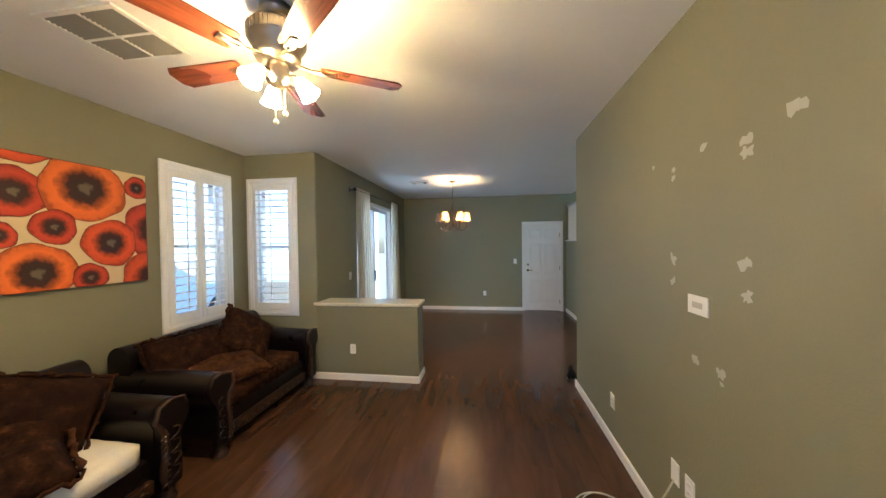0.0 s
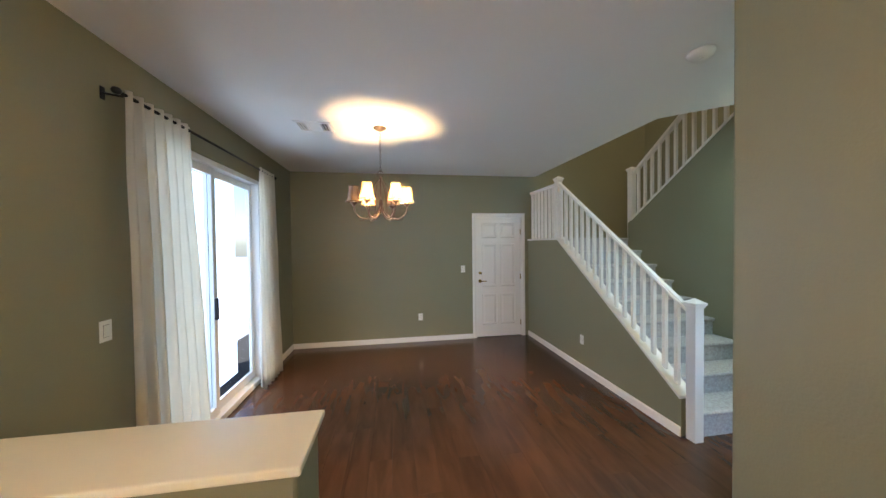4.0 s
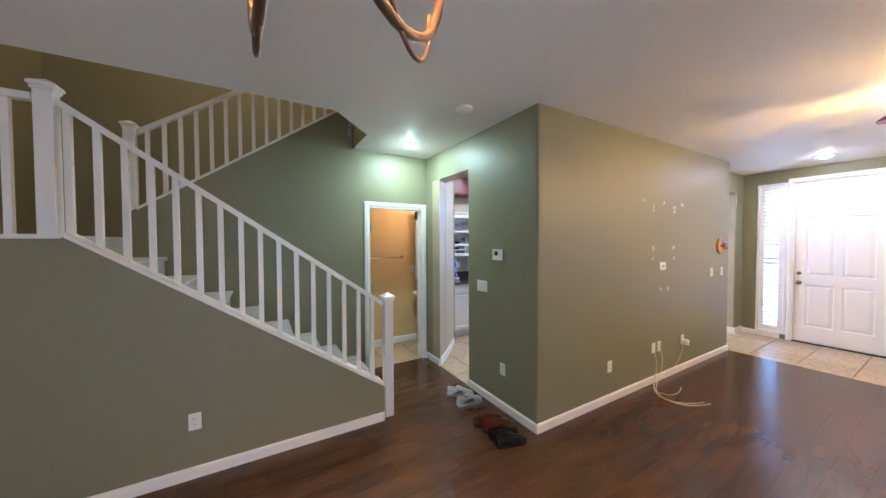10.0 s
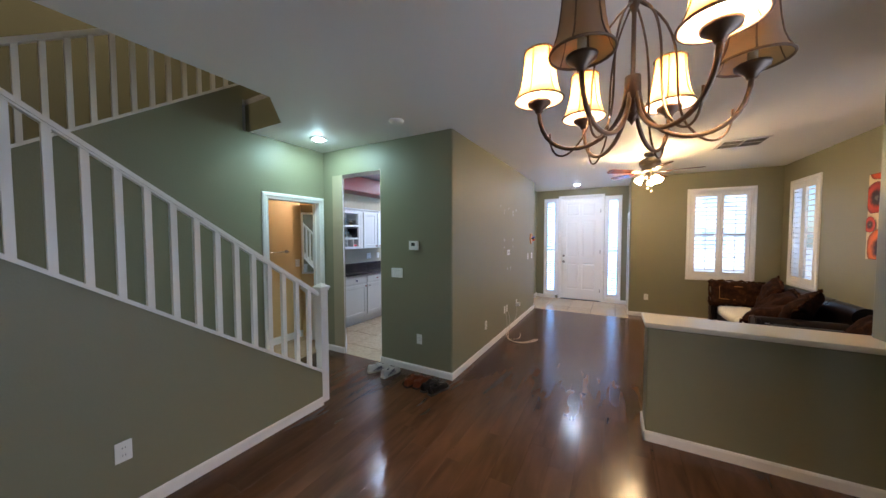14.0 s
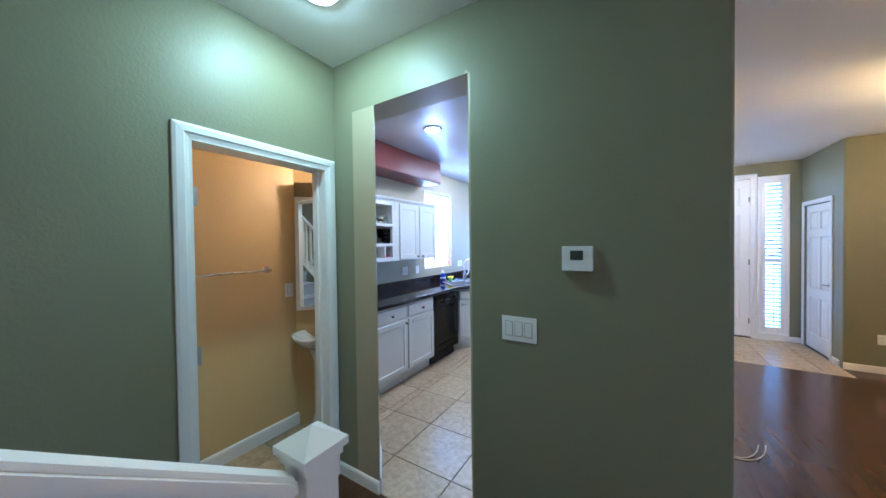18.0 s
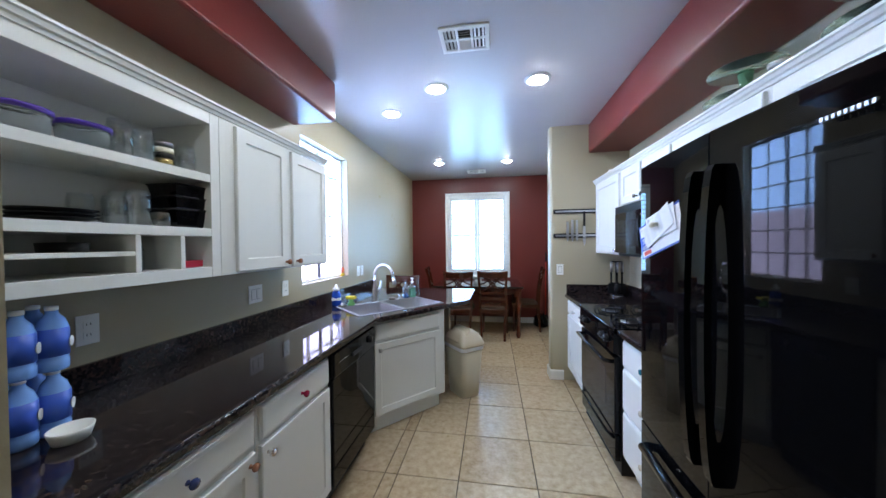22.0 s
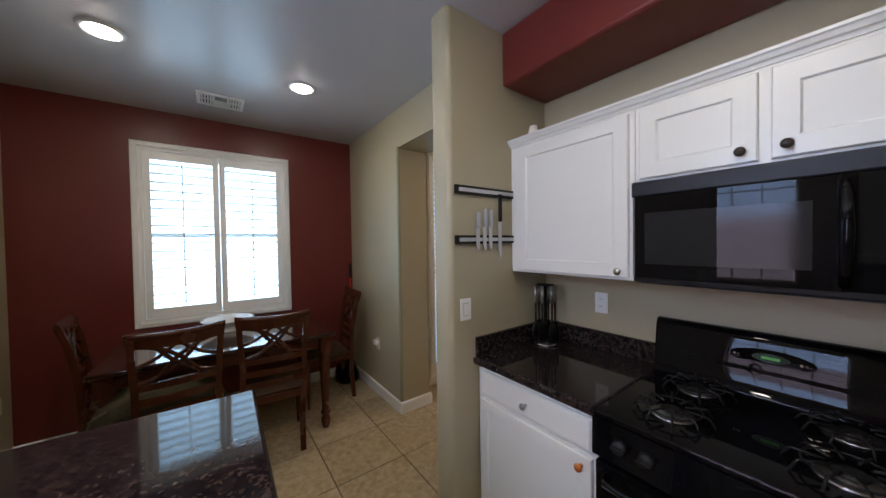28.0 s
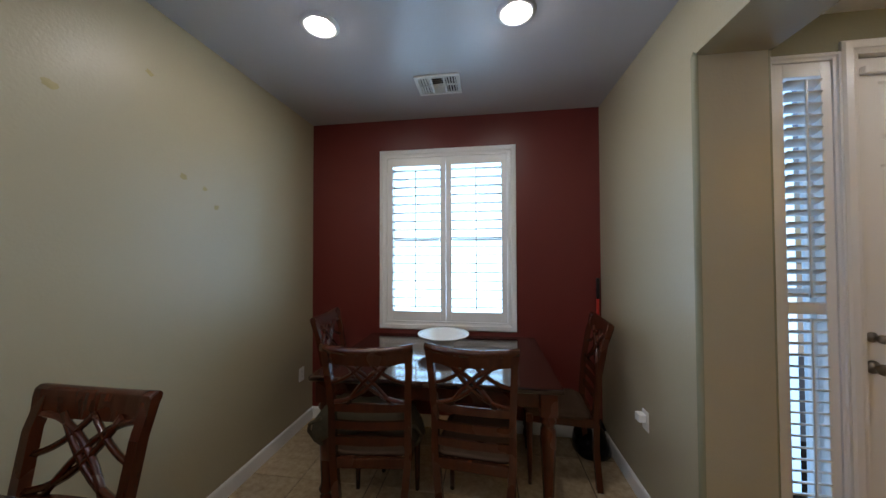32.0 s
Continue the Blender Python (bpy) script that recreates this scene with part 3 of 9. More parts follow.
for run in (((-2.735, -0.33), (-0.55, -0.33)), ((-0.55, -0.4), (-0.55, -0.56)), ((-2.735, 3.83), (-2.735, -0.33)), ((-0.512, 3.832), (-2.735, 3.832)),
            ((-0.525, 4.133), (-0.525, 3.819)), ((-1.78, 4.12), (-0.512, 4.12)), ((-1.78, 5.0), (-1.78, 4.12)), ((-1.78, 7.93), (-1.78, 6.86)),
            ((1.105, 7.93), (-1.78, 7.93)), ((2.12, 5.0), (2.12, 7.93)), ((1.259, 3.955), (2.29, 3.955)), ((1.272, 0), (1.272, 3.955)),
            ((2.235, -0.032), (1.43, -0.032)), ((1.43, 0), (1.272, 0)), ((2.93, 3.957), (3.3, 3.957)), ((3.12, 3.754), (2.93, 3.957)), ((3.585, 3.33), (3.12, 3.754)),
            ((1.053, EN), (1.53, EN)), ((-0.55, EN), (0.028, EN)), ((1.53, EN), (1.53, -1.122)), ((1.53, -1.135), (1.863, -1.135)),
            ((1.85, -1.135), (1.85, -2.34)), ((1.85, -2.34), (4.43, -2.34)), ((4.43, -2.34), (4.43, -0.12)), ((2.235, 0.12), (2.235, -0.045)),
            ((2.1, 0.12), (2.248, 0.12)), ((4.09, 3.43), (4.09, 5.3)), ((3.3, 4.845), (3.3, 4.96))):
    baseboard(run, 0.105 if run[0][0] > 1.42 and run[0][1] < 3.8 else 0.080)


def casing(name, axis, p, side, b, w=0.058, t=0.016, floor=True, mat=WHITE, parent=None):
    """Moulded trim round an opening b = (a0, a1, z0, z1) on the wall face at p; side: the way it stands proud."""
    a0, a1, z0, z1 = b
    prof = [(0, 0.55), (0.25, 0.75), (0.35, 1.0), (0.8, 0.9), (1.0, 0.6)]
    ring_in = [(a0, z0), (a0, z1), (a1, z1), (a1, z0)]
    bm = bmesh.new()
    loops = []
    for f, d in [(0, 0)] + prof + [(1.0, 0)]:
        o = f * w
        zb = z0 if floor else z0 - o
        pts = [(a0 - o, zb), (a0 - o, z1 + o), (a1 + o, z1 + o), (a1 + o, zb)]
        q = p + side * t * d
        loops.append([bm.verts.new((q, a, z) if axis == "x" else (a, q, z)) for a, z in pts])
    for u, v in zip(loops, loops[1:]):
        for k in range(3 if floor else 4):
            bm.faces.new((u[k], u[(k + 1) % 4], v[(k + 1) % 4], v[k]))
    if parent is None:
        return setting(name, bm, mat, "white moulded trim", "trim")
    return part(name, bm, mat, parent)


def panel_door(name, w, h, t=0.04, rows=((0.10, 0.36), (0.42, 0.78), (0.83, 0.95)), mat=WHITE, label="", parent=None, cols=((0.13, 0.46), (0.54, 0.87))):
    """A six-panel leaf, x 0..w, y 0..t, z 0..h, with sunk and raised panels on both faces."""
    bm = bmesh.new()
    xs = sorted({0, w, *[c * w for pr in cols for c in pr]})
    zs = sorted({0, h, *[r * h for pr in rows for r in pr]})
    for y, s in ((0, -1), (t, 1)):
        vs = {(x, z): bm.verts.new((x, y, z)) for x in xs for z in zs}
        for x0, x1 in zip(xs, xs[1:]):
            for z0, z1 in zip(zs, zs[1:]):
                q = [vs[x0, z0], vs[x1, z0], vs[x1, z1], vs[x0, z1]]
                sunk = any(abs(x0 - c[0] * w) < 1e-6 and abs(x1 - c[1] * w) < 1e-6 for c in cols) and \
                    any(abs(z0 - r[0] * h) < 1e-6 and abs(z1 - r[1] * h) < 1e-6 for r in rows)
                if not sunk:
                    bm.faces.new(q)
                    continue
                prev = q
                for d, dep in ((0.008, 0.013), (0.020, 0.013), (0.050, 0.003)):
                    cur = [bm.verts.new((x, y - s * dep, z)) for x, z in ((x0 + d, z0 + d), (x1 - d, z0 + d), (x1 - d, z1 - d), (x0 + d, z1 - d))]
                    for k in range(4):
                        bm.faces.new((prev[k], prev[(k + 1) % 4], cur[(k + 1) % 4], cur[k]))
                    prev = cur
                bm.faces.new(prev)
    for x in (0, w):
        q = [bm.verts.new(c) for c in ((x, 0, 0), (x, t, 0), (x, t, h), (x, 0, h))]
        bm.faces.new(q)
    for z in (0, h):
        q = [bm.verts.new(c) for c in ((0, 0, z), (w, 0, z), (w, t, z), (0, t, z))]
        bm.faces.new(q)
    bmesh.ops.remove_doubles(bm, verts=bm.verts, dist=1e-5)
    return part(name, bm, mat, parent, label)


def knob(parent, at, mat, y=-1, name="knob", r=0.026):
    bm = bmesh.new()
    lathe(bm, [(0, 0), (r * 1.2, 0), (r * 1.2, 0.006), (r * 0.45, 0.010), (r * 0.45, 0.03), (r, 0.042), (r * 1.02, 0.056), (r * 0.6, 0.066), (0, 0.067)], seg=16)
    bmesh.ops.rotate(bm, verts=bm.verts, cent=(0, 0, 0), matrix=Matrix.Rotation(radians(90 if y < 0 else -90), 3, "X"))
    bmesh.ops.translate(bm, verts=bm.verts, vec=at)
    return part(name, bm, mat, parent)


def lever(parent, at, mat, y=-1, dx=0.10, name="lever_handle"):
    bm = bmesh.new()
    x, yy, z = at
    tube(bm, [(x, yy, z), (x, yy + y * 0.008, z)], 0.030, 16)
    tube(bm, [(x, yy, z), (x, yy + y * 0.05, z), (x + dx * 0.3, yy + y * 0.058, z + 0.004), (x + dx, yy + y * 0.055, z)], [0.010, 0.010, 0.009, 0.007], 10)
    return part(name, bm, mat, parent)


def hinge(parent, at, mat=BRASS, size=(0.03, 0.012, 0.09)):
    bm = bmesh.new()
    x, y, z = at
    box(bm, x - size[0] / 2, x + size[0] / 2, y - size[1] / 2, y + size[1] / 2, z - size[2] / 2, z + size[2] / 2, 0.002)
    return part("hinge", bm, mat, parent)


# end door in the dining wall
d1 = thing("door_1", "closed white six-panel door with brass lever and deadbolt", "door", (1.183, 7.945, FLOOR + 0.012))
d1["kind"] = "structure"
panel_door("door_leaf", 0.80, 2.05, parent=d1)
lever(d1, (0.065, 0.0, 0.96), BRASS, -1, 0.10)
knob(d1, (0.065, 0.0, 1.10), BRASS, -1, "deadbolt", 0.020)
for z in (0.22, 1.02, 1.80):
    hinge(d1, (0.803, -0.003, z))
bm = bmesh.new()
box(bm, 1.17, 1.182, 7.93, 8.05, FLOOR, 2.045)
box(bm, 1.985, 1.995, 7.93, 8.05, FLOOR, 2.045)
box(bm, 1.17, 1.995, 7.93, 8.05, 2.034, 2.0455)
setting("trim_end_door_jamb", bm, WHITE, "white door jamb", "trim")
casing("trim_end_door", "y", 7.93, -1, DOOR_F)

# entry door
d2 = thing("door_2", "closed white six-panel front door with a dark knob", "door", (0.018, EN - 0.07, FLOOR + 0.015))
d2["kind"] = "structure"
panel_door("door_leaf", 0.89, 2.52, 0.045, parent=d2)
for (z, r) in ((0.935, 0.028), (1.085, 0.022)):
    knob(d2, (0.838, 0.045, z), NICKEL, 1, "deadbolt" if z > 1 else "knob", r)
for z in (0.25, 1.2, 2.2):
    hinge(d2, (0.0, 0.047, z), NICKEL)
boxpart("door_closer", d2, WHITE, (0.60, 0.86, 0.046, 0.075, 2.43, 2.47), 0.006)
boxpart("threshold", d2, BLACKM, (-0.008, 0.898, 0.0, 0.09, -0.014, 0.002), 0.003)
bm = bmesh.new()
box(bm, -0.002, 0.0165, EN - 0.13, EN + 0.012, FLOOR, 2.527, 0.002)
box(bm, 0.911, 0.928, EN - 0.13, EN + 0.012, FLOOR, 2.527, 0.002)
box(bm, 0.0166, 0.9109, EN - 0.13, EN + 0.012, 2.510, 2.527, 0.002)
setting("trim_entry_jamb", bm, WHITE, "white front door jamb", "trim")
casing("trim_entry_door", "y", EN, 1, DOOR_E, 0.066, 0.022)

# closet door
d3 = thing("door_3", "closed white panelled closet door with lever", "door", (-0.572, -1.352, FLOOR + 0.012), 90)
d3["kind"] = "structure"
panel_door("door_leaf", 0.725, 2.04, parent=d3)
lever(d3, (0.66, 0.0, 0.95), STEEL, -1, -0.10)
casing("trim_closet_door", "x", -0.55, 1, DOOR_C)
bm = bmesh.new()
box(bm, -1.2, -1.14, -1.5, -0.5, 0, H)
setting("closet_back", bm, GREEN, "plain closet back", "wall")

# bathroom door, open inwards
d4 = thing("door_4", "open white six-panel bathroom door", "door", (3.40, 4.728, FLOOR + 0.012), 11)
d4["kind"] = "structure"
panel_door("door_leaf", 0.66, 2.04, 0.035, parent=d4)
lever(d4, (0.60, 0.0, 0.95), STEEL, -1, -0.09)
for z in (0.22, 1.02, 1.80):
    hinge(d4, (0.0, -0.002, z), STEEL, (0.07, 0.006, 0.09))
casing("trim_bath_door", "x", 3.3, -1, DOOR_B, 0.062, 0.02)
bm = bmesh.new()
box(bm, 3.29, 3.43, 4.03, 4.042, FLOOR, 2.04)
box(bm, 3.29, 3.43, 4.763, 4.775, FLOOR, 2.04)
box(bm, 3.29, 3.43, 4.03, 4.775, 2.029, 2.041)
box(bm, 3.36, 3.40, 4.042, 4.056, FLOOR, 2.028)
setting("trim_bath_jamb", bm, WHITE, "white bathroom door jamb", "trim")


# ---------------------------------------------------------------- shuttered windows
SLATS = {}


def slat_mesh(length, depth=0.066):
    key = round(length, 4)
    if key not in SLATS:
        bm = bmesh.new()
        prof = [(depth / 2 * math.cos(a), 0.0055 * math.sin(a)) for a in (2 * math.pi * k / 10 for k in range(10))]
        fs = prism(bm, prof, "x", -length / 2, length / 2)
        for f in fs[2:]:
            f.smooth = True
        SLATS[key] = mesh_of("slat", bm, SHUT)
    return SLATS[key]


def shutter_window(name, label, axis, p, side, b, panels=2, tilt=12.0, pitch=0.074, split=0.5, depth=0.15, trim_w=TRIM, rod_bar=True):
    """A window with a moulded frame and louvred shutter panels. p: the wall's face; side: towards the room."""
    w = thing(name, label, "window")
    w["kind"] = "structure"
    a0, a1, z0, z1 = b
    i = inset(b, trim_w)

    def bx(bm, u0, u1, q0, q1, c0, c1, bev=0.003):
        q0, q1 = sorted((p + side * q0, p + side * q1))
        if axis == "x":
            box(bm, q0, q1, u0, u1, c0, c1, bev)
        else:
            box(bm, u0, u1, q0, q1, c0, c1, bev)
    casing("window_frame", axis, p, side, i, trim_w, 0.024, False, SHUT, w)
    bm = bmesh.new()  # reveal liner
    bx(bm, i[0], i[0] + 0.012, -depth, 0.02, i[2], i[3], 0)
    bx(bm, i[1] - 0.012, i[1], -depth, 0.02, i[2], i[3], 0)
    bx(bm, i[0] + 0.012, i[1] - 0.012, -depth, 0.02, i[2], i[2] + 0.012, 0)
    bx(bm, i[0] + 0.012, i[1] - 0.012, -depth, 0.02, i[3] - 0.012, i[3], 0)
    part("window_liner", bm, SHUT, w)
    a, c, lo, hi = i[0] + 0.013, i[1] - 0.013, i[2] + 0.013, i[3] - 0.013
    pw = (c - a) / panels
    for k in range(panels):
        s0, s1 = a + k * pw + 0.002, a + (k + 1) * pw - 0.002
        st = 0.048
        bm = bmesh.new()
        bx(bm, s0, s0 + st, -0.014, 0.014, lo + 0.002, hi - 0.002)
        bx(bm, s1 - st, s1, -0.014, 0.014, lo + 0.002, hi - 0.002)
        bx(bm, s0 + st, s1 - st, -0.0135, 0.0135, lo + 0.002, lo + 0.085)
        bx(bm, s0 + st, s1 - st, -0.0135, 0.0135, hi - 0.075, hi - 0.002)
        zones = [(lo + 0.09, hi - 0.08)]
        if split:
            zm = lo + (hi - lo) * split
            bx(bm, s0 + st, s1 - st, -0.0135, 0.0135, zm - 0.03, zm + 0.03)
            zones = [(lo + 0.09, zm - 0.035), (zm + 0.035, hi - 0.08)]
        panel = part("shutter_panel", bm, SHUT, w)
        me = slat_mesh(s1 - s0 - 2 * st - 0.004)
        for zl, zh in zones:
            n = max(1, int((zh - zl) / pitch))
            for j in range(n):
                z = zl + (zh - zl) * (j + 0.5) / n
                o = new("slat", me)
                o.parent = panel
                u = (s0 + s1) / 2
                if axis == "x":
                    o.matrix_basis = pose(p, u, z, 0, 0, 90) @ pose(0, 0, 0, -side * tilt)
                else:
                    o.matrix_basis = pose(u, p, z) @ pose(0, 0, 0, side * tilt)
            if rod_bar:
                bm = bmesh.new()
                u = (s0 + s1) / 2
                bx(bm, u - 0.005, u + 0.005, 0.030, 0.040, zl + 0.02, zh - 0.02, 0.002)
                part("tilt_rod", bm, SHUT, panel)
    # outer sash, mullion and glass
    bm = bmesh.new()
    for u0, u1 in ((i[0] + 0.012, i[0] + 0.045), (i[1] - 0.045, i[1] - 0.012)):
        bx(bm, u0, u1, -depth + 0.02, -depth + 0.06, i[2] + 0.012, i[3] - 0.012)
    for c0, c1 in ((i[2] + 0.012, i[2] + 0.045), (i[3] - 0.045, i[3] - 0.012), ((i[2] + i[3]) / 2 - 0.02, (i[2] + i[3]) / 2 + 0.02)):
        bx(bm, i[0] + 0.045, i[1] - 0.045, -depth + 0.021, -depth + 0.059, c0, c1)
    part("sash", bm, SHUT, w)
    bm = bmesh.new()
    bx(bm, i[0] + 0.04, i[1] - 0.04, -depth + 0.038, -depth + 0.042, i[2] + 0.04, i[3] - 0.04, 0)
    g = part("pane", bm, PANE, w, "clear window glass")
    g.visible_shadow = False
    return w


shutter_window("window_1", "white plantation shutters, slats open, in a moulded frame", "x", -2.735, 1, WIN_W1, 2, 5, split=0.0)
shutter_window("window_2", "white plantation shutters, slats open, beside the sofa", "x", -2.735, 1, WIN_W2, 2, 5, split=0.0)
shutter_window("window_3", "narrow white plantation shutter, slats open", "y", 3.83, -1, WIN_BAY, 1, 5, split=0.0)
shutter_window("window_4", "wide white plantation shutters on the front wall", "y", -0.33, 1, WIN_EW, 2, 5, split=0.0)
shutter_window("window_5", "wide white plantation shutters on a dark red wall", "y", -2.34, 1, WIN_N, 2, 5, split=0.0)
shutter_window("window_6", "narrow white shuttered sidelight beside the front door", "y", EN, 1, SIDE_L, 1, 25, 0.058, 0.47, trim_w=0.03)
shutter_window("window_7", "narrow white shuttered sidelight beside the front door", "y", EN, 1, SIDE_R, 1, 25, 0.058, 0.47, trim_w=0.03)

# kitchen window of glass blocks
w8 = thing("window_8", "bright kitchen window of wavy glass blocks", "window")
w8["kind"] = "structure"
bm = bmesh.new()
box(bm, 4.50, 4.575, 0.47, 0.486, 1.14, 2.40)
box(bm, 4.50, 4.575, 1.294, 1.31, 1.14, 2.40)
box(bm, 4.50, 4.575, 0.486, 1.294, 1.14, 1.156)
box(bm, 4.50, 4.575, 0.486, 1.294, 2.384, 2.40)
part("window_frame", bm, SHUT, w8)
bw, bh = 0.808 / 4, 1.228 / 6
bm = bmesh.new()
box(bm, -0.03, 0.03, -bw / 2 + 0.005, bw / 2 - 0.005, -bh / 2 + 0.005, bh / 2 - 0.005, 0.008)
block = mesh_of("glass_block", bm, BLOCK)
for r_ in range(6):
    for c_ in range(4):
        o = new("glass_block", block)
        o.parent = w8
        o.location = (4.537, 0.486 + (c_ + 0.5) * bw, 1.156 + (r_ + 0.5) * bh)
        o.visible_shadow = False
bm = bmesh.new()
for k in range(1, 4):
    box(bm, 4.515, 4.56, 0.486 + k * bw - 0.005, 0.486 + k * bw + 0.005, 1.156, 2.384)
for k in range(1, 6):
    for q in range(4):
        box(bm, 4.515, 4.56, 0.486 + q * bw + 0.005, 0.486 + (q + 1) * bw - 0.005, 1.156 + k * bh - 0.005, 1.156 + k * bh + 0.005)
part("mortar", bm, WHITE, w8)

# sliding glass door
sd = thing("door_5", "white framed sliding glass patio door", "door")
sd["kind"] = "structure"
bm = bmesh.new()
for y0, y1 in ((5.02, 5.06), (6.79, 6.83)):
    box(bm, -1.92, -1.79, y0, y1, FLOOR, 2.36, 0.003)
box(bm, -1.92, -1.79, 5.06, 6.79, 2.31, 2.36, 0.003)
box(bm, -1.92, -1.79, 5.06, 6.79, FLOOR, 0.03, 0.003)
part("door_frame", bm, SHUT, sd)
for x, y0, y1 in ((-1.845, 5.06, 5.96), (-1.885, 5.90, 6.79)):
    bm = bmesh.new()
    box(bm, x - 0.017, x + 0.017, y0, y0 + 0.06, 0.032, 2.308, 0.003)
    box(bm, x - 0.017, x + 0.017, y1 - 0.06, y1, 0.032, 2.308, 0.003)
    box(bm, x - 0.016, x + 0.016, y0 + 0.06, y1 - 0.06, 0.032, 0.12, 0.003)
    box(bm, x - 0.016, x + 0.016, y0 + 0.06, y1 - 0.06, 2.24, 2.308, 0.003)
    leaf = part("sliding_panel", bm, SHUT, sd)
    bm = bmesh.new()
    box(bm, x - 0.003, x + 0.003, y0 + 0.055, y1 - 0.055, 0.115, 2.245)
    g = part("pane", bm, PANE, leaf, "clear door glass")
    g.visible_shadow = False
boxpart("handle", sd, BLACKM, (-1.83, -1.80, 5.90, 5.93, 0.92, 1.12), 0.006)

# ---------------------------------------------------------------- stairs
st = thing("staircase", "carpeted grey staircase rising to a landing", "stairs")
RISE, RUN, Y0 = 0.183, 0.255, 4.965
for k in range(8):
    bm = bmesh.new()
    y = Y0 + k * RUN
    z = (k + 1) * RISE
    prism(bm, [(y - 0.028, z - 0.012), (y - 0.02, z), (7.0 if k == 7 else y + RUN + 0.02, z), (7.0 if k == 7 else y + RUN + 0.02, z - RISE), (y, z - RISE if k else FLOOR), (y, z - 0.035), (y - 0.02, z - 0.035)],
          "x", 2.242, 3.298)
    part("step", bm, CARPET, st)
bm = bmesh.new()
prism(bm, [(6.978, 9 * RISE - 0.012), (6.986, 9 * RISE), (7.928, 9 * RISE), (7.928, 1.3), (7.006, 1.3), (7.006, 9 * RISE - 0.035), (6.986, 9 * RISE - 0.035)], "x", 2.242, 3.30)
box(bm, 3.30, 4.428, 7.002, 7.928, 1.4, 9 * RISE)
part("landing", bm, CARPET, st)
for k in range(8):
    bm = bmesh.new()
    y, z = 7.0 - k * RUN, (k + 10) * RISE
    box(bm, 3.424, 4.428, y - RUN - 0.02, y + 0.025 if k else y, z - RISE, z, 0.01)
    part("upper_step", bm, CARPET, st)
bm = bmesh.new()
prism(bm, [(7.0, 1.40), (7.0, 1.64), (4.96, 3.04), (4.96, 2.76)], "x", 3.43, 4.428)
part("upper_soffit", bm, GREEN, st)
# white stringer boards and shoe rails
bm = bmesh.new()
sl = (1.625 - 0.245) / 1.95


def slope_board(bm, x0, x1, ya, za, yb, zb, h):
    prism(bm, [(ya, za), (yb, zb), (yb, zb + h), (ya, za + h)], "x", x0, x1)


sr = thing("stair_rail", "white painted stair rail with square balusters", "railing")
bm = bmesh.new()
slope_board(bm, 2.105, 2.255, 5.0, 0.285, 6.955, 1.640, 0.026)
part("shoe_rail", bm, WHITE, sr)
boxpart("landing_shoe", sr, WHITE, (2.105, 2.255, 6.955, 7.928, 1.627, 1.653), 0.003)
bm = bmesh.new()
slope_board(bm, 2.15, 2.21, 4.99, 1.005, 7.0, 2.428, 0.045)
bmesh.ops.bevel(bm, geom=[e for e in bm.edges], offset=0.010, segments=2, affect="EDGES")
part("handrail", bm, WHITE, sr)
boxpart("landing_handrail", sr, WHITE, (2.15, 2.21, 7.07, 7.928, 2.42, 2.465), 0.01)


def newel(parent, x, y, z0, z1, h=0.041):
    bm = bmesh.new()
    box(bm, x - h, x + h, y - h, y + h, z0, z1 - 0.055, 0.004)
    box(bm, x - h - 0.008, x + h + 0.008, y - h - 0.008, y + h + 0.008, z1 - 0.075, z1 - 0.055, 0.003)
    k = h + 0.016
    vs = [bm.verts.new(c) for c in ((x - k, y - k, z1 - 0.054), (x + k, y - k, z1 - 0.054), (x + k, y + k, z1 - 0.054), (x - k, y + k, z1 - 0.054),
                                    (x - k, y - k, z1 - 0.036), (x + k, y - k, z1 - 0.036), (x + k, y + k, z1 - 0.036), (x - k, y + k, z1 - 0.036), (x, y, z1))]
    bm.faces.new(vs[3::-1])
    for i in range(4):
        bm.faces.new((vs[i], vs[(i + 1) % 4], vs[4 + (i + 1) % 4], vs[4 + i]))
        bm.faces.new((vs[4 + i], vs[4 + (i + 1) % 4], vs[8]))
    return part("newel_post", bm, WHITE, parent)


newel(sr, 2.185, 4.94, FLOOR, 1.13)
newel(sr, 2.18, 7.02, 1.60, 2.56)


def balusters(parent, x, ya, za, yb, zb, n, h, half=0.0165):
    """n square balusters between two posts; bottoms on the line a-b, h high, sheared to the slope."""
    k = (zb - za) / (yb - ya)
    bm = bmesh.new()
    for v in box(bm, -half, half, -half, half, 0, h):
        v.co.z += k * v.co.y
    me = mesh_of("baluster", bm, WHITE)
    for i in range(n):
        t = (i + 0.5) / n
        o = new("baluster", me)
        o.parent = parent
        o.location = (x, ya + t * (yb - ya), za + t * (zb - za))


balusters(sr, 2.18, 5.03, 0.329, 7.0, 1.693, 16, 0.735)
balusters(sr, 2.18, 7.117, 1.652, 7.931, 1.652, 7, 0.77)
ur = thing("upper_stair_rail", "white painted upper stair rail above the hall wall", "railing")
bm = bmesh.new()
slope_board(bm, 3.285, 3.435, 6.93, 1.90, 4.97, 1.90 + 1.96 * SL, 0.026)
part("shoe_rail", bm, WHITE, ur)
bm = bmesh.new()
slope_board(bm, 3.33, 3.39, 6.93, 2.60, 4.97, 2.60 + 1.96 * SL, 0.045)
part("handrail", bm, WHITE, ur)
newel(ur, 3.345, 6.975, 1.65, 2.72)
balusters(ur, 3.36, 6.92, 1.93, 4.97, 1.93 + 1.95 * SL, 16, 0.69)


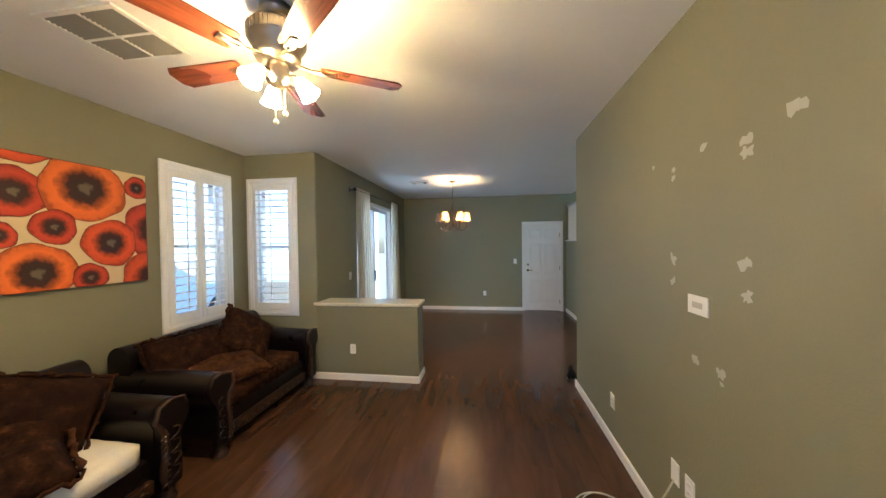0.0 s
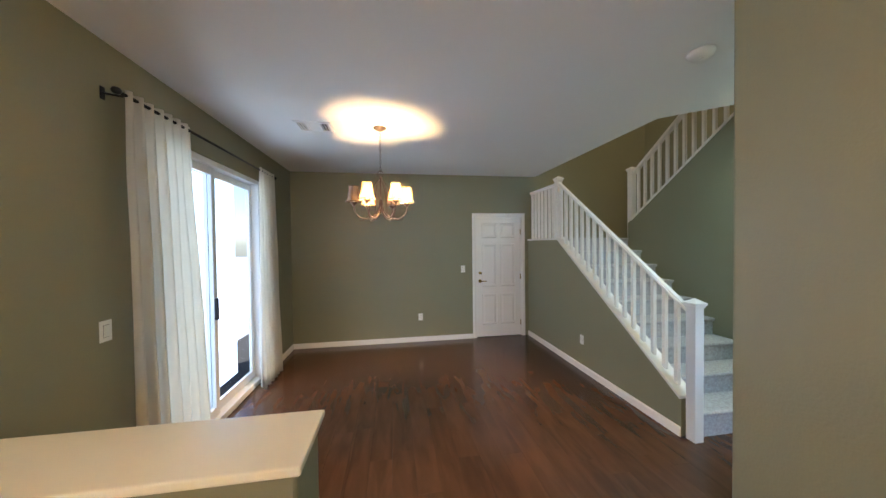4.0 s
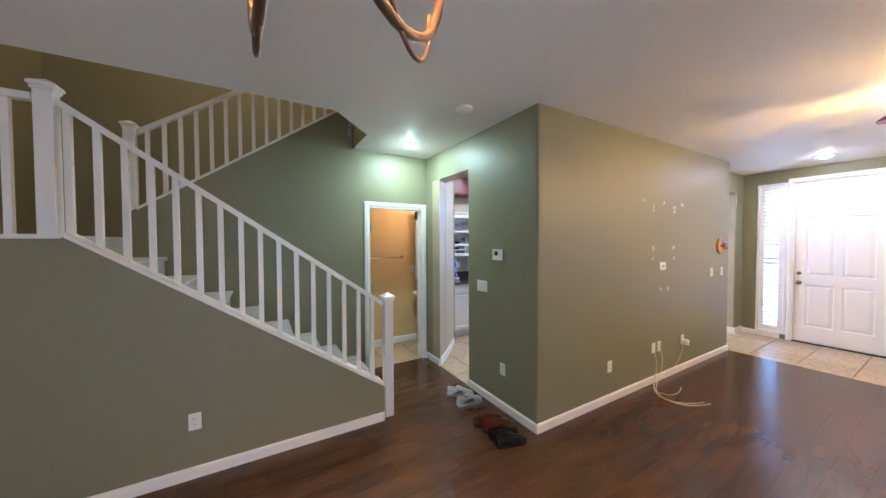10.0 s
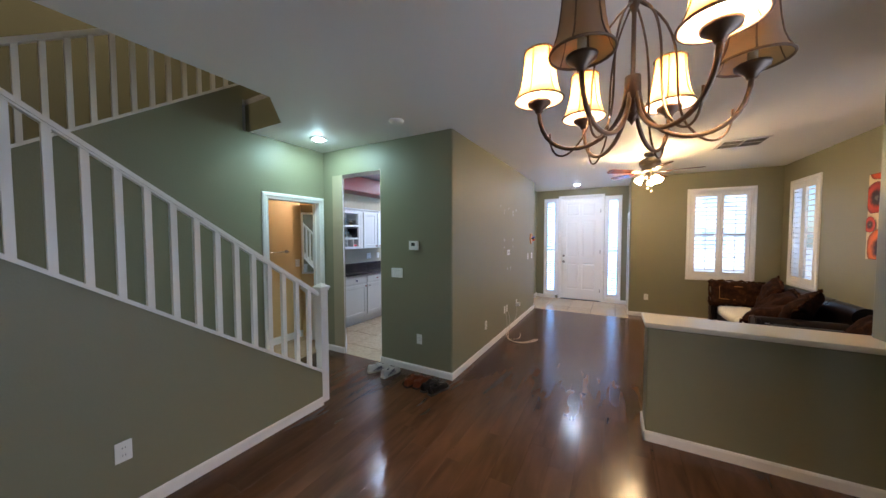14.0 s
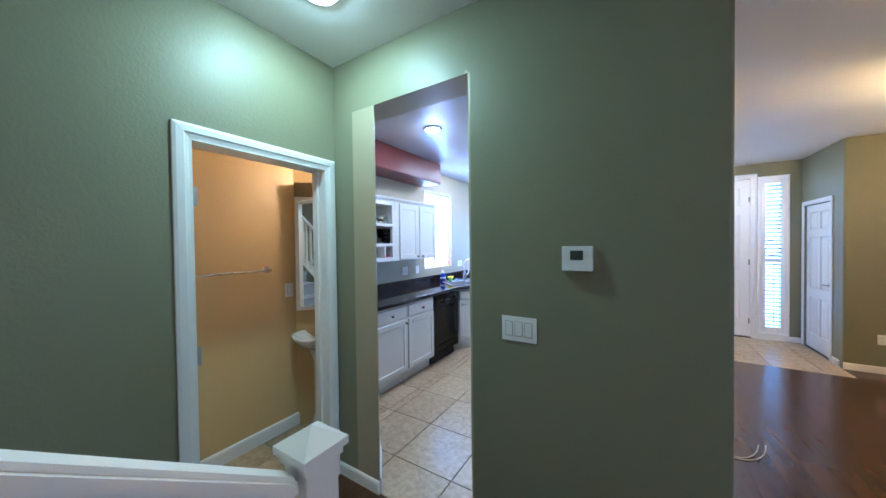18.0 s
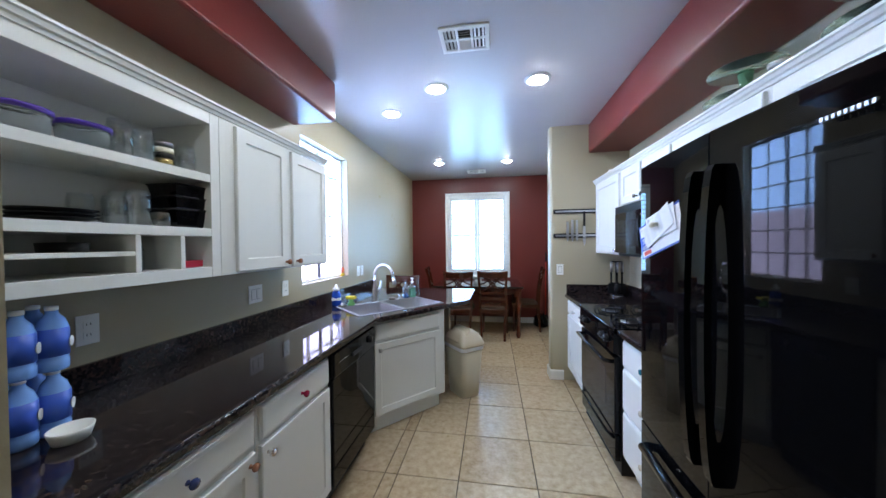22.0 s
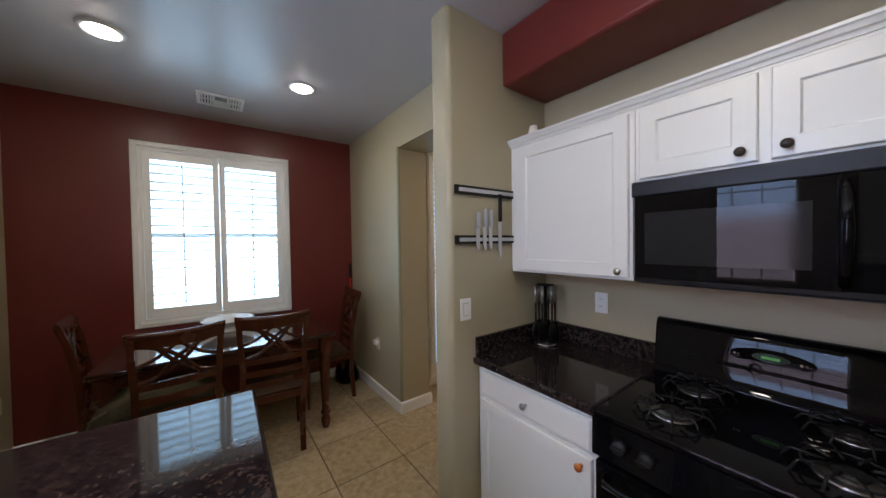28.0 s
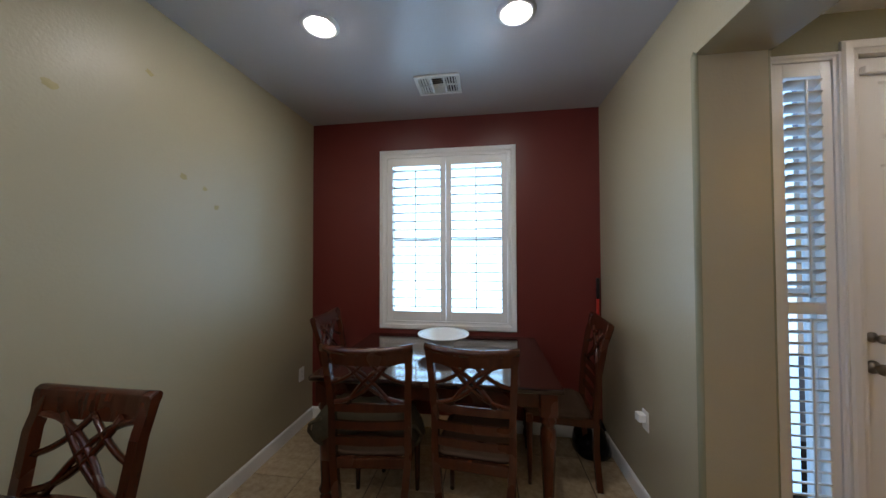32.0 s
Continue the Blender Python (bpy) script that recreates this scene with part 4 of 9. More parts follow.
# ---------------------------------------------------------------- recessed lights and other ceiling fixtures
TRIMW = material("trim_ring_grey", (0.62, 0.63, 0.64), 0.3)


def recessed(x, y, glowmat, label="round recessed ceiling light, switched on", z=H, power=0.0, color=(1, 1, 1)):
    t = thing("recessed_light", label, "ceiling light", (x, y, z))
    bm = bmesh.new()
    lathe(bm, [(0.0615, 0.0), (0.066, -0.004), (0.078, -0.014), (0.094, -0.010), (0.102, 0.0)], seg=32)
    part("trim_ring", bm, TRIMW, t, "pale grey trim ring")
    bm = bmesh.new()
    lathe(bm, [(0.0, -0.034), (0.024, -0.032), (0.044, -0.0235), (0.056, -0.0115), (0.0605, -0.002)], seg=28)
    part("lens", bm, glowmat, t, "glowing lamp")
    return t


for x, y in ((3.364, 2.651), (3.816, 0.771), (3.305, 1.167), (2.507, 1.17), (3.675, -1.131), (2.633, -1.19)):
    recessed(x, y, COOL)
recessed(2.823, 4.418, HALLG)
recessed(0.49, -0.66, COOL)
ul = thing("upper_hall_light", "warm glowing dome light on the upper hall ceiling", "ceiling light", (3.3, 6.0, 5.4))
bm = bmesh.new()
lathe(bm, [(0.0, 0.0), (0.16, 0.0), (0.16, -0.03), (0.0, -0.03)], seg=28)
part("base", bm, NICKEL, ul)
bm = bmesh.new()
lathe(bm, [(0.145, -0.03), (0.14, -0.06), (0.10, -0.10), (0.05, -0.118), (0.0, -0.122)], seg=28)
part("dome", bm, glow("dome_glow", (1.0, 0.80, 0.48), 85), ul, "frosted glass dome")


# ---------------------------------------------------------------- window light
def window_light(name, at, way, w, h, power, color=(0.76, 0.88, 1.0)):
    l = new(name, bpy.data.lights.new(name, "AREA"))
    l.data.shape, l.data.size, l.data.size_y, l.data.energy, l.data.color = "RECTANGLE", w, h, power, color
    l.matrix_basis = look(at, Vector(at) + Vector(way))
    return l


window_light("daylight_nook", (3.15, -2.60, 1.64), (0, 1, 0), 1.1, 1.5, 70, (0.32, 0.64, 1.0))
window_light("daylight_kitchen_sky", (4.62, 0.89, 2.11), (-1, 0, 0), 0.95, 0.72, 72, (0.34, 0.60, 1.0))
window_light("daylight_kitchen_yard", (4.62, 0.89, 1.39), (-1, 0, 0), 0.95, 0.72, 22, (0.80, 0.74, 1.0))
window_light("daylight_patio", (-2.05, 5.92, 1.2), (1, 0, 0), 1.7, 2.2, 20)
SOFT = (0.66, 0.83, 1.0)
window_light("daylight_west", (-2.98, 3.2, 1.92), (1, 0, 0), 0.7, 0.95, 3.2, SOFT)
window_light("daylight_west_two", (-2.98, 0.35, 1.80), (1, 0, 0), 0.7, 1.15, 5, SOFT)
window_light("daylight_front", (-1.93, -0.58, 1.65), (0, 1, 0), 0.85, 1.4, 3, SOFT)
window_light("daylight_bay", (-2.36, 4.07, 1.75), (0, -1, 0), 0.55, 1.25, 3, SOFT)
window_light("daylight_side_one", (1.168, EN - 0.24, 1.3), (0, 1, 0), 0.34, 2.4, 15, (0.28, 0.58, 1.0))
window_light("daylight_side_two", (-0.242, EN - 0.24, 1.3), (0, 1, 0), 0.34, 2.4, 15, (0.28, 0.58, 1.0))


def bulb_lamp(name, at, power, color, size=0.02):
    l = new(name, bpy.data.lights.new(name, "POINT"))
    l.data.energy, l.data.color, l.data.shadow_soft_size = power, color, size
    l.location = at
    return l


# ---------------------------------------------------------------- ceiling fan
FX, FY, FZ = -0.70, 1.675, 2.46
fan = thing("ceiling_fan", "cherry-bladed ceiling fan with lit frosted glass shades", "ceiling fan", (FX, FY, 0))
bm = bmesh.new()
lathe(bm, [(0.0, H - 0.001), (0.075, H - 0.001), (0.075, H - 0.035), (0.055, H - 0.05), (0.04, H - 0.06), (0.0, H - 0.06)], seg=28)
part("canopy", bm, NICKEL, fan)
bm = bmesh.new()
lathe(bm, [(0.0, 2.68), (0.05, 2.68), (0.105, 2.655), (0.125, 2.63), (0.128, 2.575), (0.118, 2.555), (0.10, 2.53), (0.105, 2.51), (0.095, 2.49), (0.05, 2.475), (0.0, 2.475)], seg=32)
part("motor_housing", bm, NICKEL, fan, "dark nickel motor housing")
bm = bmesh.new()
for k in range(40):
    a = 2 * math.pi * k / 40
    box(bm, 0.126, 0.132, -0.004, 0.004, 2.58, 2.625)
    bmesh.ops.rotate(bm, verts=bm.verts[-8:], cent=(0, 0, 0), matrix=Matrix.Rotation(a, 3, "Z"))
part("vent_ribs", bm, NICKEL, fan)
bm = bmesh.new()
lathe(bm, [(0.0, 2.475), (0.045, 2.475), (0.05, 2.45), (0.055, 2.40), (0.04, 2.375), (0.02, 2.36), (0.0, 2.358)], seg=24)
part("light_hub", bm, NICKEL, fan)
for k in range(5):
    a = radians(32 + 72 * k)
    m = Matrix.Rotation(a, 4, "Z") @ Matrix.Translation((0, 0, FZ + 0.02)) @ Matrix.Rotation(radians(11), 4, "X")
    bm = bmesh.new()
    out = [(0.19, -0.046), (0.21, -0.055), (0.575, -0.068), (0.605, -0.036), (0.605, 0.036), (0.575, 0.068), (0.21, 0.055), (0.19, 0.046)]
    prism(bm, out, "z", -0.004, 0.004)
    b = part("blade", bm, BLADE, fan)
    b.matrix_basis = m
    bm = bmesh.new()
    tube(bm, [(0.08, 0, 0.01), (0.15, 0, -0.006), (0.19, 0.02, -0.008), (0.25, 0.0, -0.008), (0.19, -0.02, -0.008), (0.15, 0, -0.006)], 0.008, 8)
    box(bm, 0.19, 0.26, -0.02, 0.02, -0.012, -0.005, 0.003)
    b = part("blade_iron", bm, NICKEL, fan)
    b.matrix_basis = m
for k in range(3):
    a = radians(18 + 120 * k)
    c, s = math.cos(a), math.sin(a)
    bm = bmesh.new()
    tube(bm, [(0.04 * c, 0.04 * s, 2.42), (0.075 * c, 0.075 * s, 2.425), (0.095 * c, 0.095 * s, 2.405)], 0.011, 8)
    part("lamp_arm", bm, NICKEL, fan)
    bm = bmesh.new()
    lathe(bm, [(0.018, 0.0), (0.025, -0.010), (0.034, -0.040), (0.040, -0.068), (0.051, -0.094), (0.048, -0.094), (0.037, -0.068), (0.029, -0.040), (0.018, -0.010)], seg=20)
    sh = part("glass_shade", bm, WARM, fan, "glowing frosted glass shade")
    sh.matrix_basis = Matrix.Translation((0.09 * c, 0.09 * s, 2.41)) @ Matrix.Rotation(a, 4, "Z") @ Matrix.Rotation(radians(-38), 4, "Y")
    bm = bmesh.new()
    lathe(bm, [(0, -0.092), (0.012, -0.090), (0.021, -0.076), (0.021, -0.066), (0.012, -0.052), (0, -0.048)], seg=16)
    part("bulb", bm, FANB, sh, "glowing bulb")
for dx, zl in ((0.02, 2.235), (-0.03, 2.20)):
    bm = bmesh.new()
    rod(bm, (dx, 0.02, 2.37), (dx, 0.02, zl + 0.03), 0.0022, 6)
    lathe(bm, [(0, 0.03), (0.010, 0.022), (0.014, 0.010), (0.010, 0.0), (0, -0.003)], (dx, 0.02, zl), 12)
    part("pull_chain", bm, CREAM, fan, "pull chain with a cream fob")


# ---------------------------------------------------------------- vents
# dark colour of a flat sheet that imitates the shade inside the duct
DUCT_SHADE = material("duct_shade", (0.06, 0.058, 0.055), 0.7)


VENTG = material("vent_grey", (0.30, 0.29, 0.27), 0.5, var=0.15, vscale=20)


def vent(name, cx, cy, w, d, label, banks=3, z=H):
    v = thing(name, label, "ceiling vent", (cx, cy, z))
    bm = bmesh.new()
    t = 0.026
    box(bm, -w / 2, w / 2, -d / 2, -d / 2 + t, -0.012, 0, 0.002)
    box(bm, -w / 2, w / 2, d / 2 - t, d / 2, -0.012, 0, 0.002)
    box(bm, -w / 2, -w / 2 + t, -d / 2 + t, d / 2 - t, -0.012, 0, 0.002)
    box(bm, w / 2 - t, w / 2, -d / 2 + t, d / 2 - t, -0.012, 0, 0.002)
    hw, hd = w / 2 - t, d / 2 - t
    cuts = [0.0] if banks == 4 else [-0.36 * hw, 0.36 * hw] if banks == 6 else [-0.42 * hw, 0.42 * hw]
    for c in cuts:
        box(bm, c - 0.008, c + 0.008, -hd, hd, -0.011, -0.001, 0.002)
    if banks == 4:
        box(bm, -hw, -0.008, -0.008, 0.008, -0.0112, -0.001, 0.002)
        box(bm, 0.008, hw, -0.008, 0.008, -0.0112, -0.001, 0.002)
    if banks == 6:
        for x0, x1 in ((-hw, cuts[0] - 0.008), (cuts[0] + 0.008, cuts[1] - 0.008), (cuts[1] + 0.008, hw)):
            box(bm, x0, x1, -0.007, 0.007, -0.0112, -0.001, 0.002)
    part("frame", bm, PLASTIC, v)
    boxpart("backing", v, DUCT_SHADE, (-hw, hw, -hd, hd, -0.0015, -0.0005), 0)

    def fill(x0, x1, y0, y1, along, tilt, pitch=0.019):
        ln, span = (x1 - x0, y1 - y0) if along == "x" else (y1 - y0, x1 - x0)
        bm = bmesh.new()
        box(bm, -ln / 2 + 0.001, ln / 2 - 0.001, -0.0075, 0.0075, -0.0006, 0.0006)
        me = mesh_of("slat", bm, VENTG if banks == 4 else PLASTIC)
        n = max(2, int(span / pitch))
        for k in range(n):
            f = (k + 0.5) / n
            o = new("slat", me)
            o.parent = v
            o.matrix_basis = pose((x0 + x1) / 2, y0 + f * (y1 - y0), -0.0065, tilt) if along == "x" else pose(x0 + f * (x1 - x0), (y0 + y1) / 2, -0.0065, 0, 0, 90) @ pose(0, 0, 0, tilt)
    if banks == 4:
        for sx in (-1, 1):
            for sy in (-1, 1):
                xs, ys = sorted((sx * 0.008, sx * hw)), sorted((sy * 0.008, sy * hd))
                fill(*xs, *ys, "x", -38)
    elif banks == 6:
        for y0, y1, way in ((-hd, -0.007, 38), (0.007, hd, -38)):
            fill(-hw, cuts[0] - 0.008, y0, y1, "y", -38)
            fill(cuts[0] + 0.008, cuts[1] - 0.008, y0, y1, "x", way)
            fill(cuts[1] + 0.008, hw, y0, y1, "y", 38)
    else:
        fill(-hw, cuts[0] - 0.008, -hd, hd, "y", -38)
        fill(cuts[0] + 0.008, cuts[1] - 0.008, -hd, hd, "x", -38)
        fill(cuts[1] + 0.008, hw, -hd, hd, "y", 38)
    return v


vent("ceiling_vent", -1.65, 1.715, 0.46, 0.40, "white square return air vent on the ceiling", 4)
vent("ceiling_vent", -0.945, 5.96, 0.33, 0.25, "white rectangular air vent on the ceiling")
vent("ceiling_vent", 3.02, 1.74, 0.30, 0.24, "white rectangular air vent on the kitchen ceiling", 6)
vent("ceiling_vent", 3.13, -1.80, 0.32, 0.25, "white rectangular air vent over the dining nook", 6)

sm = thing("smoke_detector", "round white smoke detector on the ceiling", "smoke detector", (1.655, 4.43, H))
bm = bmesh.new()
lathe(bm, [(0, 0), (0.072, 0), (0.072, -0.012), (0.060, -0.03), (0.03, -0.036), (0, -0.036)], seg=24)
part("housing", bm, PLASTIC, sm)
bm = bmesh.new()
lathe(bm, [(0, -0.036), (0.012, -0.036), (0.010, -0.039), (0, -0.039)], seg=12)
part("button", bm, PLASTIC, sm)

# ---------------------------------------------------------------- chandelier
CX, CY, CDZ = -0.327, 5.925, 0.08
ch = thing("chandelier", "bronze six-arm chandelier with cream fabric shades, four lit", "chandelier", (CX, CY, CDZ))
bm = bmesh.new()
lathe(bm, [(0, H - 0.001), (0.065, H - 0.001), (0.062, H - 0.012), (0.03, H - 0.028), (0.012, H - 0.036), (0, H - 0.036)], (0, 0, -CDZ), 24)
part("canopy", bm, BRONZE, ch)
for k in range(13):
    z = H - CDZ - 0.045 - k * 0.0325
    bm = bmesh.new()
    pts = []
    for q in range(12):
        a = 2 * math.pi * q / 12
        u, w = 0.009 * math.cos(a), 0.022 * math.sin(a)
        pts.append((u, 0, z + w) if k % 2 else (0, u, z + w))
    tube(bm, pts, 0.0024, 6, True)
    part("chain_link", bm, BRONZE, ch)
bm = bmesh.new()
tube(bm, [(0.028 * math.cos(a), 0, 2.207 + 0.028 * math.sin(a)) for a in (2 * math.pi * q / 16 for q in range(16))], 0.004, 6, True)
part("loop", bm, BRONZE, ch)
bm = bmesh.new()
lathe(bm, [(0, 2.180), (0.008, 2.177), (0.016, 2.160), (0.012, 2.142), (0.006, 2.125), (0.006, 1.954), (0.020, 1.949), (0.022, 1.887), (0.012, 1.877), (0.010, 1.850), (0.018, 1.836), (0.006, 1.822), (0, 1.812)], seg=16)
part("stem", bm, BRONZE, ch)
FABRIC = bpy.data.materials.new("shade_fabric")
FABRIC.use_nodes = True
nt_ = FABRIC.node_tree
nt_.nodes.remove(nt_.nodes["Principled BSDF"])
df, tl, mx_ = nt_.nodes.new("ShaderNodeBsdfDiffuse"), nt_.nodes.new("ShaderNodeBsdfTranslucent"), nt_.nodes.new("ShaderNodeMixShader")
df.inputs["Color"].default_value, tl.inputs["Color"].default_value = (0.42, 0.33, 0.24, 1), (0.46, 0.25, 0.08, 1)
mx_.inputs["Fac"].default_value = 0.36
nt_.links.new(df.outputs[0], mx_.inputs[1])
nt_.links.new(tl.outputs[0], mx_.inputs[2])
nt_.links.new(mx_.outputs[0], nt_.nodes["Material Output"].inputs["Surface"])
RIBB = material("shade_trim", (0.17, 0.11, 0.068), 0.8)
CANDLE = material("candle_sleeve", (0.70, 0.64, 0.50), 0.5)
AR, SZ = 0.257, 1.905  # arm radius, height of the candle cups
SHADE = [(0.073, 0.0), (0.064, 0.018), (0.056, 0.042), (0.050, 0.078), (0.046, 0.115), (0.044, 0.148)]
for k in range(6):
    a = radians(60 * k + 4)
    c, s = math.cos(a), math.sin(a)

    def P(r, z):
        return (r * c, r * s, z)
    bm = bmesh.new()
    tube(bm, bez(P(0.016, 1.90), P(0.03, 1.73), P(0.252, 1.71), P(AR, SZ - 0.012), 16), 0.0062, 8)
    part("arm", bm, BRONZE, ch)
    bm = bmesh.new()
    tube(bm, bez(P(0.008, 2.155), P(0.165, 2.04), P(0.06, 1.86), P(0.145, 1.772), 14), 0.0032, 6)
    part("upper_wire", bm, BRONZE, ch)
    bm = bmesh.new()
    tube(bm, bez(P(0.145, 1.772), P(0.185, 1.722), P(0.225, 1.747), P(0.222, 1.82), 9), 0.0032, 6)
    part("scroll", bm, BRONZE, ch)
    bm = bmesh.new()
    lathe(bm, [(0, -0.018), (0.010, -0.016), (0.014, -0.006), (0.034, 0.010), (0.036, 0.018), (0.028, 0.018), (0.012, 0.008), (0, 0.008)], P(AR, SZ), 18)
    part("cup", bm, BRONZE, ch)
    bm = bmesh.new()
    lathe(bm, [(0, 0), (0.010, 0), (0.010, 0.05), (0, 0.05)], P(AR, SZ + 0.008), 12)
    part("candle", bm, CANDLE, ch)
    bm = bmesh.new()
    lathe(bm, SHADE, P(AR, SZ + 0.025), 30)
    lit = k not in (1, 3)
    sh = part("shade", bm, FABRIC, ch, "lit cream fabric shade" if lit else "unlit cream fabric shade")
    for dz, r_ in ((0.0, 0.0735), (0.148, 0.0445)):
        bm = bmesh.new()
        tube(bm, [(AR * c + r_ * math.cos(t), AR * s + r_ * math.sin(t), SZ + 0.025 + dz) for t in (2 * math.pi * q / 24 for q in range(24))], 0.0032, 6, True)
        part("shade_band", bm, RIBB, sh)
    for q in range(6):
        t = radians(60 * q + 20)
        bm = bmesh.new()
        tube(bm, [(AR * c + (r_ + 0.0006) * math.cos(t), AR * s + (r_ + 0.0006) * math.sin(t), SZ + 0.025 + dz) for r_, dz in SHADE], 0.0021, 6)
        part("shade_rib", bm, RIBB, sh)
    if lit:
        bm = bmesh.new()
        lathe(bm, [(0, 0), (0.009, 0.004), (0.015, 0.022), (0.010, 0.045), (0.0, 0.062)], P(AR, SZ + 0.058), 12)
        part("bulb", bm, BULB, ch, "glowing candle bulb")
        bulb_lamp("chandelier_lamp", (CX + AR * c, CY + AR * s, SZ + CDZ + 0.085), 62, (1.0, 0.62, 0.28), 0.02)

# ---------------------------------------------------------------- painting
pt = thing("painting", "large canvas of orange and red poppies on cream", "painting")
boxpart("canvas", pt, material("canvas_cream", (0.66, 0.52, 0.30), 0.7, var=0.06, vscale=10, bump=0.2, bscale=300), (-2.733, -2.70, 1.74, 2.652, 1.318, 2.235), 0.003)


def petal(name, col):
    """Painted poppy: a dark heart that fades into the petal's colour, in the flower's own space."""
    m = material("petal_" + name, col, 0.6)
    nt = m.node_tree
    tc, gr = nt.nodes.new("ShaderNodeTexCoord"), nt.nodes.new("ShaderNodeTexGradient")
    gr.gradient_type = "SPHERICAL"
    no, ad_ = nt.nodes.new("ShaderNodeTexNoise"), nt.nodes.new("ShaderNodeMath")
    no.inputs["Scale"].default_value, no.inputs["Detail"].default_value = 5.0, 6
    ad_.operation = "MULTIPLY_ADD"
    ad_.inputs[1].default_value = 0.34
    nt.links.new(tc.outputs["Object"], gr.inputs["Vector"])
    nt.links.new(tc.outputs["Object"], no.inputs["Vector"])
    nt.links.new(no.outputs["Fac"], ad_.inputs[0])
    sub = nt.nodes.new("ShaderNodeMath")
    sub.inputs[1].default_value = -0.17
    nt.links.new(gr.outputs["Fac"], sub.inputs[0])
    nt.links.new(sub.outputs[0], ad_.inputs[2])
    dim, hot = tuple(c * 0.55 for c in col), tuple(min(1, c * 1.2) for c in col)
    r = ramp_node(nt, [(0.02, dim), (0.12, col), (0.30, hot), (0.46, dim), (0.60, (0.045, 0.010, 0.006)), (0.80, (0.030, 0.012, 0.008)), (0.90, (0.12, 0.10, 0.06))])
    nt.links.new(ad_.outputs[0], r.inputs["Fac"])
    nt.links.new(r.outputs["Color"], nt.nodes["Principled BSDF"].inputs["Base Color"])
    return m


PETAL = [petal(n, col) for n, col in (("orange", (0.66, 0.135, 0.014)), ("red", (0.46, 0.045, 0.012)), ("scarlet", (0.58, 0.075, 0.012)))]
RIMC = material("petal_rim", (0.16, 0.025, 0.010), 0.6)
prnd = random.Random(3)
FLOWERS = []


def flower(y, z, r, k):
    n, ph = 44, prnd.uniform(0, 6)
    rim = []
    for q in range(n):
        a = 2 * math.pi * q / n
        rr = r * (1 + 0.05 * math.sin(3 * a + ph) + 0.025 * math.sin(7 * a + 2 * ph) + prnd.uniform(-0.012, 0.012))
        rim.append((min(max(y + rr * math.cos(a), 1.743), 2.649), min(max(z + rr * math.sin(a), 1.321), 2.232)))
    FLOWERS.append(k)
    x = -2.6992 + 0.0005 * len(FLOWERS)
    bm = bmesh.new()
    bm.faces.new([bm.verts.new((0, (p[0] - y) / r, (p[1] - z) / r)) for p in rim])
    f = part("poppy", bm, PETAL[k], pt)
    f.matrix_basis = Matrix.Translation((x, y, z)) @ Matrix.Diagonal((r, r, r, 1))
    bm = bmesh.new()
    tube(bm, [(0, (p[0] - y) / r, (p[1] - z) / r) for p in rim], 0.0022 / r, 4, True)
    for v in bm.verts:
        v.co.x *= 0.08
    part("petal_edge", bm, RIMC, f)


# orange, red and scarlet poppies, back ones first
for y, z, r, k in ((2.70, 1.763, 0.23, 1), (1.91, 2.33, 0.17, 2), (2.578, 2.115, 0.092, 1), (1.872, 1.974, 0.165, 1), (2.234, 2.055, 0.255, 0), (2.69, 1.333, 0.24, 2),
                   (2.058, 1.756, 0.122, 1), (2.384, 1.646, 0.182, 2), (1.968, 1.439, 0.205, 0), (2.249, 1.383, 0.108, 1), (1.80, 1.690, 0.085, 1)):
    flower(y, z, r, k)


# ---------------------------------------------------------------- sofas
def roll(bm, poly, axis, a, b):
    """A swept profile with smooth sides and crisp caps."""
    fs = prism(bm, poly, axis, a, b)
    for f in fs[2:]:
        f.smooth = True
    bmesh.ops.split_edges(bm, edges=list({e for f in fs[:2] for e in f.edges}))


def arc(cx, cz, r, a0, a1, n=12, sq=1.0):
    return [(cx + r * math.cos(radians(a0 + (a1 - a0) * k / n)), cz + sq * r * math.sin(radians(a0 + (a1 - a0) * k / n))) for k in range(n + 1)]


def cushion(bm, x0, x1, y0, y1, z0, z1, puff=0.02, n=12):
    """A soft block with rounded edges and a crowned top."""
    cx, cy, hx, hy = (x0 + x1) / 2, (y0 + y1) / 2, (x1 - x0) / 2, (y1 - y0) / 2
    g = {}
    for s in (0, 1):
        for i in range(n + 1):
            for j in range(n + 1):
                u, v = 2 * i / n - 1, 2 * j / n - 1
                e = max(abs(u), abs(v))
                k = 1 - 0.09 * (abs(u) ** 8) * (abs(v) ** 8)
                drop = 0.04 * max(0, e - 0.82) / 0.18
                wr = 0.006 * noise.noise((u * 4 + x0, v * 4 + y0, s))
                z = (z1 + puff * (1 - u * u) * (1 - v * v) - drop + wr) if s else z0 + 0.3 * drop
                g[s, i, j] = bm.verts.new((cx + hx * u * k, cy + hy * v * k, z))
    for s in (0, 1):
        for i in range(n):
            for j in range(n):
                f = bm.faces.new((g[s, i, j], g[s, i + 1, j], g[s, i + 1, j + 1], g[s, i, j + 1]))
                f.smooth = True
    for i in range(n):
        for a, b in (((i, 0), (i + 1, 0)), ((i, n), (i + 1, n)), ((0, i), (0, i + 1)), ((n, i), (n, i + 1))):
            f = bm.faces.new((g[0, *a], g[0, *b], g[1, *b], g[1, *a]))
            f.smooth = True


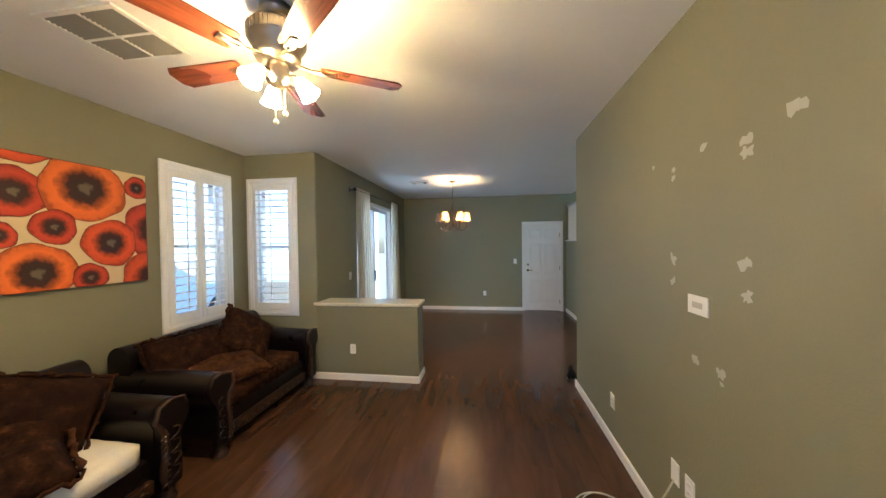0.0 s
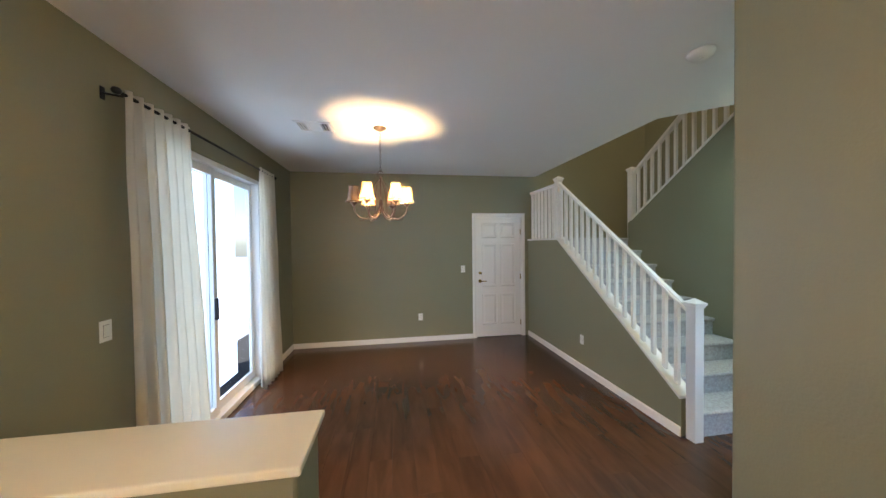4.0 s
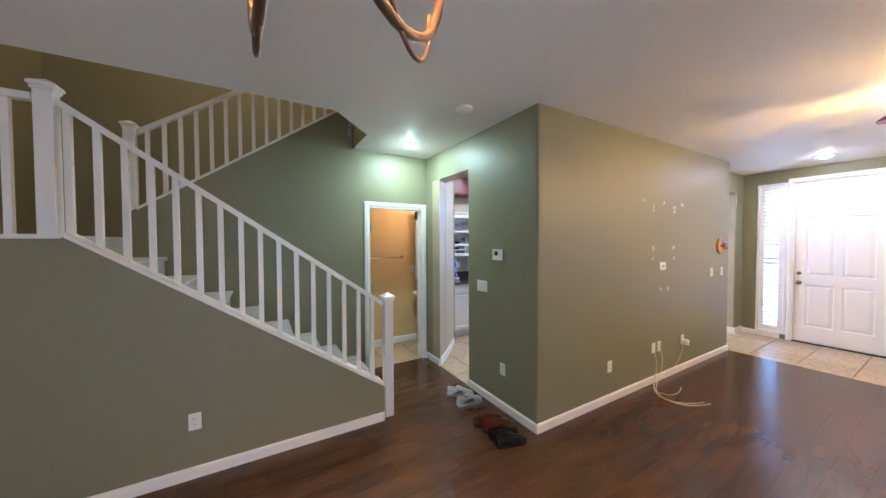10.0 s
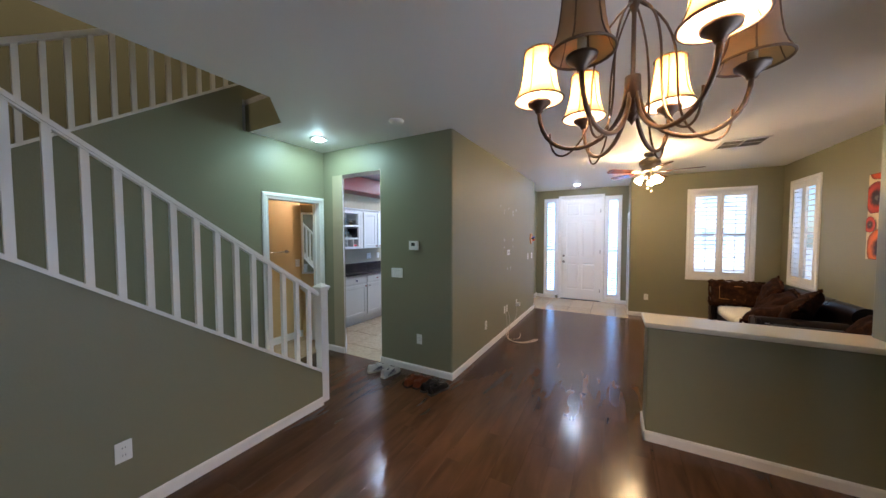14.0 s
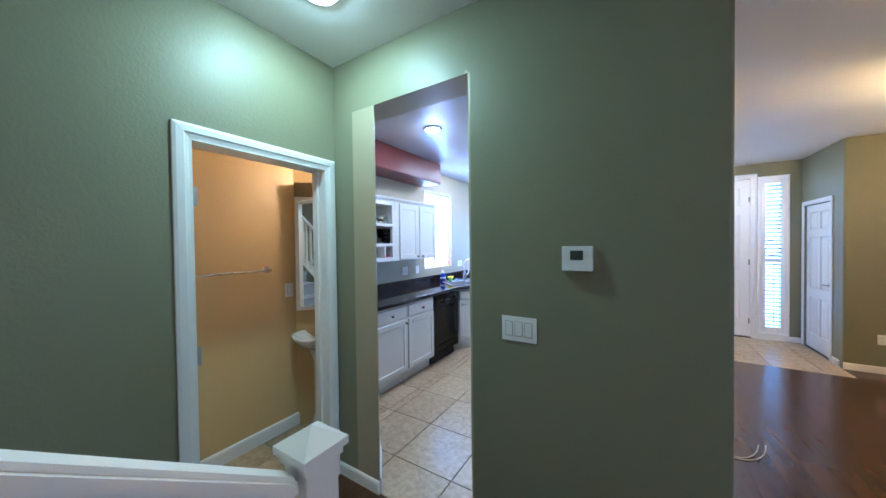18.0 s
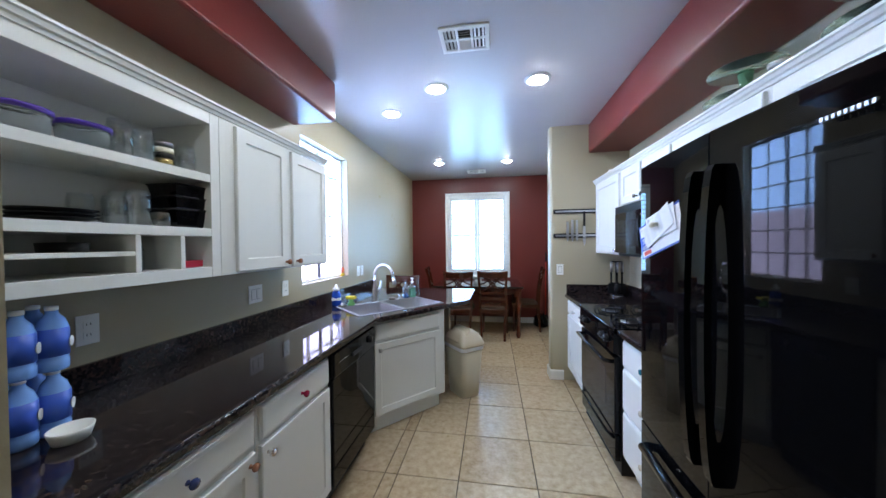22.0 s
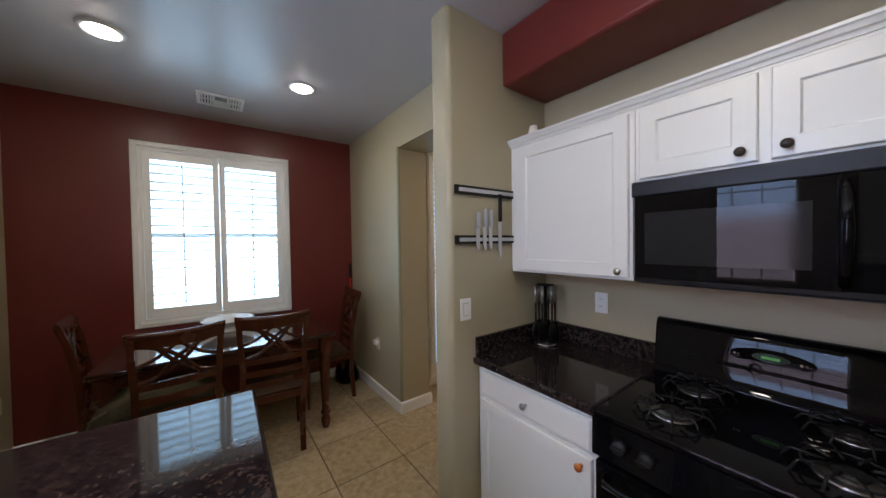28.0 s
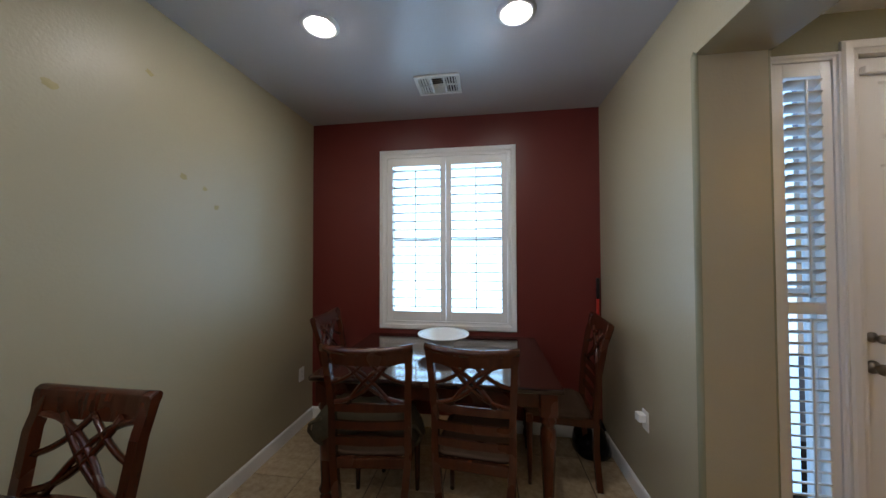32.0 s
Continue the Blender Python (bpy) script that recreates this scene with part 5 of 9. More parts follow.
def sofa(name, label, at, length, seats, seat_mat, seat_label):
    """Back along local x = 0, seat towards +x, length along y."""
    s = thing(name, label, "sofa", at)
    h = length / 2
    bm = bmesh.new()
    roll(bm, [(0.02, 0.10), (0.0, 0.70)] + arc(0.105, 0.745, 0.105, 190, -30, 12) + [(0.235, 0.50), (0.25, 0.10)], "y", -h + 0.03, h - 0.03)
    part("backrest", bm, LEATHER, s)
    for d in (-1, 1):
        out = h * d
        prof = [(-0.19, 0.09), (-0.19, 0.50)] + arc(-0.105, 0.545, 0.115, 170, -50, 12) + [(-0.055, 0.38), (-0.045, 0.24), (-0.055, 0.09)]
        poly = [(out + d * p[0], p[1]) for p in prof]
        bm = bmesh.new()
        roll(bm, poly, "x", 0.10, 0.90)
        part("armrest", bm, LEATHER, s)
        bm = bmesh.new()
        cy, cz = sum(p[0] for p in poly) / len(poly), sum(p[1] for p in poly) / len(poly)
        ins = [(cy + (p[0] - cy) * 0.94, cz + (p[1] - cz) * 0.965) for p in poly]
        roll(bm, ins, "x", 0.88, 0.945)
        front = part("arm_front", bm, LEATHER, s)
        ay = out - d * 0.105
        edge = [(ay + d * 0.100, 0.60), (ay + d * 0.075, 0.655), (ay, 0.672), (ay - d * 0.085, 0.645), (ay - d * 0.105, 0.56), (ay - d * 0.060, 0.49), (ay - d * 0.045, 0.40),
                (ay - d * 0.060, 0.30), (ay - d * 0.072, 0.20), (ay - d * 0.050, 0.11)]
        bm = bmesh.new()
        tube(bm, [(0.944, u, v - 0.012) for u, v in edge], [0.006, 0.009, 0.011, 0.012, 0.014, 0.017, 0.019, 0.021, 0.020, 0.014], 8)
        for q in range(9):
            z = 0.13 + q * 0.038
            tube(bm, [(0.950, ay - d * 0.085, z - 0.006), (0.962, ay - d * 0.060, z + 0.018), (0.950, ay - d * 0.028, z + 0.012)], [0.003, 0.007, 0.003], 6)
        for q in range(4):
            z = 0.15 + q * 0.085
            tube(bm, bez((0.946, ay - d * 0.02, z), (0.954, ay + d * 0.05, z + 0.01), (0.954, ay + d * 0.06, z + 0.075), (0.946, ay, z + 0.07), 7), [0.003, 0.005, 0.006, 0.006, 0.006, 0.006, 0.005, 0.003], 6)
        part("carving", bm, CARVED, front, "carved wooden scroll border")
        for x in (0.12, 0.90):
            bm = bmesh.new()
            lathe(bm, [(0, 0), (0.045, 0), (0.055, 0.02), (0.045, 0.045), (0.035, 0.06), (0.045, 0.092), (0, 0.092)], (x, out - d * 0.12, 0), 14)
            part("foot", bm, CARVED, s)
    bm = bmesh.new()
    box(bm, 0.20, 0.86, -h + 0.17, h - 0.17, 0.10, 0.31, 0.012)
    part("seat_base", bm, LEATHER, s)
    bm = bmesh.new()
    box(bm, 0.86, 0.90, -h + 0.19, h - 0.19, 0.10, 0.19, 0.01)
    n = int((length - 0.4) / 0.09)
    for q in range(n):
        y = -h + 0.22 + (q + 0.5) * (length - 0.44) / n
        tube(bm, [(0.898, y - 0.04, 0.13), (0.908, y, 0.155), (0.898, y + 0.04, 0.13)], [0.004, 0.011, 0.004], 6)
    part("front_rail", bm, CARVED, s, "carved wooden front rail")
    w = (length - 0.40) / seats
    for q in range(seats):
        y0 = -h + 0.20 + q * w
        bm = bmesh.new()
        cushion(bm, 0.22, 0.89, y0 + 0.004, y0 + w - 0.004, 0.312, 0.46)
        part("seat_cushion", bm, seat_mat, s, seat_label)
    return s


sofa("loveseat", "dark brown leather loveseat with carved arms and chenille seat", (-2.69, 3.03, FLOOR), 1.46, 1, FUR, "brown chenille seat cushion")
sofa("sofa", "dark brown leather sofa with bare white seat cushions", (-2.68, 1.06, FLOOR), 2.12, 2, MUSLIN, "white muslin seat cushion")


def pillow(label, at, rot, w, h, t, mat=FUR, border=None, seed=0):
    """A plump throw pillow with a ruffled rim, standing in its local xz plane."""
    p = thing("throw_pillow", label, "pillow", group="throw pillows on the sofas")
    p.matrix_basis = pose(at[0], at[1], at[2] + FLOOR, *rot)
    bm = bmesh.new()
    n = 16
    g = {}
    for s in (-1, 1):
        for i in range(n + 1):
            for j in range(n + 1):
                u, v = 2 * i / n - 1, 2 * j / n - 1
                b = ((1 - u ** 4) * (1 - v ** 4)) ** 0.5
                k = 1 - 0.06 * (1 - abs(u)) * abs(v) ** 3
                q = 1 - 0.06 * (1 - abs(v)) * abs(u) ** 3
                wr = 1 + 0.32 * noise.noise((u * 1.8 + seed * 3.1, v * 1.8, s * 3)) + 0.10 * noise.noise((u * 6 + seed, v * 6, s))
                key = (0 if b < 1e-6 else s, i, j)
                if key not in g:
                    g[key] = bm.verts.new((w / 2 * u * q, s * t / 2 * b * wr, h / 2 * v * k))
                g[s, i, j] = g[key]
    for s in (-1, 1):
        for i in range(n):
            for j in range(n):
                q = [g[s, i, j], g[s, i + 1, j], g[s, i + 1, j + 1], g[s, i, j + 1]]
                f = bm.faces.new(q)
                f.smooth = True
    part("pillow_body", bm, mat, p)
    bm = bmesh.new()
    rim = [(w / 2 * a, h / 2 * b) for a, b in [(-1 + 2 * q / 26, -1) for q in range(26)] + [(1, -1 + 2 * q / 20) for q in range(20)] +
           [(1 - 2 * q / 26, 1) for q in range(26)] + [(-1, 1 - 2 * q / 20) for q in range(20)]]
    r = random.Random(seed)
    tube(bm, [(x * 1.02 + r.uniform(-0.010, 0.010), r.uniform(-0.014, 0.014), z * 1.02 + r.uniform(-0.010, 0.010)) for x, z in rim], [r.uniform(0.006, 0.020) for _ in rim], 6, True)
    part("fringe", bm, mat, p)
    if border:
        bm = bmesh.new()
        for s in (-1, 1):
            tube(bm, [(w * a, s * t * 0.43, h * b) for a, b in ((-0.33, -0.25), (0, -0.27), (0.33, -0.25), (0.33, 0.25), (0, 0.27), (-0.33, 0.25))], 0.006, 6, True)
        part("braid", bm, border, p, "gold braid")
    return p


GOLDBRAID = material("gold_braid", (0.36, 0.17, 0.03), 0.6, var=0.2, vscale=50)
pillow("brown chenille throw pillow propped along the loveseat back", (-2.33, 2.70, 0.655), (-30, 0, 82), 0.64, 0.46, 0.22, seed=1)
pillow("brown chenille throw pillow tipped in the loveseat corner", (-2.24, 3.23, 0.70), (-42, 38, 62), 0.52, 0.50, 0.22, seed=2)
pillow("brown chenille throw pillow lying flat on the loveseat", (-2.03, 2.74, 0.545), (-80, 0, 66), 0.62, 0.46, 0.15, seed=3)
pillow("brown chenille throw pillow slumped on the sofa back", (-2.24, 1.08, 0.64), (-48, 6, 80), 0.62, 0.52, 0.20, seed=4)
pillow("brown chenille throw pillow heaped on the sofa", (-2.10, 1.36, 0.58), (-68, 0, 66), 0.66, 0.52, 0.18, seed=5)
pillow("brown chenille throw pillow tipped in the sofa corner", (-2.24, 1.66, 0.68), (-30, 18, 50), 0.52, 0.48, 0.20, seed=6)
pillow("brown chenille throw pillow with a gold braided border", (-2.02, 0.315, 0.665), (13, 0, -3), 0.66, 0.40, 0.17, border=GOLDBRAID, seed=7)
pillow("brown chenille throw pillow leaning on the sofa back", (-2.31, 0.66, 0.71), (-20, 14, 78), 0.52, 0.48, 0.20, seed=8)

# ---------------------------------------------------------------- curtains
rd = thing("curtain_rod", "black metal curtain rod above the patio door", "curtain rod")
bm = bmesh.new()
rod(bm, (-1.68, 4.76, 2.445), (-1.68, 7.0, 2.445), 0.010, 10)
part("rod", bm, BLACKM, rd)
for y in (4.745, 7.015):
    bm = bmesh.new()
    lathe(bm, [(0, -0.022), (0.018, -0.014), (0.024, 0), (0.018, 0.014), (0, 0.022)], (-1.68, y, 2.445), 14)
    part("finial", bm, BLACKM, rd)
for y in (4.785, 6.99):
    bm = bmesh.new()
    tube(bm, [(-1.778, y, 2.445), (-1.68, y, 2.43)], 0.006, 8)
    box(bm, -1.78, -1.775, y - 0.015, y + 0.015, 2.41, 2.48, 0.002)
    part("bracket", bm, BLACKM, rd)


def curtain(y0t, y1t, y0b, y1b, folds, seed):
    bm = bmesh.new()
    n, m = folds * 8, 16
    rows = []
    for j in range(m + 1):
        t = j / m
        z = 2.475 - t * (2.475 - FLOOR - 0.012)
        a, b = y0t + (y0b - y0t) * t, y1t + (y1b - y1t) * t
        row = []
        for i in range(n + 1):
            u = i / n
            amp = 0.022 + 0.022 * t
            x = -1.68 + amp * math.sin(2 * math.pi * folds * u + 0.7 * noise.noise((u * 3, t * 2, seed))) + 0.015 * noise.noise((u * 5, t * 3, seed + 9))
            row.append(bm.verts.new((x, a + (b - a) * u + 0.01 * noise.noise((u * 4, t * 4, seed + 3)), z)))
        rows.append(row)
    for r0, r1 in zip(rows, rows[1:]):
        for i in range(n):
            f = bm.faces.new((r0[i], r0[i + 1], r1[i + 1], r1[i]))
            f.smooth = True
    bmesh.ops.solidify(bm, geom=bm.faces[:], thickness=0.003)
    return solid("curtain", bm, CURTAIN, "floor-length pale linen curtain panel hanging open", "curtain", group="patio curtains")


curtain(4.80, 5.36, 4.82, 5.54, 7, 1)
curtain(6.56, 6.98, 6.52, 7.12, 6, 5)


# ---------------------------------------------------------------- switches, outlets and wall boxes
# grey that imitates the shadow line round a switch rocker
GAP_SHADE = material("gap_shade", (0.28, 0.27, 0.26), 0.6)


def plate(name, label, axis, side, at, w=0.072, h=0.116, kind="outlet", gangs=1):
    """A cover plate on a wall face. at: the plate's centre on the wall; side: the way it faces along the axis."""
    cat = {"outlet": "outlet", "switch": "light switch", "blank": "wall plate"}[kind]
    rz = {("y", -1): 0, ("y", 1): 180, ("x", 1): 90, ("x", -1): -90}[(axis, side)]
    p = thing(name, label, cat, at, rz)
    bm = bmesh.new()
    box(bm, -w / 2, w / 2, -0.006, 0.0, -h / 2, h / 2, 0.002)
    part("cover_plate", bm, PLASTIC, p)
    for g in range(gangs):
        x = (g - (gangs - 1) / 2) * 0.046
        if kind == "switch":
            bm = bmesh.new()
            box(bm, x - 0.016, x + 0.016, -0.010, -0.0058, -0.032, 0.032, 0.002)
            part("rocker", bm, PLASTIC, p)
            bm = bmesh.new()
            box(bm, x - 0.0185, x + 0.0185, -0.0066, -0.0058, -0.0345, 0.0345, 0)
            part("rocker_gap_shade", bm, GAP_SHADE, p)
        elif kind == "outlet":
            for z in (-0.021, 0.021):
                bm = bmesh.new()
                box(bm, x - 0.016, x + 0.016, -0.0085, -0.0058, z - 0.014, z + 0.014, 0.004)
                so = part("socket", bm, PLASTIC, p)
                bm = bmesh.new()
                for dx in (-0.006, 0.006):
                    box(bm, x + dx - 0.0012, x + dx + 0.0012, -0.0089, -0.0084, z - 0.003, z + 0.006)
                part("slots", bm, BLACKM, so)
    return p


OUT, SWI = "white duplex outlet on a green wall", "white rocker switch on a green wall"
plate("outlet", OUT, "y", -1, (-1.33, 3.832, 0.35))
plate("outlet", OUT, "y", -1, (0.218, 7.93, 0.38))
plate("light_switch", SWI, "y", -1, (0.947, 7.93, 1.16), kind="switch")
plate("outlet", OUT, "x", -1, (2.12, 6.363, 0.364))
plate("light_switch", SWI, "x", 1, (-1.78, 4.76, 1.136), kind="switch")
plate("outlet", OUT, "x", 1, (-1.78, 4.28, 0.30))
plate("outlet", OUT, "y", 1, (-0.846, -0.33, 0.363))
plate("outlet", "white duplex outlet on the long green wall", "x", -1, (1.272, 2.93, 0.33))
plate("outlet", "white duplex outlet with a cable plugged in", "x", -1, (1.272, 1.97, 0.37))
plate("cable_plate", "white cable plate with coaxial cables", "x", -1, (1.272, 2.09, 0.37), kind="blank")
plate("outlet", "white outlet with a plugged-in adapter", "x", -1, (1.272, 1.40, 0.36))
plate("light_switch", SWI, "x", -1, (1.272, 0.585, 1.16), kind="switch")
plate("light_switch", SWI, "x", -1, (1.272, 0.252, 1.16), kind="switch")
plate("light_switch", "white three-gang rocker switch beside the kitchen doorway", "y", 1, (2.026, 3.955, 1.133), 0.165, 0.116, "switch", 3)
plate("outlet", "white duplex outlet low on a green wall", "y", 1, (1.705, 3.955, 0.365))
plate("outlet", "white outlet on the stairwell wall", "y", -1, (2.75, 7.93, 1.95))

tb = thing("wall_jack", "white recessed media jack with a slot", "wall plate", (1.272, 1.912, 1.302), -90)
bm = bmesh.new()
box(bm, -0.07, 0.07, -0.008, 0.0, -0.045, 0.045, 0.002)
part("cover_plate", bm, PLASTIC, tb)
boxpart("slot", tb, CONCRETE, (-0.035, 0.035, -0.0092, -0.0078, -0.014, 0.014), 0.001)

th = thing("thermostat", "white digital thermostat with a dark display", "thermostat", (1.768, 3.955, 1.468), 180)
boxpart("housing", th, PLASTIC, (-0.060, 0.060, -0.030, 0.0, -0.052, 0.052), 0.004)
boxpart("display", th, material("lcd", (0.05, 0.06, 0.05), 0.2), (-0.026, 0.024, -0.0315, -0.0298, -0.006, 0.034), 0.001)
boxpart("flap", th, PLASTIC, (-0.058, 0.058, -0.032, -0.0298, -0.050, -0.030), 0.001)
for q in range(3):
    boxpart("button", th, PLASTIC, (0.034, 0.052, -0.0325, -0.0298, 0.000 + q * 0.014, 0.008 + q * 0.014), 0.001)

# pale spackle patches on the long wall
SPACK = material("spackle", (0.46, 0.455, 0.40), 0.9, var=0.08, vscale=30, bump=0.3, bscale=90)
srnd = random.Random(11)
for y, z, r in ((1.449, 2.036, 0.050), (1.878, 2.038, 0.036), (1.649, 1.990, 0.040), (1.644, 1.945, 0.042), (2.315, 2.045, 0.026), (2.116, 1.985, 0.028), (2.116, 1.944, 0.030),
                (2.120, 1.512, 0.044), (2.115, 1.394, 0.034), (1.644, 1.521, 0.050), (1.640, 1.391, 0.044), (1.936, 1.035, 0.034), (1.775, 1.034, 0.040), (1.768, 0.99, 0.020)):
    bm = bmesh.new()
    n = 14
    lean = srnd.uniform(-0.5, 0.5)
    rim = [r * srnd.uniform(0.35, 0.95) * (1 + 0.3 * math.cos(2 * (2 * math.pi * q / n - lean))) for q in range(n)]
    cv = bm.verts.new((1.2695, y, z))
    vs = [bm.verts.new((1.2718, y + rim[q] * 0.8 * math.cos(2 * math.pi * q / n), z + rim[q] * math.sin(2 * math.pi * q / n))) for q in range(n)]
    for q in range(n):
        f = bm.faces.new((cv, vs[q], vs[(q + 1) % n]))
        f.smooth = True
    solid("spackle_patch", bm, SPACK, "pale dried spackle patch on the green wall", "wall patch", group="spackle patches")

# round orange wall decoration near the entry
od = thing("wall_hook_board", "round orange wooden wall plaque with coloured pegs", "wall decoration", (1.272, 0.32, 1.52), -90)
bm = bmesh.new()
lathe(bm, [(0, 0), (0.115, 0), (0.115, 0.014), (0.095, 0.022), (0.09, 0.018), (0, 0.018)], seg=28)
bmesh.ops.rotate(bm, verts=bm.verts, cent=(0, 0, 0), matrix=Matrix.Rotation(radians(90), 3, "X"))
part("plaque", bm, material("orange_wood", (0.50, 0.20, 0.03), 0.4, var=0.2, vscale=12), od)
for dx, dz, cname, col in ((0.03, 0.03, "blue_peg", (0.04, 0.10, 0.55)), (0.05, -0.03, "red_peg", (0.75, 0.08, 0.03)), (-0.04, 0.0, "dark_peg", (0.04, 0.03, 0.02))):
    bm = bmesh.new()
    rod(bm, (dx, -0.018, dz), (dx, -0.05, dz), 0.008, 8)
    lathe(bm, [(0, -0.02), (0.017, -0.010), (0.02, 0), (0.017, 0.010), (0, 0.02)], (dx, -0.055, dz), 12)
    part("peg", bm, material(cname, col, 0.35), od)

# white cables on the floor
CABLE = material("cable_white", (0.66, 0.62, 0.50), 0.5)
cb = thing("coax_cable", "loose white coaxial cable curled on the floor", "cable", (0, 0, FLOOR))
for pts, r_ in ((bez((1.262, 2.09, 0.36), (1.19, 2.10, 0.20), (1.22, 2.22, 0.02), (1.15, 2.30, 0.006), 10) + bez((1.15, 2.30, 0.006), (1.06, 2.42, 0.006), (0.82, 2.52, 0.006), (0.73, 2.11, 0.006), 14)[1:], 0.0042),
                (bez((1.262, 1.97, 0.36), (1.15, 2.0, 0.25), (1.21, 2.2, 0.02), (1.13, 2.31, 0.008), 10) + bez((1.13, 2.31, 0.008), (1.03, 2.44, 0.012), (0.86, 2.47, 0.012), (0.775, 2.13, 0.006), 14)[1:], 0.0040),
                (bez((1.15, 2.29, 0.010), (1.02, 2.36, 0.014), (0.94, 2.22, 0.006), (1.05, 1.95, 0.006), 12), 0.0024),
                (bez((1.262, 1.40, 0.34), (1.20, 1.55, 0.12), (1.24, 1.9, 0.03), (1.23, 2.18, 0.006), 12), 0.0028)):
    bm = bmesh.new()
    tube(bm, pts, r_, 6)
    part("cable", bm, CABLE, cb)
ad = solid("power_adapter", (lambda b: (box(b, 1.205, 1.266, 1.365, 1.42, 0.30, 0.36, 0.006), b)[1])(bmesh.new()), PLASTIC, "white power adapter plugged into an outlet", "adapter")


# ---------------------------------------------------------------- shoes
def shoe(name, label, at, rz, mat, sole, accent=None, size=0.27, group=""):
    """A low shoe, heel at the origin and toe along +x, open at the collar, with insole, tongue and laces."""
    s = thing(name, label, "shoe", (at[0], at[1], FLOOR), rz, group)
    prof = [(0.0, 0.024, 0.062), (0.05, 0.031, 0.070), (0.16, 0.033, 0.066), (0.30, 0.034, 0.060), (0.42, 0.037, 0.068), (0.52, 0.041, 0.064), (0.64, 0.045, 0.054), (0.78, 0.045, 0.044), (0.90, 0.038, 0.036), (0.97, 0.025, 0.028), (1.0, 0.010, 0.020)]
    bm = bmesh.new()
    secs = []
    for u, w, h in prof:
        secs.append([bm.verts.new((u * size, (w + 0.004 * math.sin(2 * radians(q))) * math.cos(radians(q)), 0.016 + h * max(0, math.sin(radians(q))) ** 0.6)) for q in range(0, 181, 18)])
    for k0, (lo, hi) in enumerate(zip(secs, secs[1:])):
        for k in range(10):
            if 1 <= k0 <= 3 and 3 <= k <= 6:
                continue
            f = bm.faces.new((lo[k], lo[k + 1], hi[k + 1], hi[k]))
            f.smooth = True
    bm.faces.new(secs[0])
    bm.faces.new(secs[-1][::-1])
    bmesh.ops.solidify(bm, geom=bm.faces[:], thickness=0.004)
    part("upper", bm, mat, s)
    bm = bmesh.new()
    prism(bm, [(u * size, w) for u, w in ((0.03, -0.018), (0.12, -0.026), (0.46, -0.028), (0.46, 0.028), (0.12, 0.026), (0.03, 0.018))], "z", 0.018, 0.024)
    part("insole", bm, LINING, s, "grey insole")
    bm = bmesh.new()
    prism(bm, [(u * size, w) for u, w in ((-0.02, -0.026), (0.1, -0.038), (0.45, -0.040), (0.75, -0.048), (0.95, -0.038), (1.02, -0.016), (1.02, 0.016), (0.95, 0.038), (0.75, 0.048), (0.45, 0.040), (0.1, 0.038), (-0.02, 0.026))], "z", 0, 0.017)
    part("sole", bm, sole, s)
    bm = bmesh.new()  # padded collar round the opening
    tube(bm, [(u * size, w, z) for u, w, z in ((0.04, 0.0, 0.088), (0.09, 0.020, 0.080), (0.22, 0.024, 0.068), (0.36, 0.022, 0.074), (0.43, 0.0, 0.086), (0.36, -0.022, 0.074), (0.22, -0.024, 0.068), (0.09, -0.020, 0.080))], 0.0055, 8, True)
    part("collar", bm, mat, s)
    bm = bmesh.new()
    tube(bm, [(0.36 * size, 0, 0.094), (0.46 * size, 0, 0.086), (0.60 * size, 0, 0.074)], [0.012, 0.013, 0.008], 8)
    part("tongue", bm, mat, s)
    bm = bmesh.new()
    for q in range(4):
        x = (0.46 + 0.058 * q) * size
        tube(bm, [(x, -0.021, 0.076 - q * 0.005), (x + 0.006, 0.0, 0.092 - q * 0.0068), (x, 0.021, 0.076 - q * 0.005)], 0.0032, 6)
    part("laces", bm, mat if accent else BLACKM, s)
    if accent:
        for sd_ in (-1, 1):
            for x0, x1 in ((0.20, 0.52), (0.34, 0.60), (0.58, 0.40), (0.66, 0.50)):
                bm = bmesh.new()
                tube(bm, [(x0 * size, sd_ * 0.040, 0.024), ((x0 + x1) / 2 * size, sd_ * 0.0395, 0.042), (x1 * size, sd_ * 0.031, 0.062)], 0.0036, 6)
                part("stripe", bm, accent, s, "navy side stripe")
    return s


LINING = material("shoe_lining", (0.30, 0.30, 0.29), 0.85)
SNEAK, SOLE, NAVY = material("sneaker_white", (0.66, 0.65, 0.62), 0.55, var=0.05, vscale=20), material("rubber_sole", (0.50, 0.47, 0.40), 0.7), material("navy_stripe", (0.05, 0.04, 0.09), 0.6)
BROWNL, BLACKL = material("brown_shoe_leather", (0.16, 0.035, 0.012), 0.30, var=0.25, vscale=10), material("black_shoe_leather", (0.012, 0.012, 0.014), 0.25)
shoe("sneaker", "white sneaker with dark stripes on the wood floor", (2.225, 4.265, 0), -122, SNEAK, SOLE, NAVY, group="shoes by the wall")
shoe("sneaker", "white sneaker with dark stripes on the wood floor", (1.985, 4.295, 0), -97, SNEAK, SOLE, NAVY, group="shoes by the wall")
shoe("dress_shoe", "reddish brown leather shoe by the wall", (1.625, 4.345, 0), -97, BROWNL, BLACKM, group="shoes by the wall")
shoe("dress_shoe", "reddish brown leather shoe by the wall", (1.525, 4.325, 0), -99, BROWNL, BLACKM, group="shoes by the wall")
shoe("dress_shoe", "black leather shoe by the wall corner", (1.415, 4.345, 0), -101, BLACKL, BLACKM, group="shoes by the wall")
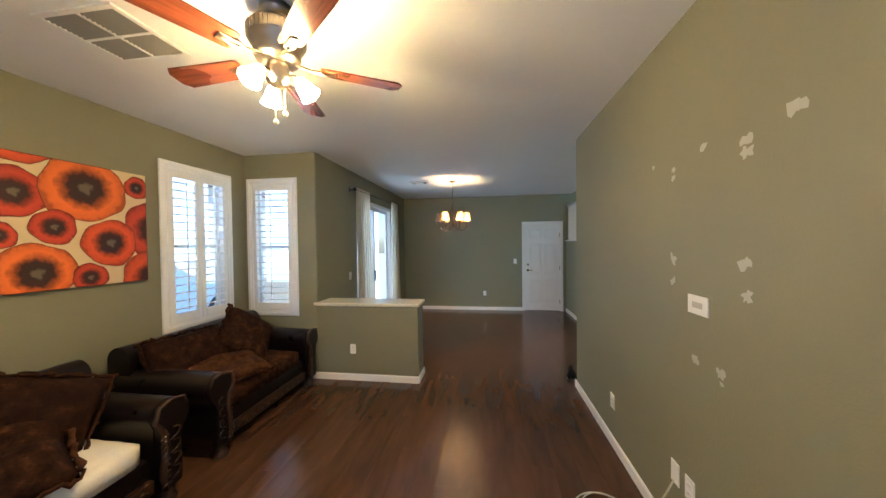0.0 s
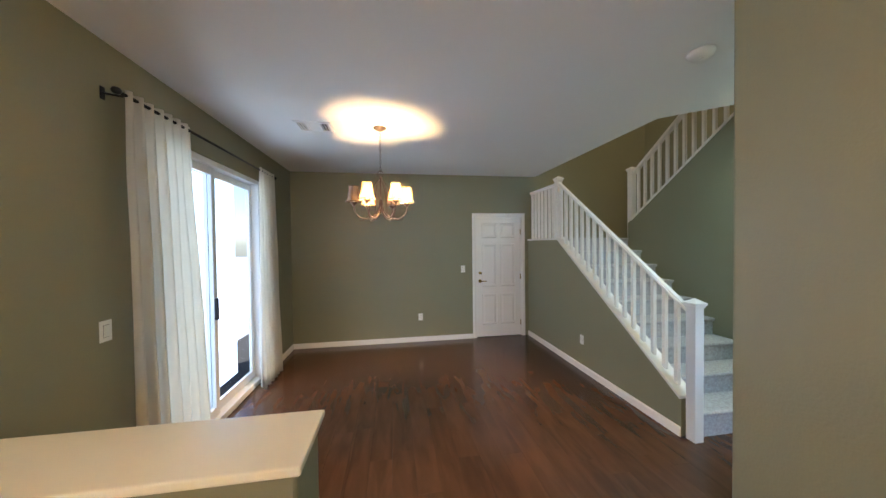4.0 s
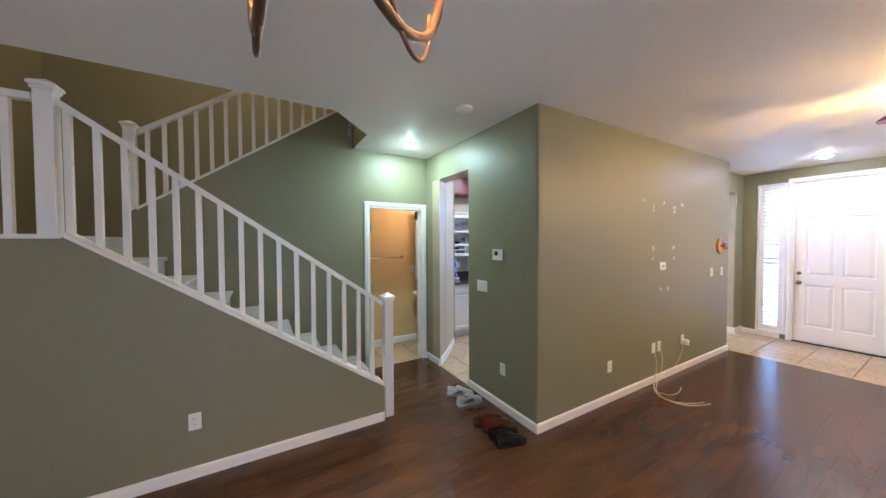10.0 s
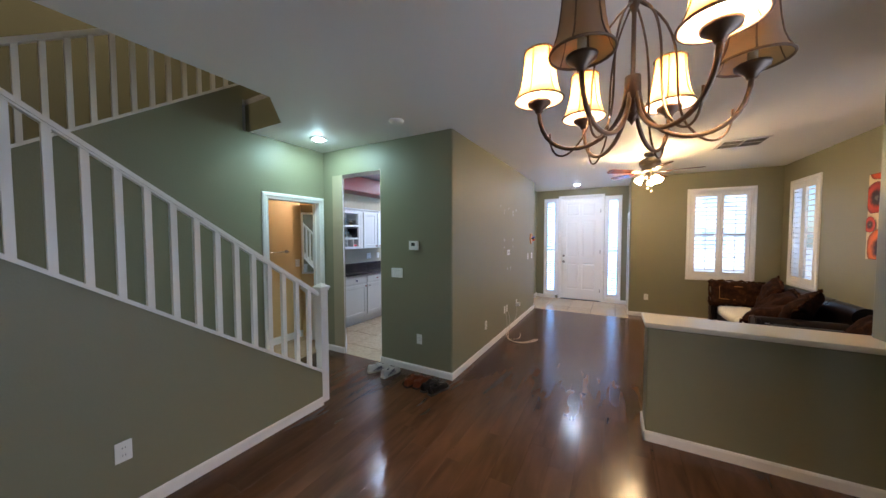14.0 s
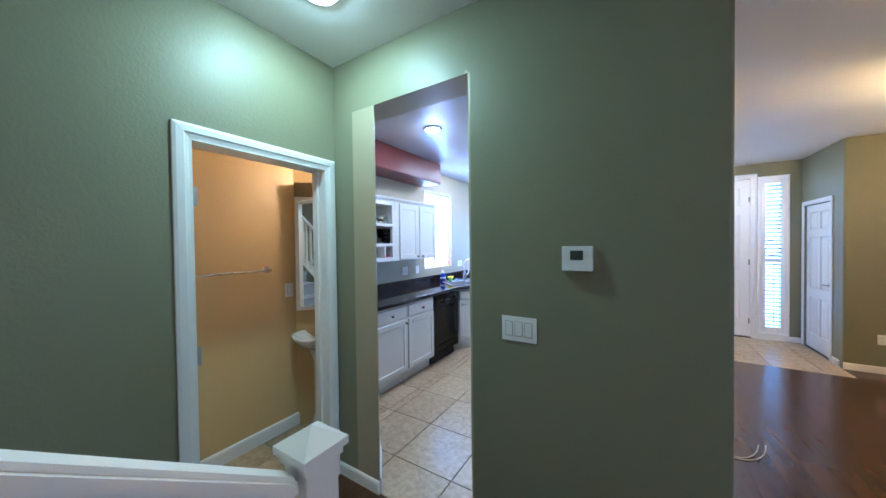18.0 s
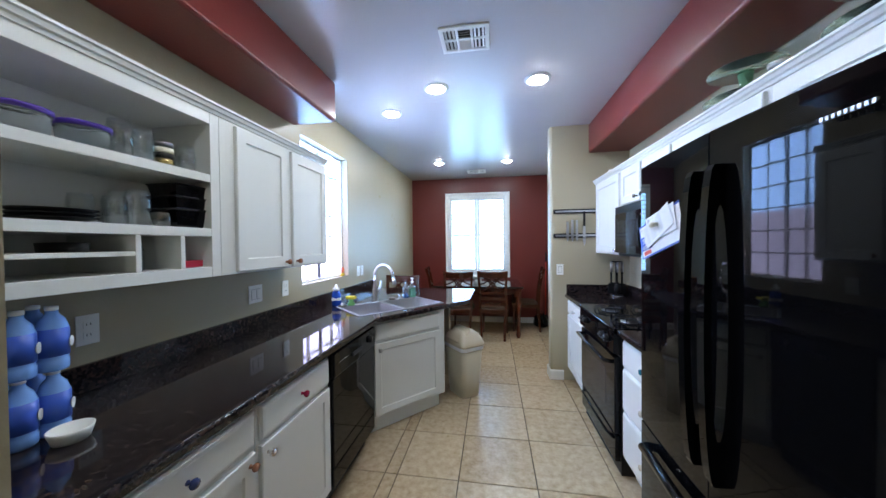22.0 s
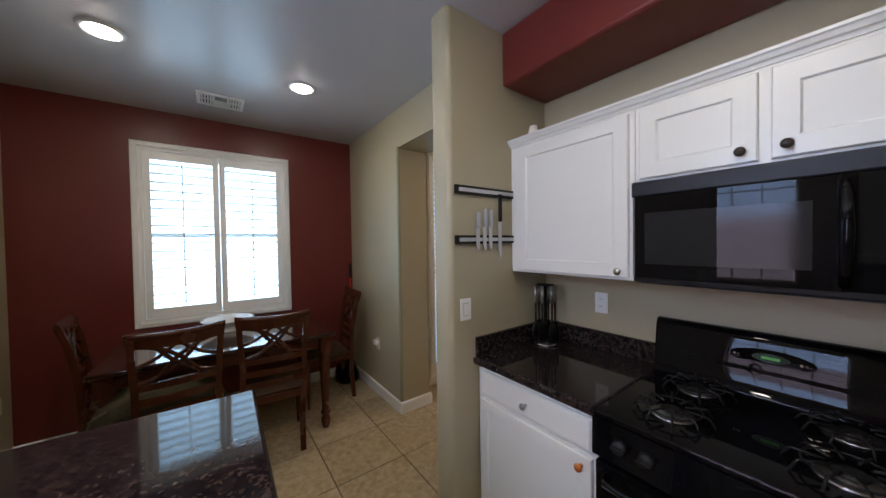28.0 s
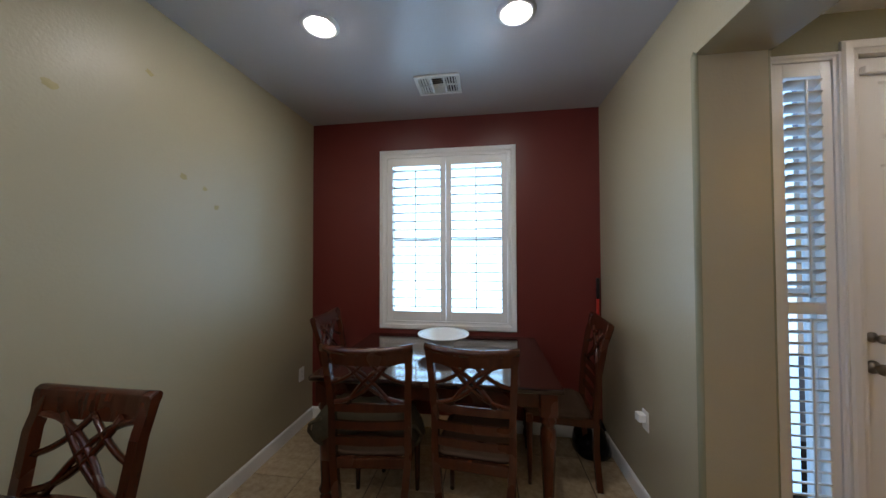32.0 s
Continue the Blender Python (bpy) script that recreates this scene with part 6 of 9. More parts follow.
shoe("dress_shoe", "black leather shoe by the wall corner", (1.315, 4.365, 0), -104, BLACKL, BLACKM, group="shoes by the wall")


def sandal(at, rz):
    s = thing("sandal", "dark grey strapped sandal at the stair foot", "sandal", (at[0], at[1], FLOOR), rz, "sandals at the stair foot")
    bm = bmesh.new()
    prism(bm, [(u * 0.27, w) for u, w in ((-0.02, -0.024), (0.1, -0.036), (0.45, -0.036), (0.75, -0.046), (0.95, -0.036), (1.0, -0.014), (1.0, 0.014), (0.95, 0.036), (0.75, 0.046), (0.45, 0.036), (0.1, 0.036), (-0.02, 0.024))], "z", 0, 0.022)
    part("sole", bm, BLACKM, s)
    for x, h in ((0.055, 0.06), (0.15, 0.065), (0.20, 0.05)):
        bm = bmesh.new()
        tube(bm, [(x, -0.042, 0.015), (x - 0.006, -0.034, h * 0.8), (x - 0.01, 0, h), (x - 0.006, 0.034, h * 0.8), (x, 0.042, 0.015)], 0.009, 6)
        part("strap", bm, BLACKM, s)


sandal((2.90, 4.72, 0), 112)
sandal((3.02, 4.76, 0), 104)


# ---------------------------------------------------------------- kitchen cabinets
def front(parent, name, x0, x1, z0, z1, y=0.0, t=0.019, rail=0.055, mat=CABW):
    """A door or drawer front with a sunk flat panel, facing local -y at y - t."""
    bm = bmesh.new()
    w = min(rail, (x1 - x0) * 0.25, (z1 - z0) * 0.3)
    rings = []
    for d, dep in ((0.0, y), (0.0, y - t + 0.004), (0.004, y - t), (w, y - t), (w + 0.006, y - t + 0.007), (w + 0.012, y - t + 0.007)):
        rings.append([bm.verts.new((x, dep, z)) for x, z in ((x0 + d, z0 + d), (x1 - d, z0 + d), (x1 - d, z1 - d), (x0 + d, z1 - d))])
    for a, b in zip(rings, rings[1:]):
        for k in range(4):
            bm.faces.new((a[k], a[(k + 1) % 4], b[(k + 1) % 4], b[k]))
    bm.faces.new(rings[-1])
    bm.faces.new(rings[0][::-1])
    return part(name, bm, mat, parent)


def slab_front(parent, name, x0, x1, z0, z1, y=0.0, t=0.019):
    bm = bmesh.new()
    rings = []
    for d, dep in ((0.0, y), (0.0, y - t + 0.010), (0.008, y - t + 0.002), (0.020, y - t)):
        rings.append([bm.verts.new((x, dep, z)) for x, z in ((x0 + d, z0 + d), (x1 - d, z0 + d), (x1 - d, z1 - d), (x0 + d, z1 - d))])
    for a, b in zip(rings, rings[1:]):
        for k in range(4):
            bm.faces.new((a[k], a[(k + 1) % 4], b[(k + 1) % 4], b[k]))
    bm.faces.new(rings[-1])
    bm.faces.new(rings[0][::-1])
    return part(name, bm, CABW, parent)


def cab_knob(parent, x, z, mat, y=-0.019, r=0.016):
    bm = bmesh.new()
    lathe(bm, [(0, 0), (0.008, 0), (0.008, 0.002), (0.0055, 0.004), (0.0055, 0.013), (r * 0.8, 0.017), (r, 0.024), (r * 0.85, 0.031), (0, 0.034)], seg=16)
    bmesh.ops.rotate(bm, verts=bm.verts, cent=(0, 0, 0), matrix=Matrix.Rotation(radians(90), 3, "X"))
    bmesh.ops.translate(bm, verts=bm.verts, vec=(x, y, z))
    return part("cabinet_knob", bm, mat, parent)


KN = {n: material("knob_" + n, c, 0.18, coat=0.4) for n, c in (("blue", (0.03, 0.05, 0.16)), ("red", (0.35, 0.01, 0.05)), ("teal", (0.02, 0.16, 0.22)),
                                                              ("cream", (0.60, 0.55, 0.42)), ("orange", (0.45, 0.10, 0.02)), ("dark", (0.04, 0.03, 0.03)), ("copper", (0.35, 0.14, 0.08)))}


def base_cabinet(name, label, at, rz, w, fronts, d=0.60, top=0.874):
    c = thing(name, label, "cabinet", at, rz)
    boxpart("body", c, CABW, (0.001, w - 0.001, 0.0, d, 0.10, top), 0.002)
    boxpart("toe_kick", c, CABW, (0.001, w - 0.001, 0.07, d, FLOOR, 0.0995), 0.001)
    for kind, x0, x1, z0, z1, kx, kz, km in fronts:
        f = slab_front(c, "drawer_front", x0, x1, z0, z1) if kind == "drawer" else front(c, "cabinet_door", x0, x1, z0, z1)
        if km:
            cab_knob(f, kx, kz, km)
    return c


FX_L, FX_R = 3.765, 2.045
base_cabinet("base_cabinet", "white base cabinet with a drawer over a door", (FX_L, 3.328, 0), -90, 0.70,
             [("drawer", 0.10, 0.685, 0.715, 0.85, 0.42, 0.78, KN["blue"]), ("door", 0.10, 0.685, 0.125, 0.695, 0.655, 0.66, KN["copper"])])
base_cabinet("base_cabinet", "white base cabinet with a drawer over a door", (FX_L, 2.627, 0), -90, 0.535,
             [("drawer", 0.015, 0.52, 0.715, 0.85, 0.27, 0.78, KN["red"]), ("door", 0.015, 0.52, 0.125, 0.695, 0.045, 0.655, CHROME)])
# dishwasher
dw = thing("dishwasher", "glossy black built-in dishwasher", "dishwasher", (FX_L, 2.085, 0), -90)
boxpart("body", dw, BLACKM, (0.004, 0.606, 0.0, 0.58, 0.10, 0.868), 0.002)
boxpart("door", dw, BLACKG, (0.004, 0.606, -0.024, -0.001, 0.225, 0.72), 0.004)
boxpart("control_panel", dw, BLACKG, (0.004, 0.606, -0.034, -0.001, 0.727, 0.866), 0.006)
boxpart("kick_panel", dw, BLACKG, (0.004, 0.606, -0.020, -0.001, 0.105, 0.218), 0.003)
bm = bmesh.new()
lathe(bm, [(0, 0), (0.026, 0), (0.024, 0.018), (0, 0.02)], seg=18)
bmesh.ops.rotate(bm, verts=bm.verts, cent=(0, 0, 0), matrix=Matrix.Rotation(radians(90), 3, "X"))
bmesh.ops.translate(bm, verts=bm.verts, vec=(0.50, -0.034, 0.80))
part("dial", bm, BLACKM, dw)
boxpart("latch", dw, BLACKM, (0.22, 0.36, -0.044, -0.033, 0.775, 0.80), 0.004)
for q in range(4):
    boxpart("mark", dw, PLASTIC, (0.06 + q * 0.03, 0.075 + q * 0.03, -0.0346, -0.0338, 0.80, 0.803), 0)
boxpart("toe_kick", dw, BLACKM, (0.004, 0.606, 0.06, 0.58, FLOOR, 0.099), 0.001)

# angled sink cabinet
A_, B_ = Vector((3.845, 1.445)), Vector((3.312, 0.852))
ang = math.degrees(math.atan2(B_.y - A_.y, B_.x - A_.x))
LW = (B_ - A_).length
sk = thing("sink_cabinet", "white angled sink cabinet with one door", "cabinet", (A_.x, A_.y, 0), ang)
bm = bmesh.new()
prism(bm, [(0.0, 0.0), (LW, 0.0), (LW + 0.02, 0.02), (LW + 0.02, 0.30), (0.02, 0.42), (-0.03, 0.02)], "z", 0.10, 0.74)
prism(bm, [(0.0, 0.0), (LW, 0.0), (LW, 0.02), (0.0, 0.02)], "z", 0.741, 0.872)
prism(bm, [(LW, 0.0), (LW + 0.02, 0.02), (LW + 0.02, 0.30), (LW, 0.28)], "z", 0.741, 0.872)
part("body", bm, CABW, sk)
bm = bmesh.new()
prism(bm, [(0.03, 0.06), (LW - 0.02, 0.06), (LW - 0.02, 0.30), (0.06, 0.40)], "z", FLOOR, 0.0995)
part("toe_kick", bm, CABW, sk)
slab_front(sk, "false_drawer", 0.09, LW - 0.06, 0.715, 0.85)
f_ = front(sk, "cabinet_door", 0.09, LW - 0.06, 0.125, 0.695)
cab_knob(f_, 0.13, 0.645, STEEL, r=0.018)
# knee wall below the bar
bm = bmesh.new()
box(bm, 3.36, 4.428, 0.05, 0.17, FLOOR, 0.872, 0.006)
setting("wall_bar", bm, TAN, "tan knee wall under the breakfast bar", "wall")
bm = bmesh.new()
box(bm, 3.36, 4.428, 0.037, 0.05, FLOOR, 0.055, 0.002)
setting("baseboard_bar", bm, WHITE, "white painted baseboard", "baseboard")


# ---------------------------------------------------------------- counters
def slab(name, label, poly, z0, z1, holes=None, r=0.018, parent=None):
    bm = bmesh.new()
    prism(bm, poly, "z", z0, z1)
    es = [e for e in bm.edges if abs(e.verts[0].co.z - e.verts[1].co.z) < 1e-6]
    bmesh.ops.bevel(bm, geom=es, offset=r, segments=4, profile=0.5, affect="EDGES")
    return bm


SC, SA = Vector((3.79, 0.934)), radians(ang)  # sink centre and direction
ux, uy = Vector((math.cos(SA), math.sin(SA))), Vector((-math.sin(SA), math.cos(SA)))


def sk_pt(a, b):
    p = SC + a * ux + b * uy
    return (p.x, p.y)


SW, SD = 0.425, 0.250  # half width and half depth of the sink
ct = thing("countertop", "polished dark brown granite countertop with a breakfast bar", "countertop")
bm = bmesh.new()
outer = [(4.428, 3.326), (3.725, 3.326), (3.725, 1.435), (3.09, 0.60), (3.075, -0.19), (4.428, -0.21)]
hole = [sk_pt(-SW + 0.02, -SD + 0.02), sk_pt(SW - 0.02, -SD + 0.02), sk_pt(SW - 0.02, SD - 0.02), sk_pt(-SW + 0.02, SD - 0.02)]
for z in (0.875, 0.915):
    ov = [bm.verts.new((*p, z)) for p in outer]
    hv = [bm.verts.new((*p, z)) for p in hole]
    # outer: 0 back corner, 1 end front, 2 bend, 3 bar bend, 4 tip, 5 bar back; hole: 0..3 round the sink
    for q in ((ov[0], ov[1], ov[2], hv[0]), (ov[2], ov[3], hv[1], hv[0]), (ov[3], ov[4], ov[5], hv[2], hv[1]), (ov[5], ov[0], hv[0], hv[3], hv[2])):
        bm.faces.new(q)
    if z < 0.9:
        lo, lh = ov, hv
for k in range(6):
    bm.faces.new((lo[k], lo[(k + 1) % 6], ov[(k + 1) % 6], ov[k]))
for k in range(4):
    bm.faces.new((lh[k], lh[(k + 1) % 4], hv[(k + 1) % 4], hv[k]))
es = [e for e in bm.edges if len(e.link_faces) == 2 and e.verts[0] in ov and e.verts[1] in ov and any(abs(f.normal.z) < 0.5 or f.calc_center_median().z < 0.914 for f in e.link_faces)]
es += [e for e in bm.edges if e.verts[0] in lo and e.verts[1] in lo and any(f.calc_center_median().z > 0.876 for f in e.link_faces)]
bmesh.ops.bevel(bm, geom=list(set(es)), offset=0.013, segments=4, profile=0.5, affect="EDGES")
part("slab", bm, GRANITE, ct)
boxpart("backsplash", ct, GRANITE, (4.405, 4.428, -0.20, 3.326, 0.9155, 1.02), 0.004)

# sink
sn = thing("sink", "stainless steel double-bowl kitchen sink", "sink", (SC.x, SC.y, 0.9155), ang)
bm = bmesh.new()
t = 0.022
box(bm, -SW, SW, -SD, -SD + t, 0, 0.005, 0.002)
box(bm, -SW, SW, SD - 0.07, SD, 0, 0.005, 0.002)
box(bm, -SW, -SW + t, -SD + t, SD - 0.07, 0, 0.005, 0.002)
box(bm, SW - t, SW, -SD + t, SD - 0.07, 0, 0.005, 0.002)
box(bm, -0.02, 0.02, -SD + t, SD - 0.07, -0.01, 0.004, 0.002)
part("rim", bm, SINKM, sn)
for x0, x1 in ((-SW + t, -0.02), (0.02, SW - t)):
    bm = bmesh.new()
    y0, y1 = -SD + t, SD - 0.07
    rings = []
    for ins, z in ((0.0, 0.001), (0.004, -0.02), (0.014, -0.13), (0.03, -0.155), (0.10, -0.16)):
        r_ = 0.03
        pts = []
        for cx_, cy_, a0 in ((x1 - ins - r_, y1 - ins - r_, 0), (x0 + ins + r_, y1 - ins - r_, 90), (x0 + ins + r_, y0 + ins + r_, 180), (x1 - ins - r_, y0 + ins + r_, 270)):
            pts += [(cx_ + r_ * math.cos(radians(a0 + k * 30)), cy_ + r_ * math.sin(radians(a0 + k * 30))) for k in range(4)]
        rings.append([bm.verts.new((*p, z)) for p in pts])
    for a, b in zip(rings, rings[1:]):
        for k in range(16):
            f = bm.faces.new((a[k], a[(k + 1) % 16], b[(k + 1) % 16], b[k]))
            f.smooth = True
    bm.faces.new(rings[-1])
    bw_ = part("bowl", bm, SINKM, sn)
    bm = bmesh.new()
    lathe(bm, [(0, 0.002), (0.035, 0.002), (0.042, 0.004), (0.042, 0.0)], ((x0 + x1) / 2, (y0 + y1) / 2, -0.16), 20)
    part("drain", bm, CHROME, bw_)
# faucet
fc = thing("faucet", "brushed nickel gooseneck faucet with a side lever", "faucet", (4.018, 0.742, 0.9155), ang + 18)
bm = bmesh.new()
lathe(bm, [(0, 0), (0.032, 0), (0.030, 0.012), (0.025, 0.03), (0.027, 0.10), (0.020, 0.13), (0.016, 0.17)], seg=18)
part("body", bm, STEEL, fc)
bm = bmesh.new()
tube(bm, [(0, 0, 0.16), (0, 0, 0.26)] + [(0.0, -0.118 + 0.118 * math.cos(radians(a)), 0.255 + 0.105 * math.sin(radians(a))) for a in range(0, 166, 15)] + [(0, -0.243, 0.235)], 0.0135, 12)
part("spout", bm, STEEL, fc)
bm = bmesh.new()
tube(bm, [(0, -0.241, 0.242), (0, -0.253, 0.21), (0, -0.262, 0.175)], [0.015, 0.018, 0.021], 12)
part("spray_head", bm, STEEL, fc)
bm = bmesh.new()
tube(bm, [(0.02, 0, 0.09), (0.05, 0, 0.10), (0.075, 0.0, 0.13), (0.085, 0.0, 0.19)], [0.020, 0.017, 0.010, 0.011], 10)
part("lever_handle", bm, STEEL, fc)
for nm, lab, a, h_, r_ in (("soap_dispenser", "short chrome air gap cap on the sink deck", 0.22, 0.045, 0.017), ("drain_button", "round black and chrome sink stopper", 0.14, 0.022, 0.034)):
    bm = bmesh.new()
    lathe(bm, [(0, 0), (r_, 0), (r_, h_ * 0.8), (r_ * 0.8, h_), (0, h_)], seg=16)
    solid(nm, bm, CHROME if nm != "drain_button" else NICKEL, lab, "sink fitting", (*sk_pt(a, SD - 0.03), 0.9205))
bm = bmesh.new()
lathe(bm, [(0, 0), (0.040, 0), (0.042, 0.008), (0.02, 0.014), (0.014, 0.030), (0, 0.032)], seg=18)
solid("sink_strainer", bm, NICKEL, "dark metal sink strainer on the sink deck", "strainer", (*sk_pt(-0.37, SD - 0.035), 0.9205))


def bottle(name, label, at, prof, mat, cap_prof, cap_mat, liquid=None, squash=0.65, rz=0):
    b = thing(name, label, "bottle", at, rz)
    bm = bmesh.new()
    lathe(bm, prof, seg=18, squash=squash)
    part("bottle_body", bm, mat, b)
    if liquid:
        lm, lh = liquid
        bm = bmesh.new()
        lathe(bm, [(0, 0.003)] + [(r * 0.9, max(z, 0.003)) for r, z in prof if 0.001 < r and z <= lh] + [(0, lh)], seg=18, squash=squash)
        part("liquid", bm, lm, b)
    bm = bmesh.new()
    lathe(bm, cap_prof, seg=14)
    part("pump_cap", bm, cap_mat, b)
    return b


CLEARP = material("clear_plastic", (0.85, 0.92, 0.95), 0.1, trans=0.9, ior=1.2)
BLUEL, GREENL, BLUEB = material("blue_soap", (0.02, 0.16, 0.55), 0.15, trans=0.4), material("green_soap", (0.10, 0.55, 0.28), 0.15, trans=0.4), material("blue_bottle", (0.01, 0.07, 0.45), 0.2)
bp = [(0, 0), (0.035, 0), (0.038, 0.01), (0.036, 0.09), (0.028, 0.12), (0.013, 0.135), (0.013, 0.145), (0, 0.145)]
cp = [(0, 0.145), (0.016, 0.145), (0.016, 0.165), (0.006, 0.17), (0.006, 0.19), (0.018, 0.192), (0.018, 0.20), (0, 0.202)]
bottle("soap_bottle", "clear bottle of blue dish soap", (*sk_pt(0.297, SD - 0.035), 0.9205), bp, CLEARP, [(0, 0.145), (0.012, 0.145), (0.010, 0.175), (0, 0.18)], CLEARP, (BLUEL, 0.06), rz=40)
bottle("soap_bottle", "clear pump bottle of green hand soap", (*sk_pt(0.372, SD - 0.04), 0.9205), bp, CLEARP, cp, PLASTIC, (GREENL, 0.10), rz=40)
bt = bottle("soap_bottle", "blue dish soap bottle with a white cap", (*sk_pt(-0.392, 0.315), 0.9155), [(0, 0), (0.036, 0), (0.040, 0.01), (0.038, 0.11), (0.022, 0.14), (0, 0.14)], BLUEB,
            [(0, 0.14), (0.028, 0.14), (0.030, 0.16), (0.014, 0.168), (0.014, 0.19), (0, 0.192)], PLASTIC, rz=20)
boxpart("label_band", bt, PLASTIC, (-0.0405, 0.0405, -0.0262, 0.0262, 0.045, 0.075), 0.01)
sp = thing("sponge_holder", "green scrub sponge standing in a yellow holder", "sponge", (*sk_pt(-0.292, SD - 0.036), 0.9205))
bm = bmesh.new()
lathe(bm, [(0, 0), (0.032, 0), (0.036, 0.02), (0.022, 0.03), (0.026, 0.055), (0, 0.058)], seg=16)
part("holder", bm, material("green_plastic", (0.10, 0.32, 0.05), 0.4), sp)
boxpart("sponge", sp, material("yellow_sponge", (0.75, 0.62, 0.05), 0.9, bump=0.6, bscale=200), (-0.045, 0.045, -0.025, 0.025, 0.056, 0.085), 0.01)
bm = bmesh.new()
lathe(bm, [(0, 0), (0.095, 0), (0.105, 0.018), (0.092, 0.050), (0.060, 0.078), (0.025, 0.090), (0, 0.092)], seg=28, squash=0.7)
for v in bm.verts:
    v.co *= 1 + 0.22 * noise.noise(v.co * 28)
    v.co.z = max(0.0, v.co.z)
solid("dish_cloth", bm, material("purple_cloth", (0.20, 0.07, 0.50), 0.9, var=0.2, vscale=20, bump=0.6, bscale=60), "crumpled purple dish cloth in the sink", "cloth", (*sk_pt(-0.265, 0.035), 0.7565), ang)

# flower toy on the sill
ft = thing("flower_toy", "small orange and yellow flower ornament on the sill", "ornament", (4.46, 0.55, 1.1405))
bm = bmesh.new()
lathe(bm, [(0, 0), (0.022, 0), (0.026, 0.02), (0.018, 0.03), (0, 0.03)], seg=14)
part("pot", bm, material("yellow_pot", (0.60, 0.45, 0.04), 0.4), ft)
for q in range(6):
    bm = bmesh.new()
    a = q * math.pi / 3
    lathe(bm, [(0, -0.012), (0.012, 0), (0, 0.012)], (0.0, 0.022 * math.cos(a), 0.065 + 0.022 * math.sin(a)), 10)
    part("petal", bm, material("toy_petal", (0.75, 0.15, 0.03), 0.4), ft)
bm = bmesh.new()
rod(bm, (0, 0, 0.028), (0, 0, 0.06), 0.003, 6)
part("stem", bm, KN["teal"], ft)


# ---------------------------------------------------------------- wall cabinets
def crown(parent, w, y0, z0, side_ends=(False, False)):
    bm = bmesh.new()
    prism(bm, [(y0, z0), (y0 - 0.006, z0), (y0 - 0.010, z0 + 0.012), (y0 - 0.018, z0 + 0.016), (y0 - 0.024, z0 + 0.030), (y0 - 0.030, z0 + 0.034), (y0 - 0.030, z0 + 0.044), (y0, z0 + 0.044)], "x", -0.001, w)
    return part("crown_moulding", bm, CABW, parent)


def wall_cabinet(label, at, rz, w, z0, z1, doors, d=0.325):
    c = thing("wall_cabinet", label, "cabinet", at, rz)
    boxpart("body", c, CABW, (0.0005, w - 0.0005, 0.0, d, z0, z1), 0.002)
    for x0, x1, a, b, kx, kz, km in doors:
        f = front(c, "cabinet_door", x0, x1, a, b, rail=0.06)
        if km:
            cab_knob(f, kx, kz, km)
    crown(c, w, 0.0, z1)
    return c


UX = 4.098
# open shelf unit
WO = 0.905
os_ = thing("open_shelf_cabinet", "white open wall shelf with glassware and bowls", "shelf", (UX, 3.327, 0), -90)
z0, z1 = 1.335, 2.065
SX0, SX1 = 0.03, WO - 0.022
boxpart("back_panel", os_, CABW, (0.0, WO, 0.31, 0.325, z0, z1), 0.001)
boxpart("side", os_, CABW, (0.0, 0.03, 0.0, 0.309, z0, z1), 0.002)
boxpart("side", os_, CABW, (WO - 0.045, WO, 0.0, 0.309, z0, z1), 0.002)
for a, b in ((z0, z0 + 0.045), (1.515, 1.55), (1.755, 1.79), (z1 - 0.05, z1)):
    boxpart("shelf", os_, CABW, (0.031, WO - 0.046, 0.0, 0.309, a, b), 0.002)
for x in (0.56, 0.72):
    boxpart("divider", os_, CABW, (x, x + 0.018, 0.001, 0.309, z0 + 0.0455, 1.5145), 0.002)
boxpart("divider_shelf", os_, CABW, (0.031, 0.5595, 0.001, 0.309, 1.440, 1.456), 0.002)
crown(os_, WO, 0.0, z1)
wall_cabinet("white wall cabinet with one flat-panel door", (UX, 2.421, 0), -90, 0.483, 1.335, 2.065, [(0.08, 0.463, 1.345, 2.05, 0.43, 1.375, KN["copper"])])
wall_cabinet("white wall cabinet with one flat-panel door beside the window", (UX, 1.937, 0), -90, 0.425, 1.335, 2.065, [(0.018, 0.41, 1.345, 2.05, 0.05, 1.375, KN["copper"])])


def jar(at, r, h, label="clear glass drinking jar on the shelf", lid=None, name="glass_jar", cat="glass"):
    j = thing(name, label, cat, at)
    bm = bmesh.new()
    lathe(bm, [(0, 0), (r, 0), (r, h * 0.8), (r * 0.85, h), (r * 0.80, h), (r * 0.93, h * 0.79), (r * 0.93, 0.006), (0, 0.006)], seg=14)
    part("glass", bm, GLASS, j)
    if lid:
        bm = bmesh.new()
        lathe(bm, [(0, h), (r * 0.95, h), (r * 0.95, h + 0.014), (0, h + 0.014)], seg=14)
        part("lid", bm, lid, j)
    return j


def shelf_at(lx, ly, z):
    return (UX + ly, 3.327 - lx, z)


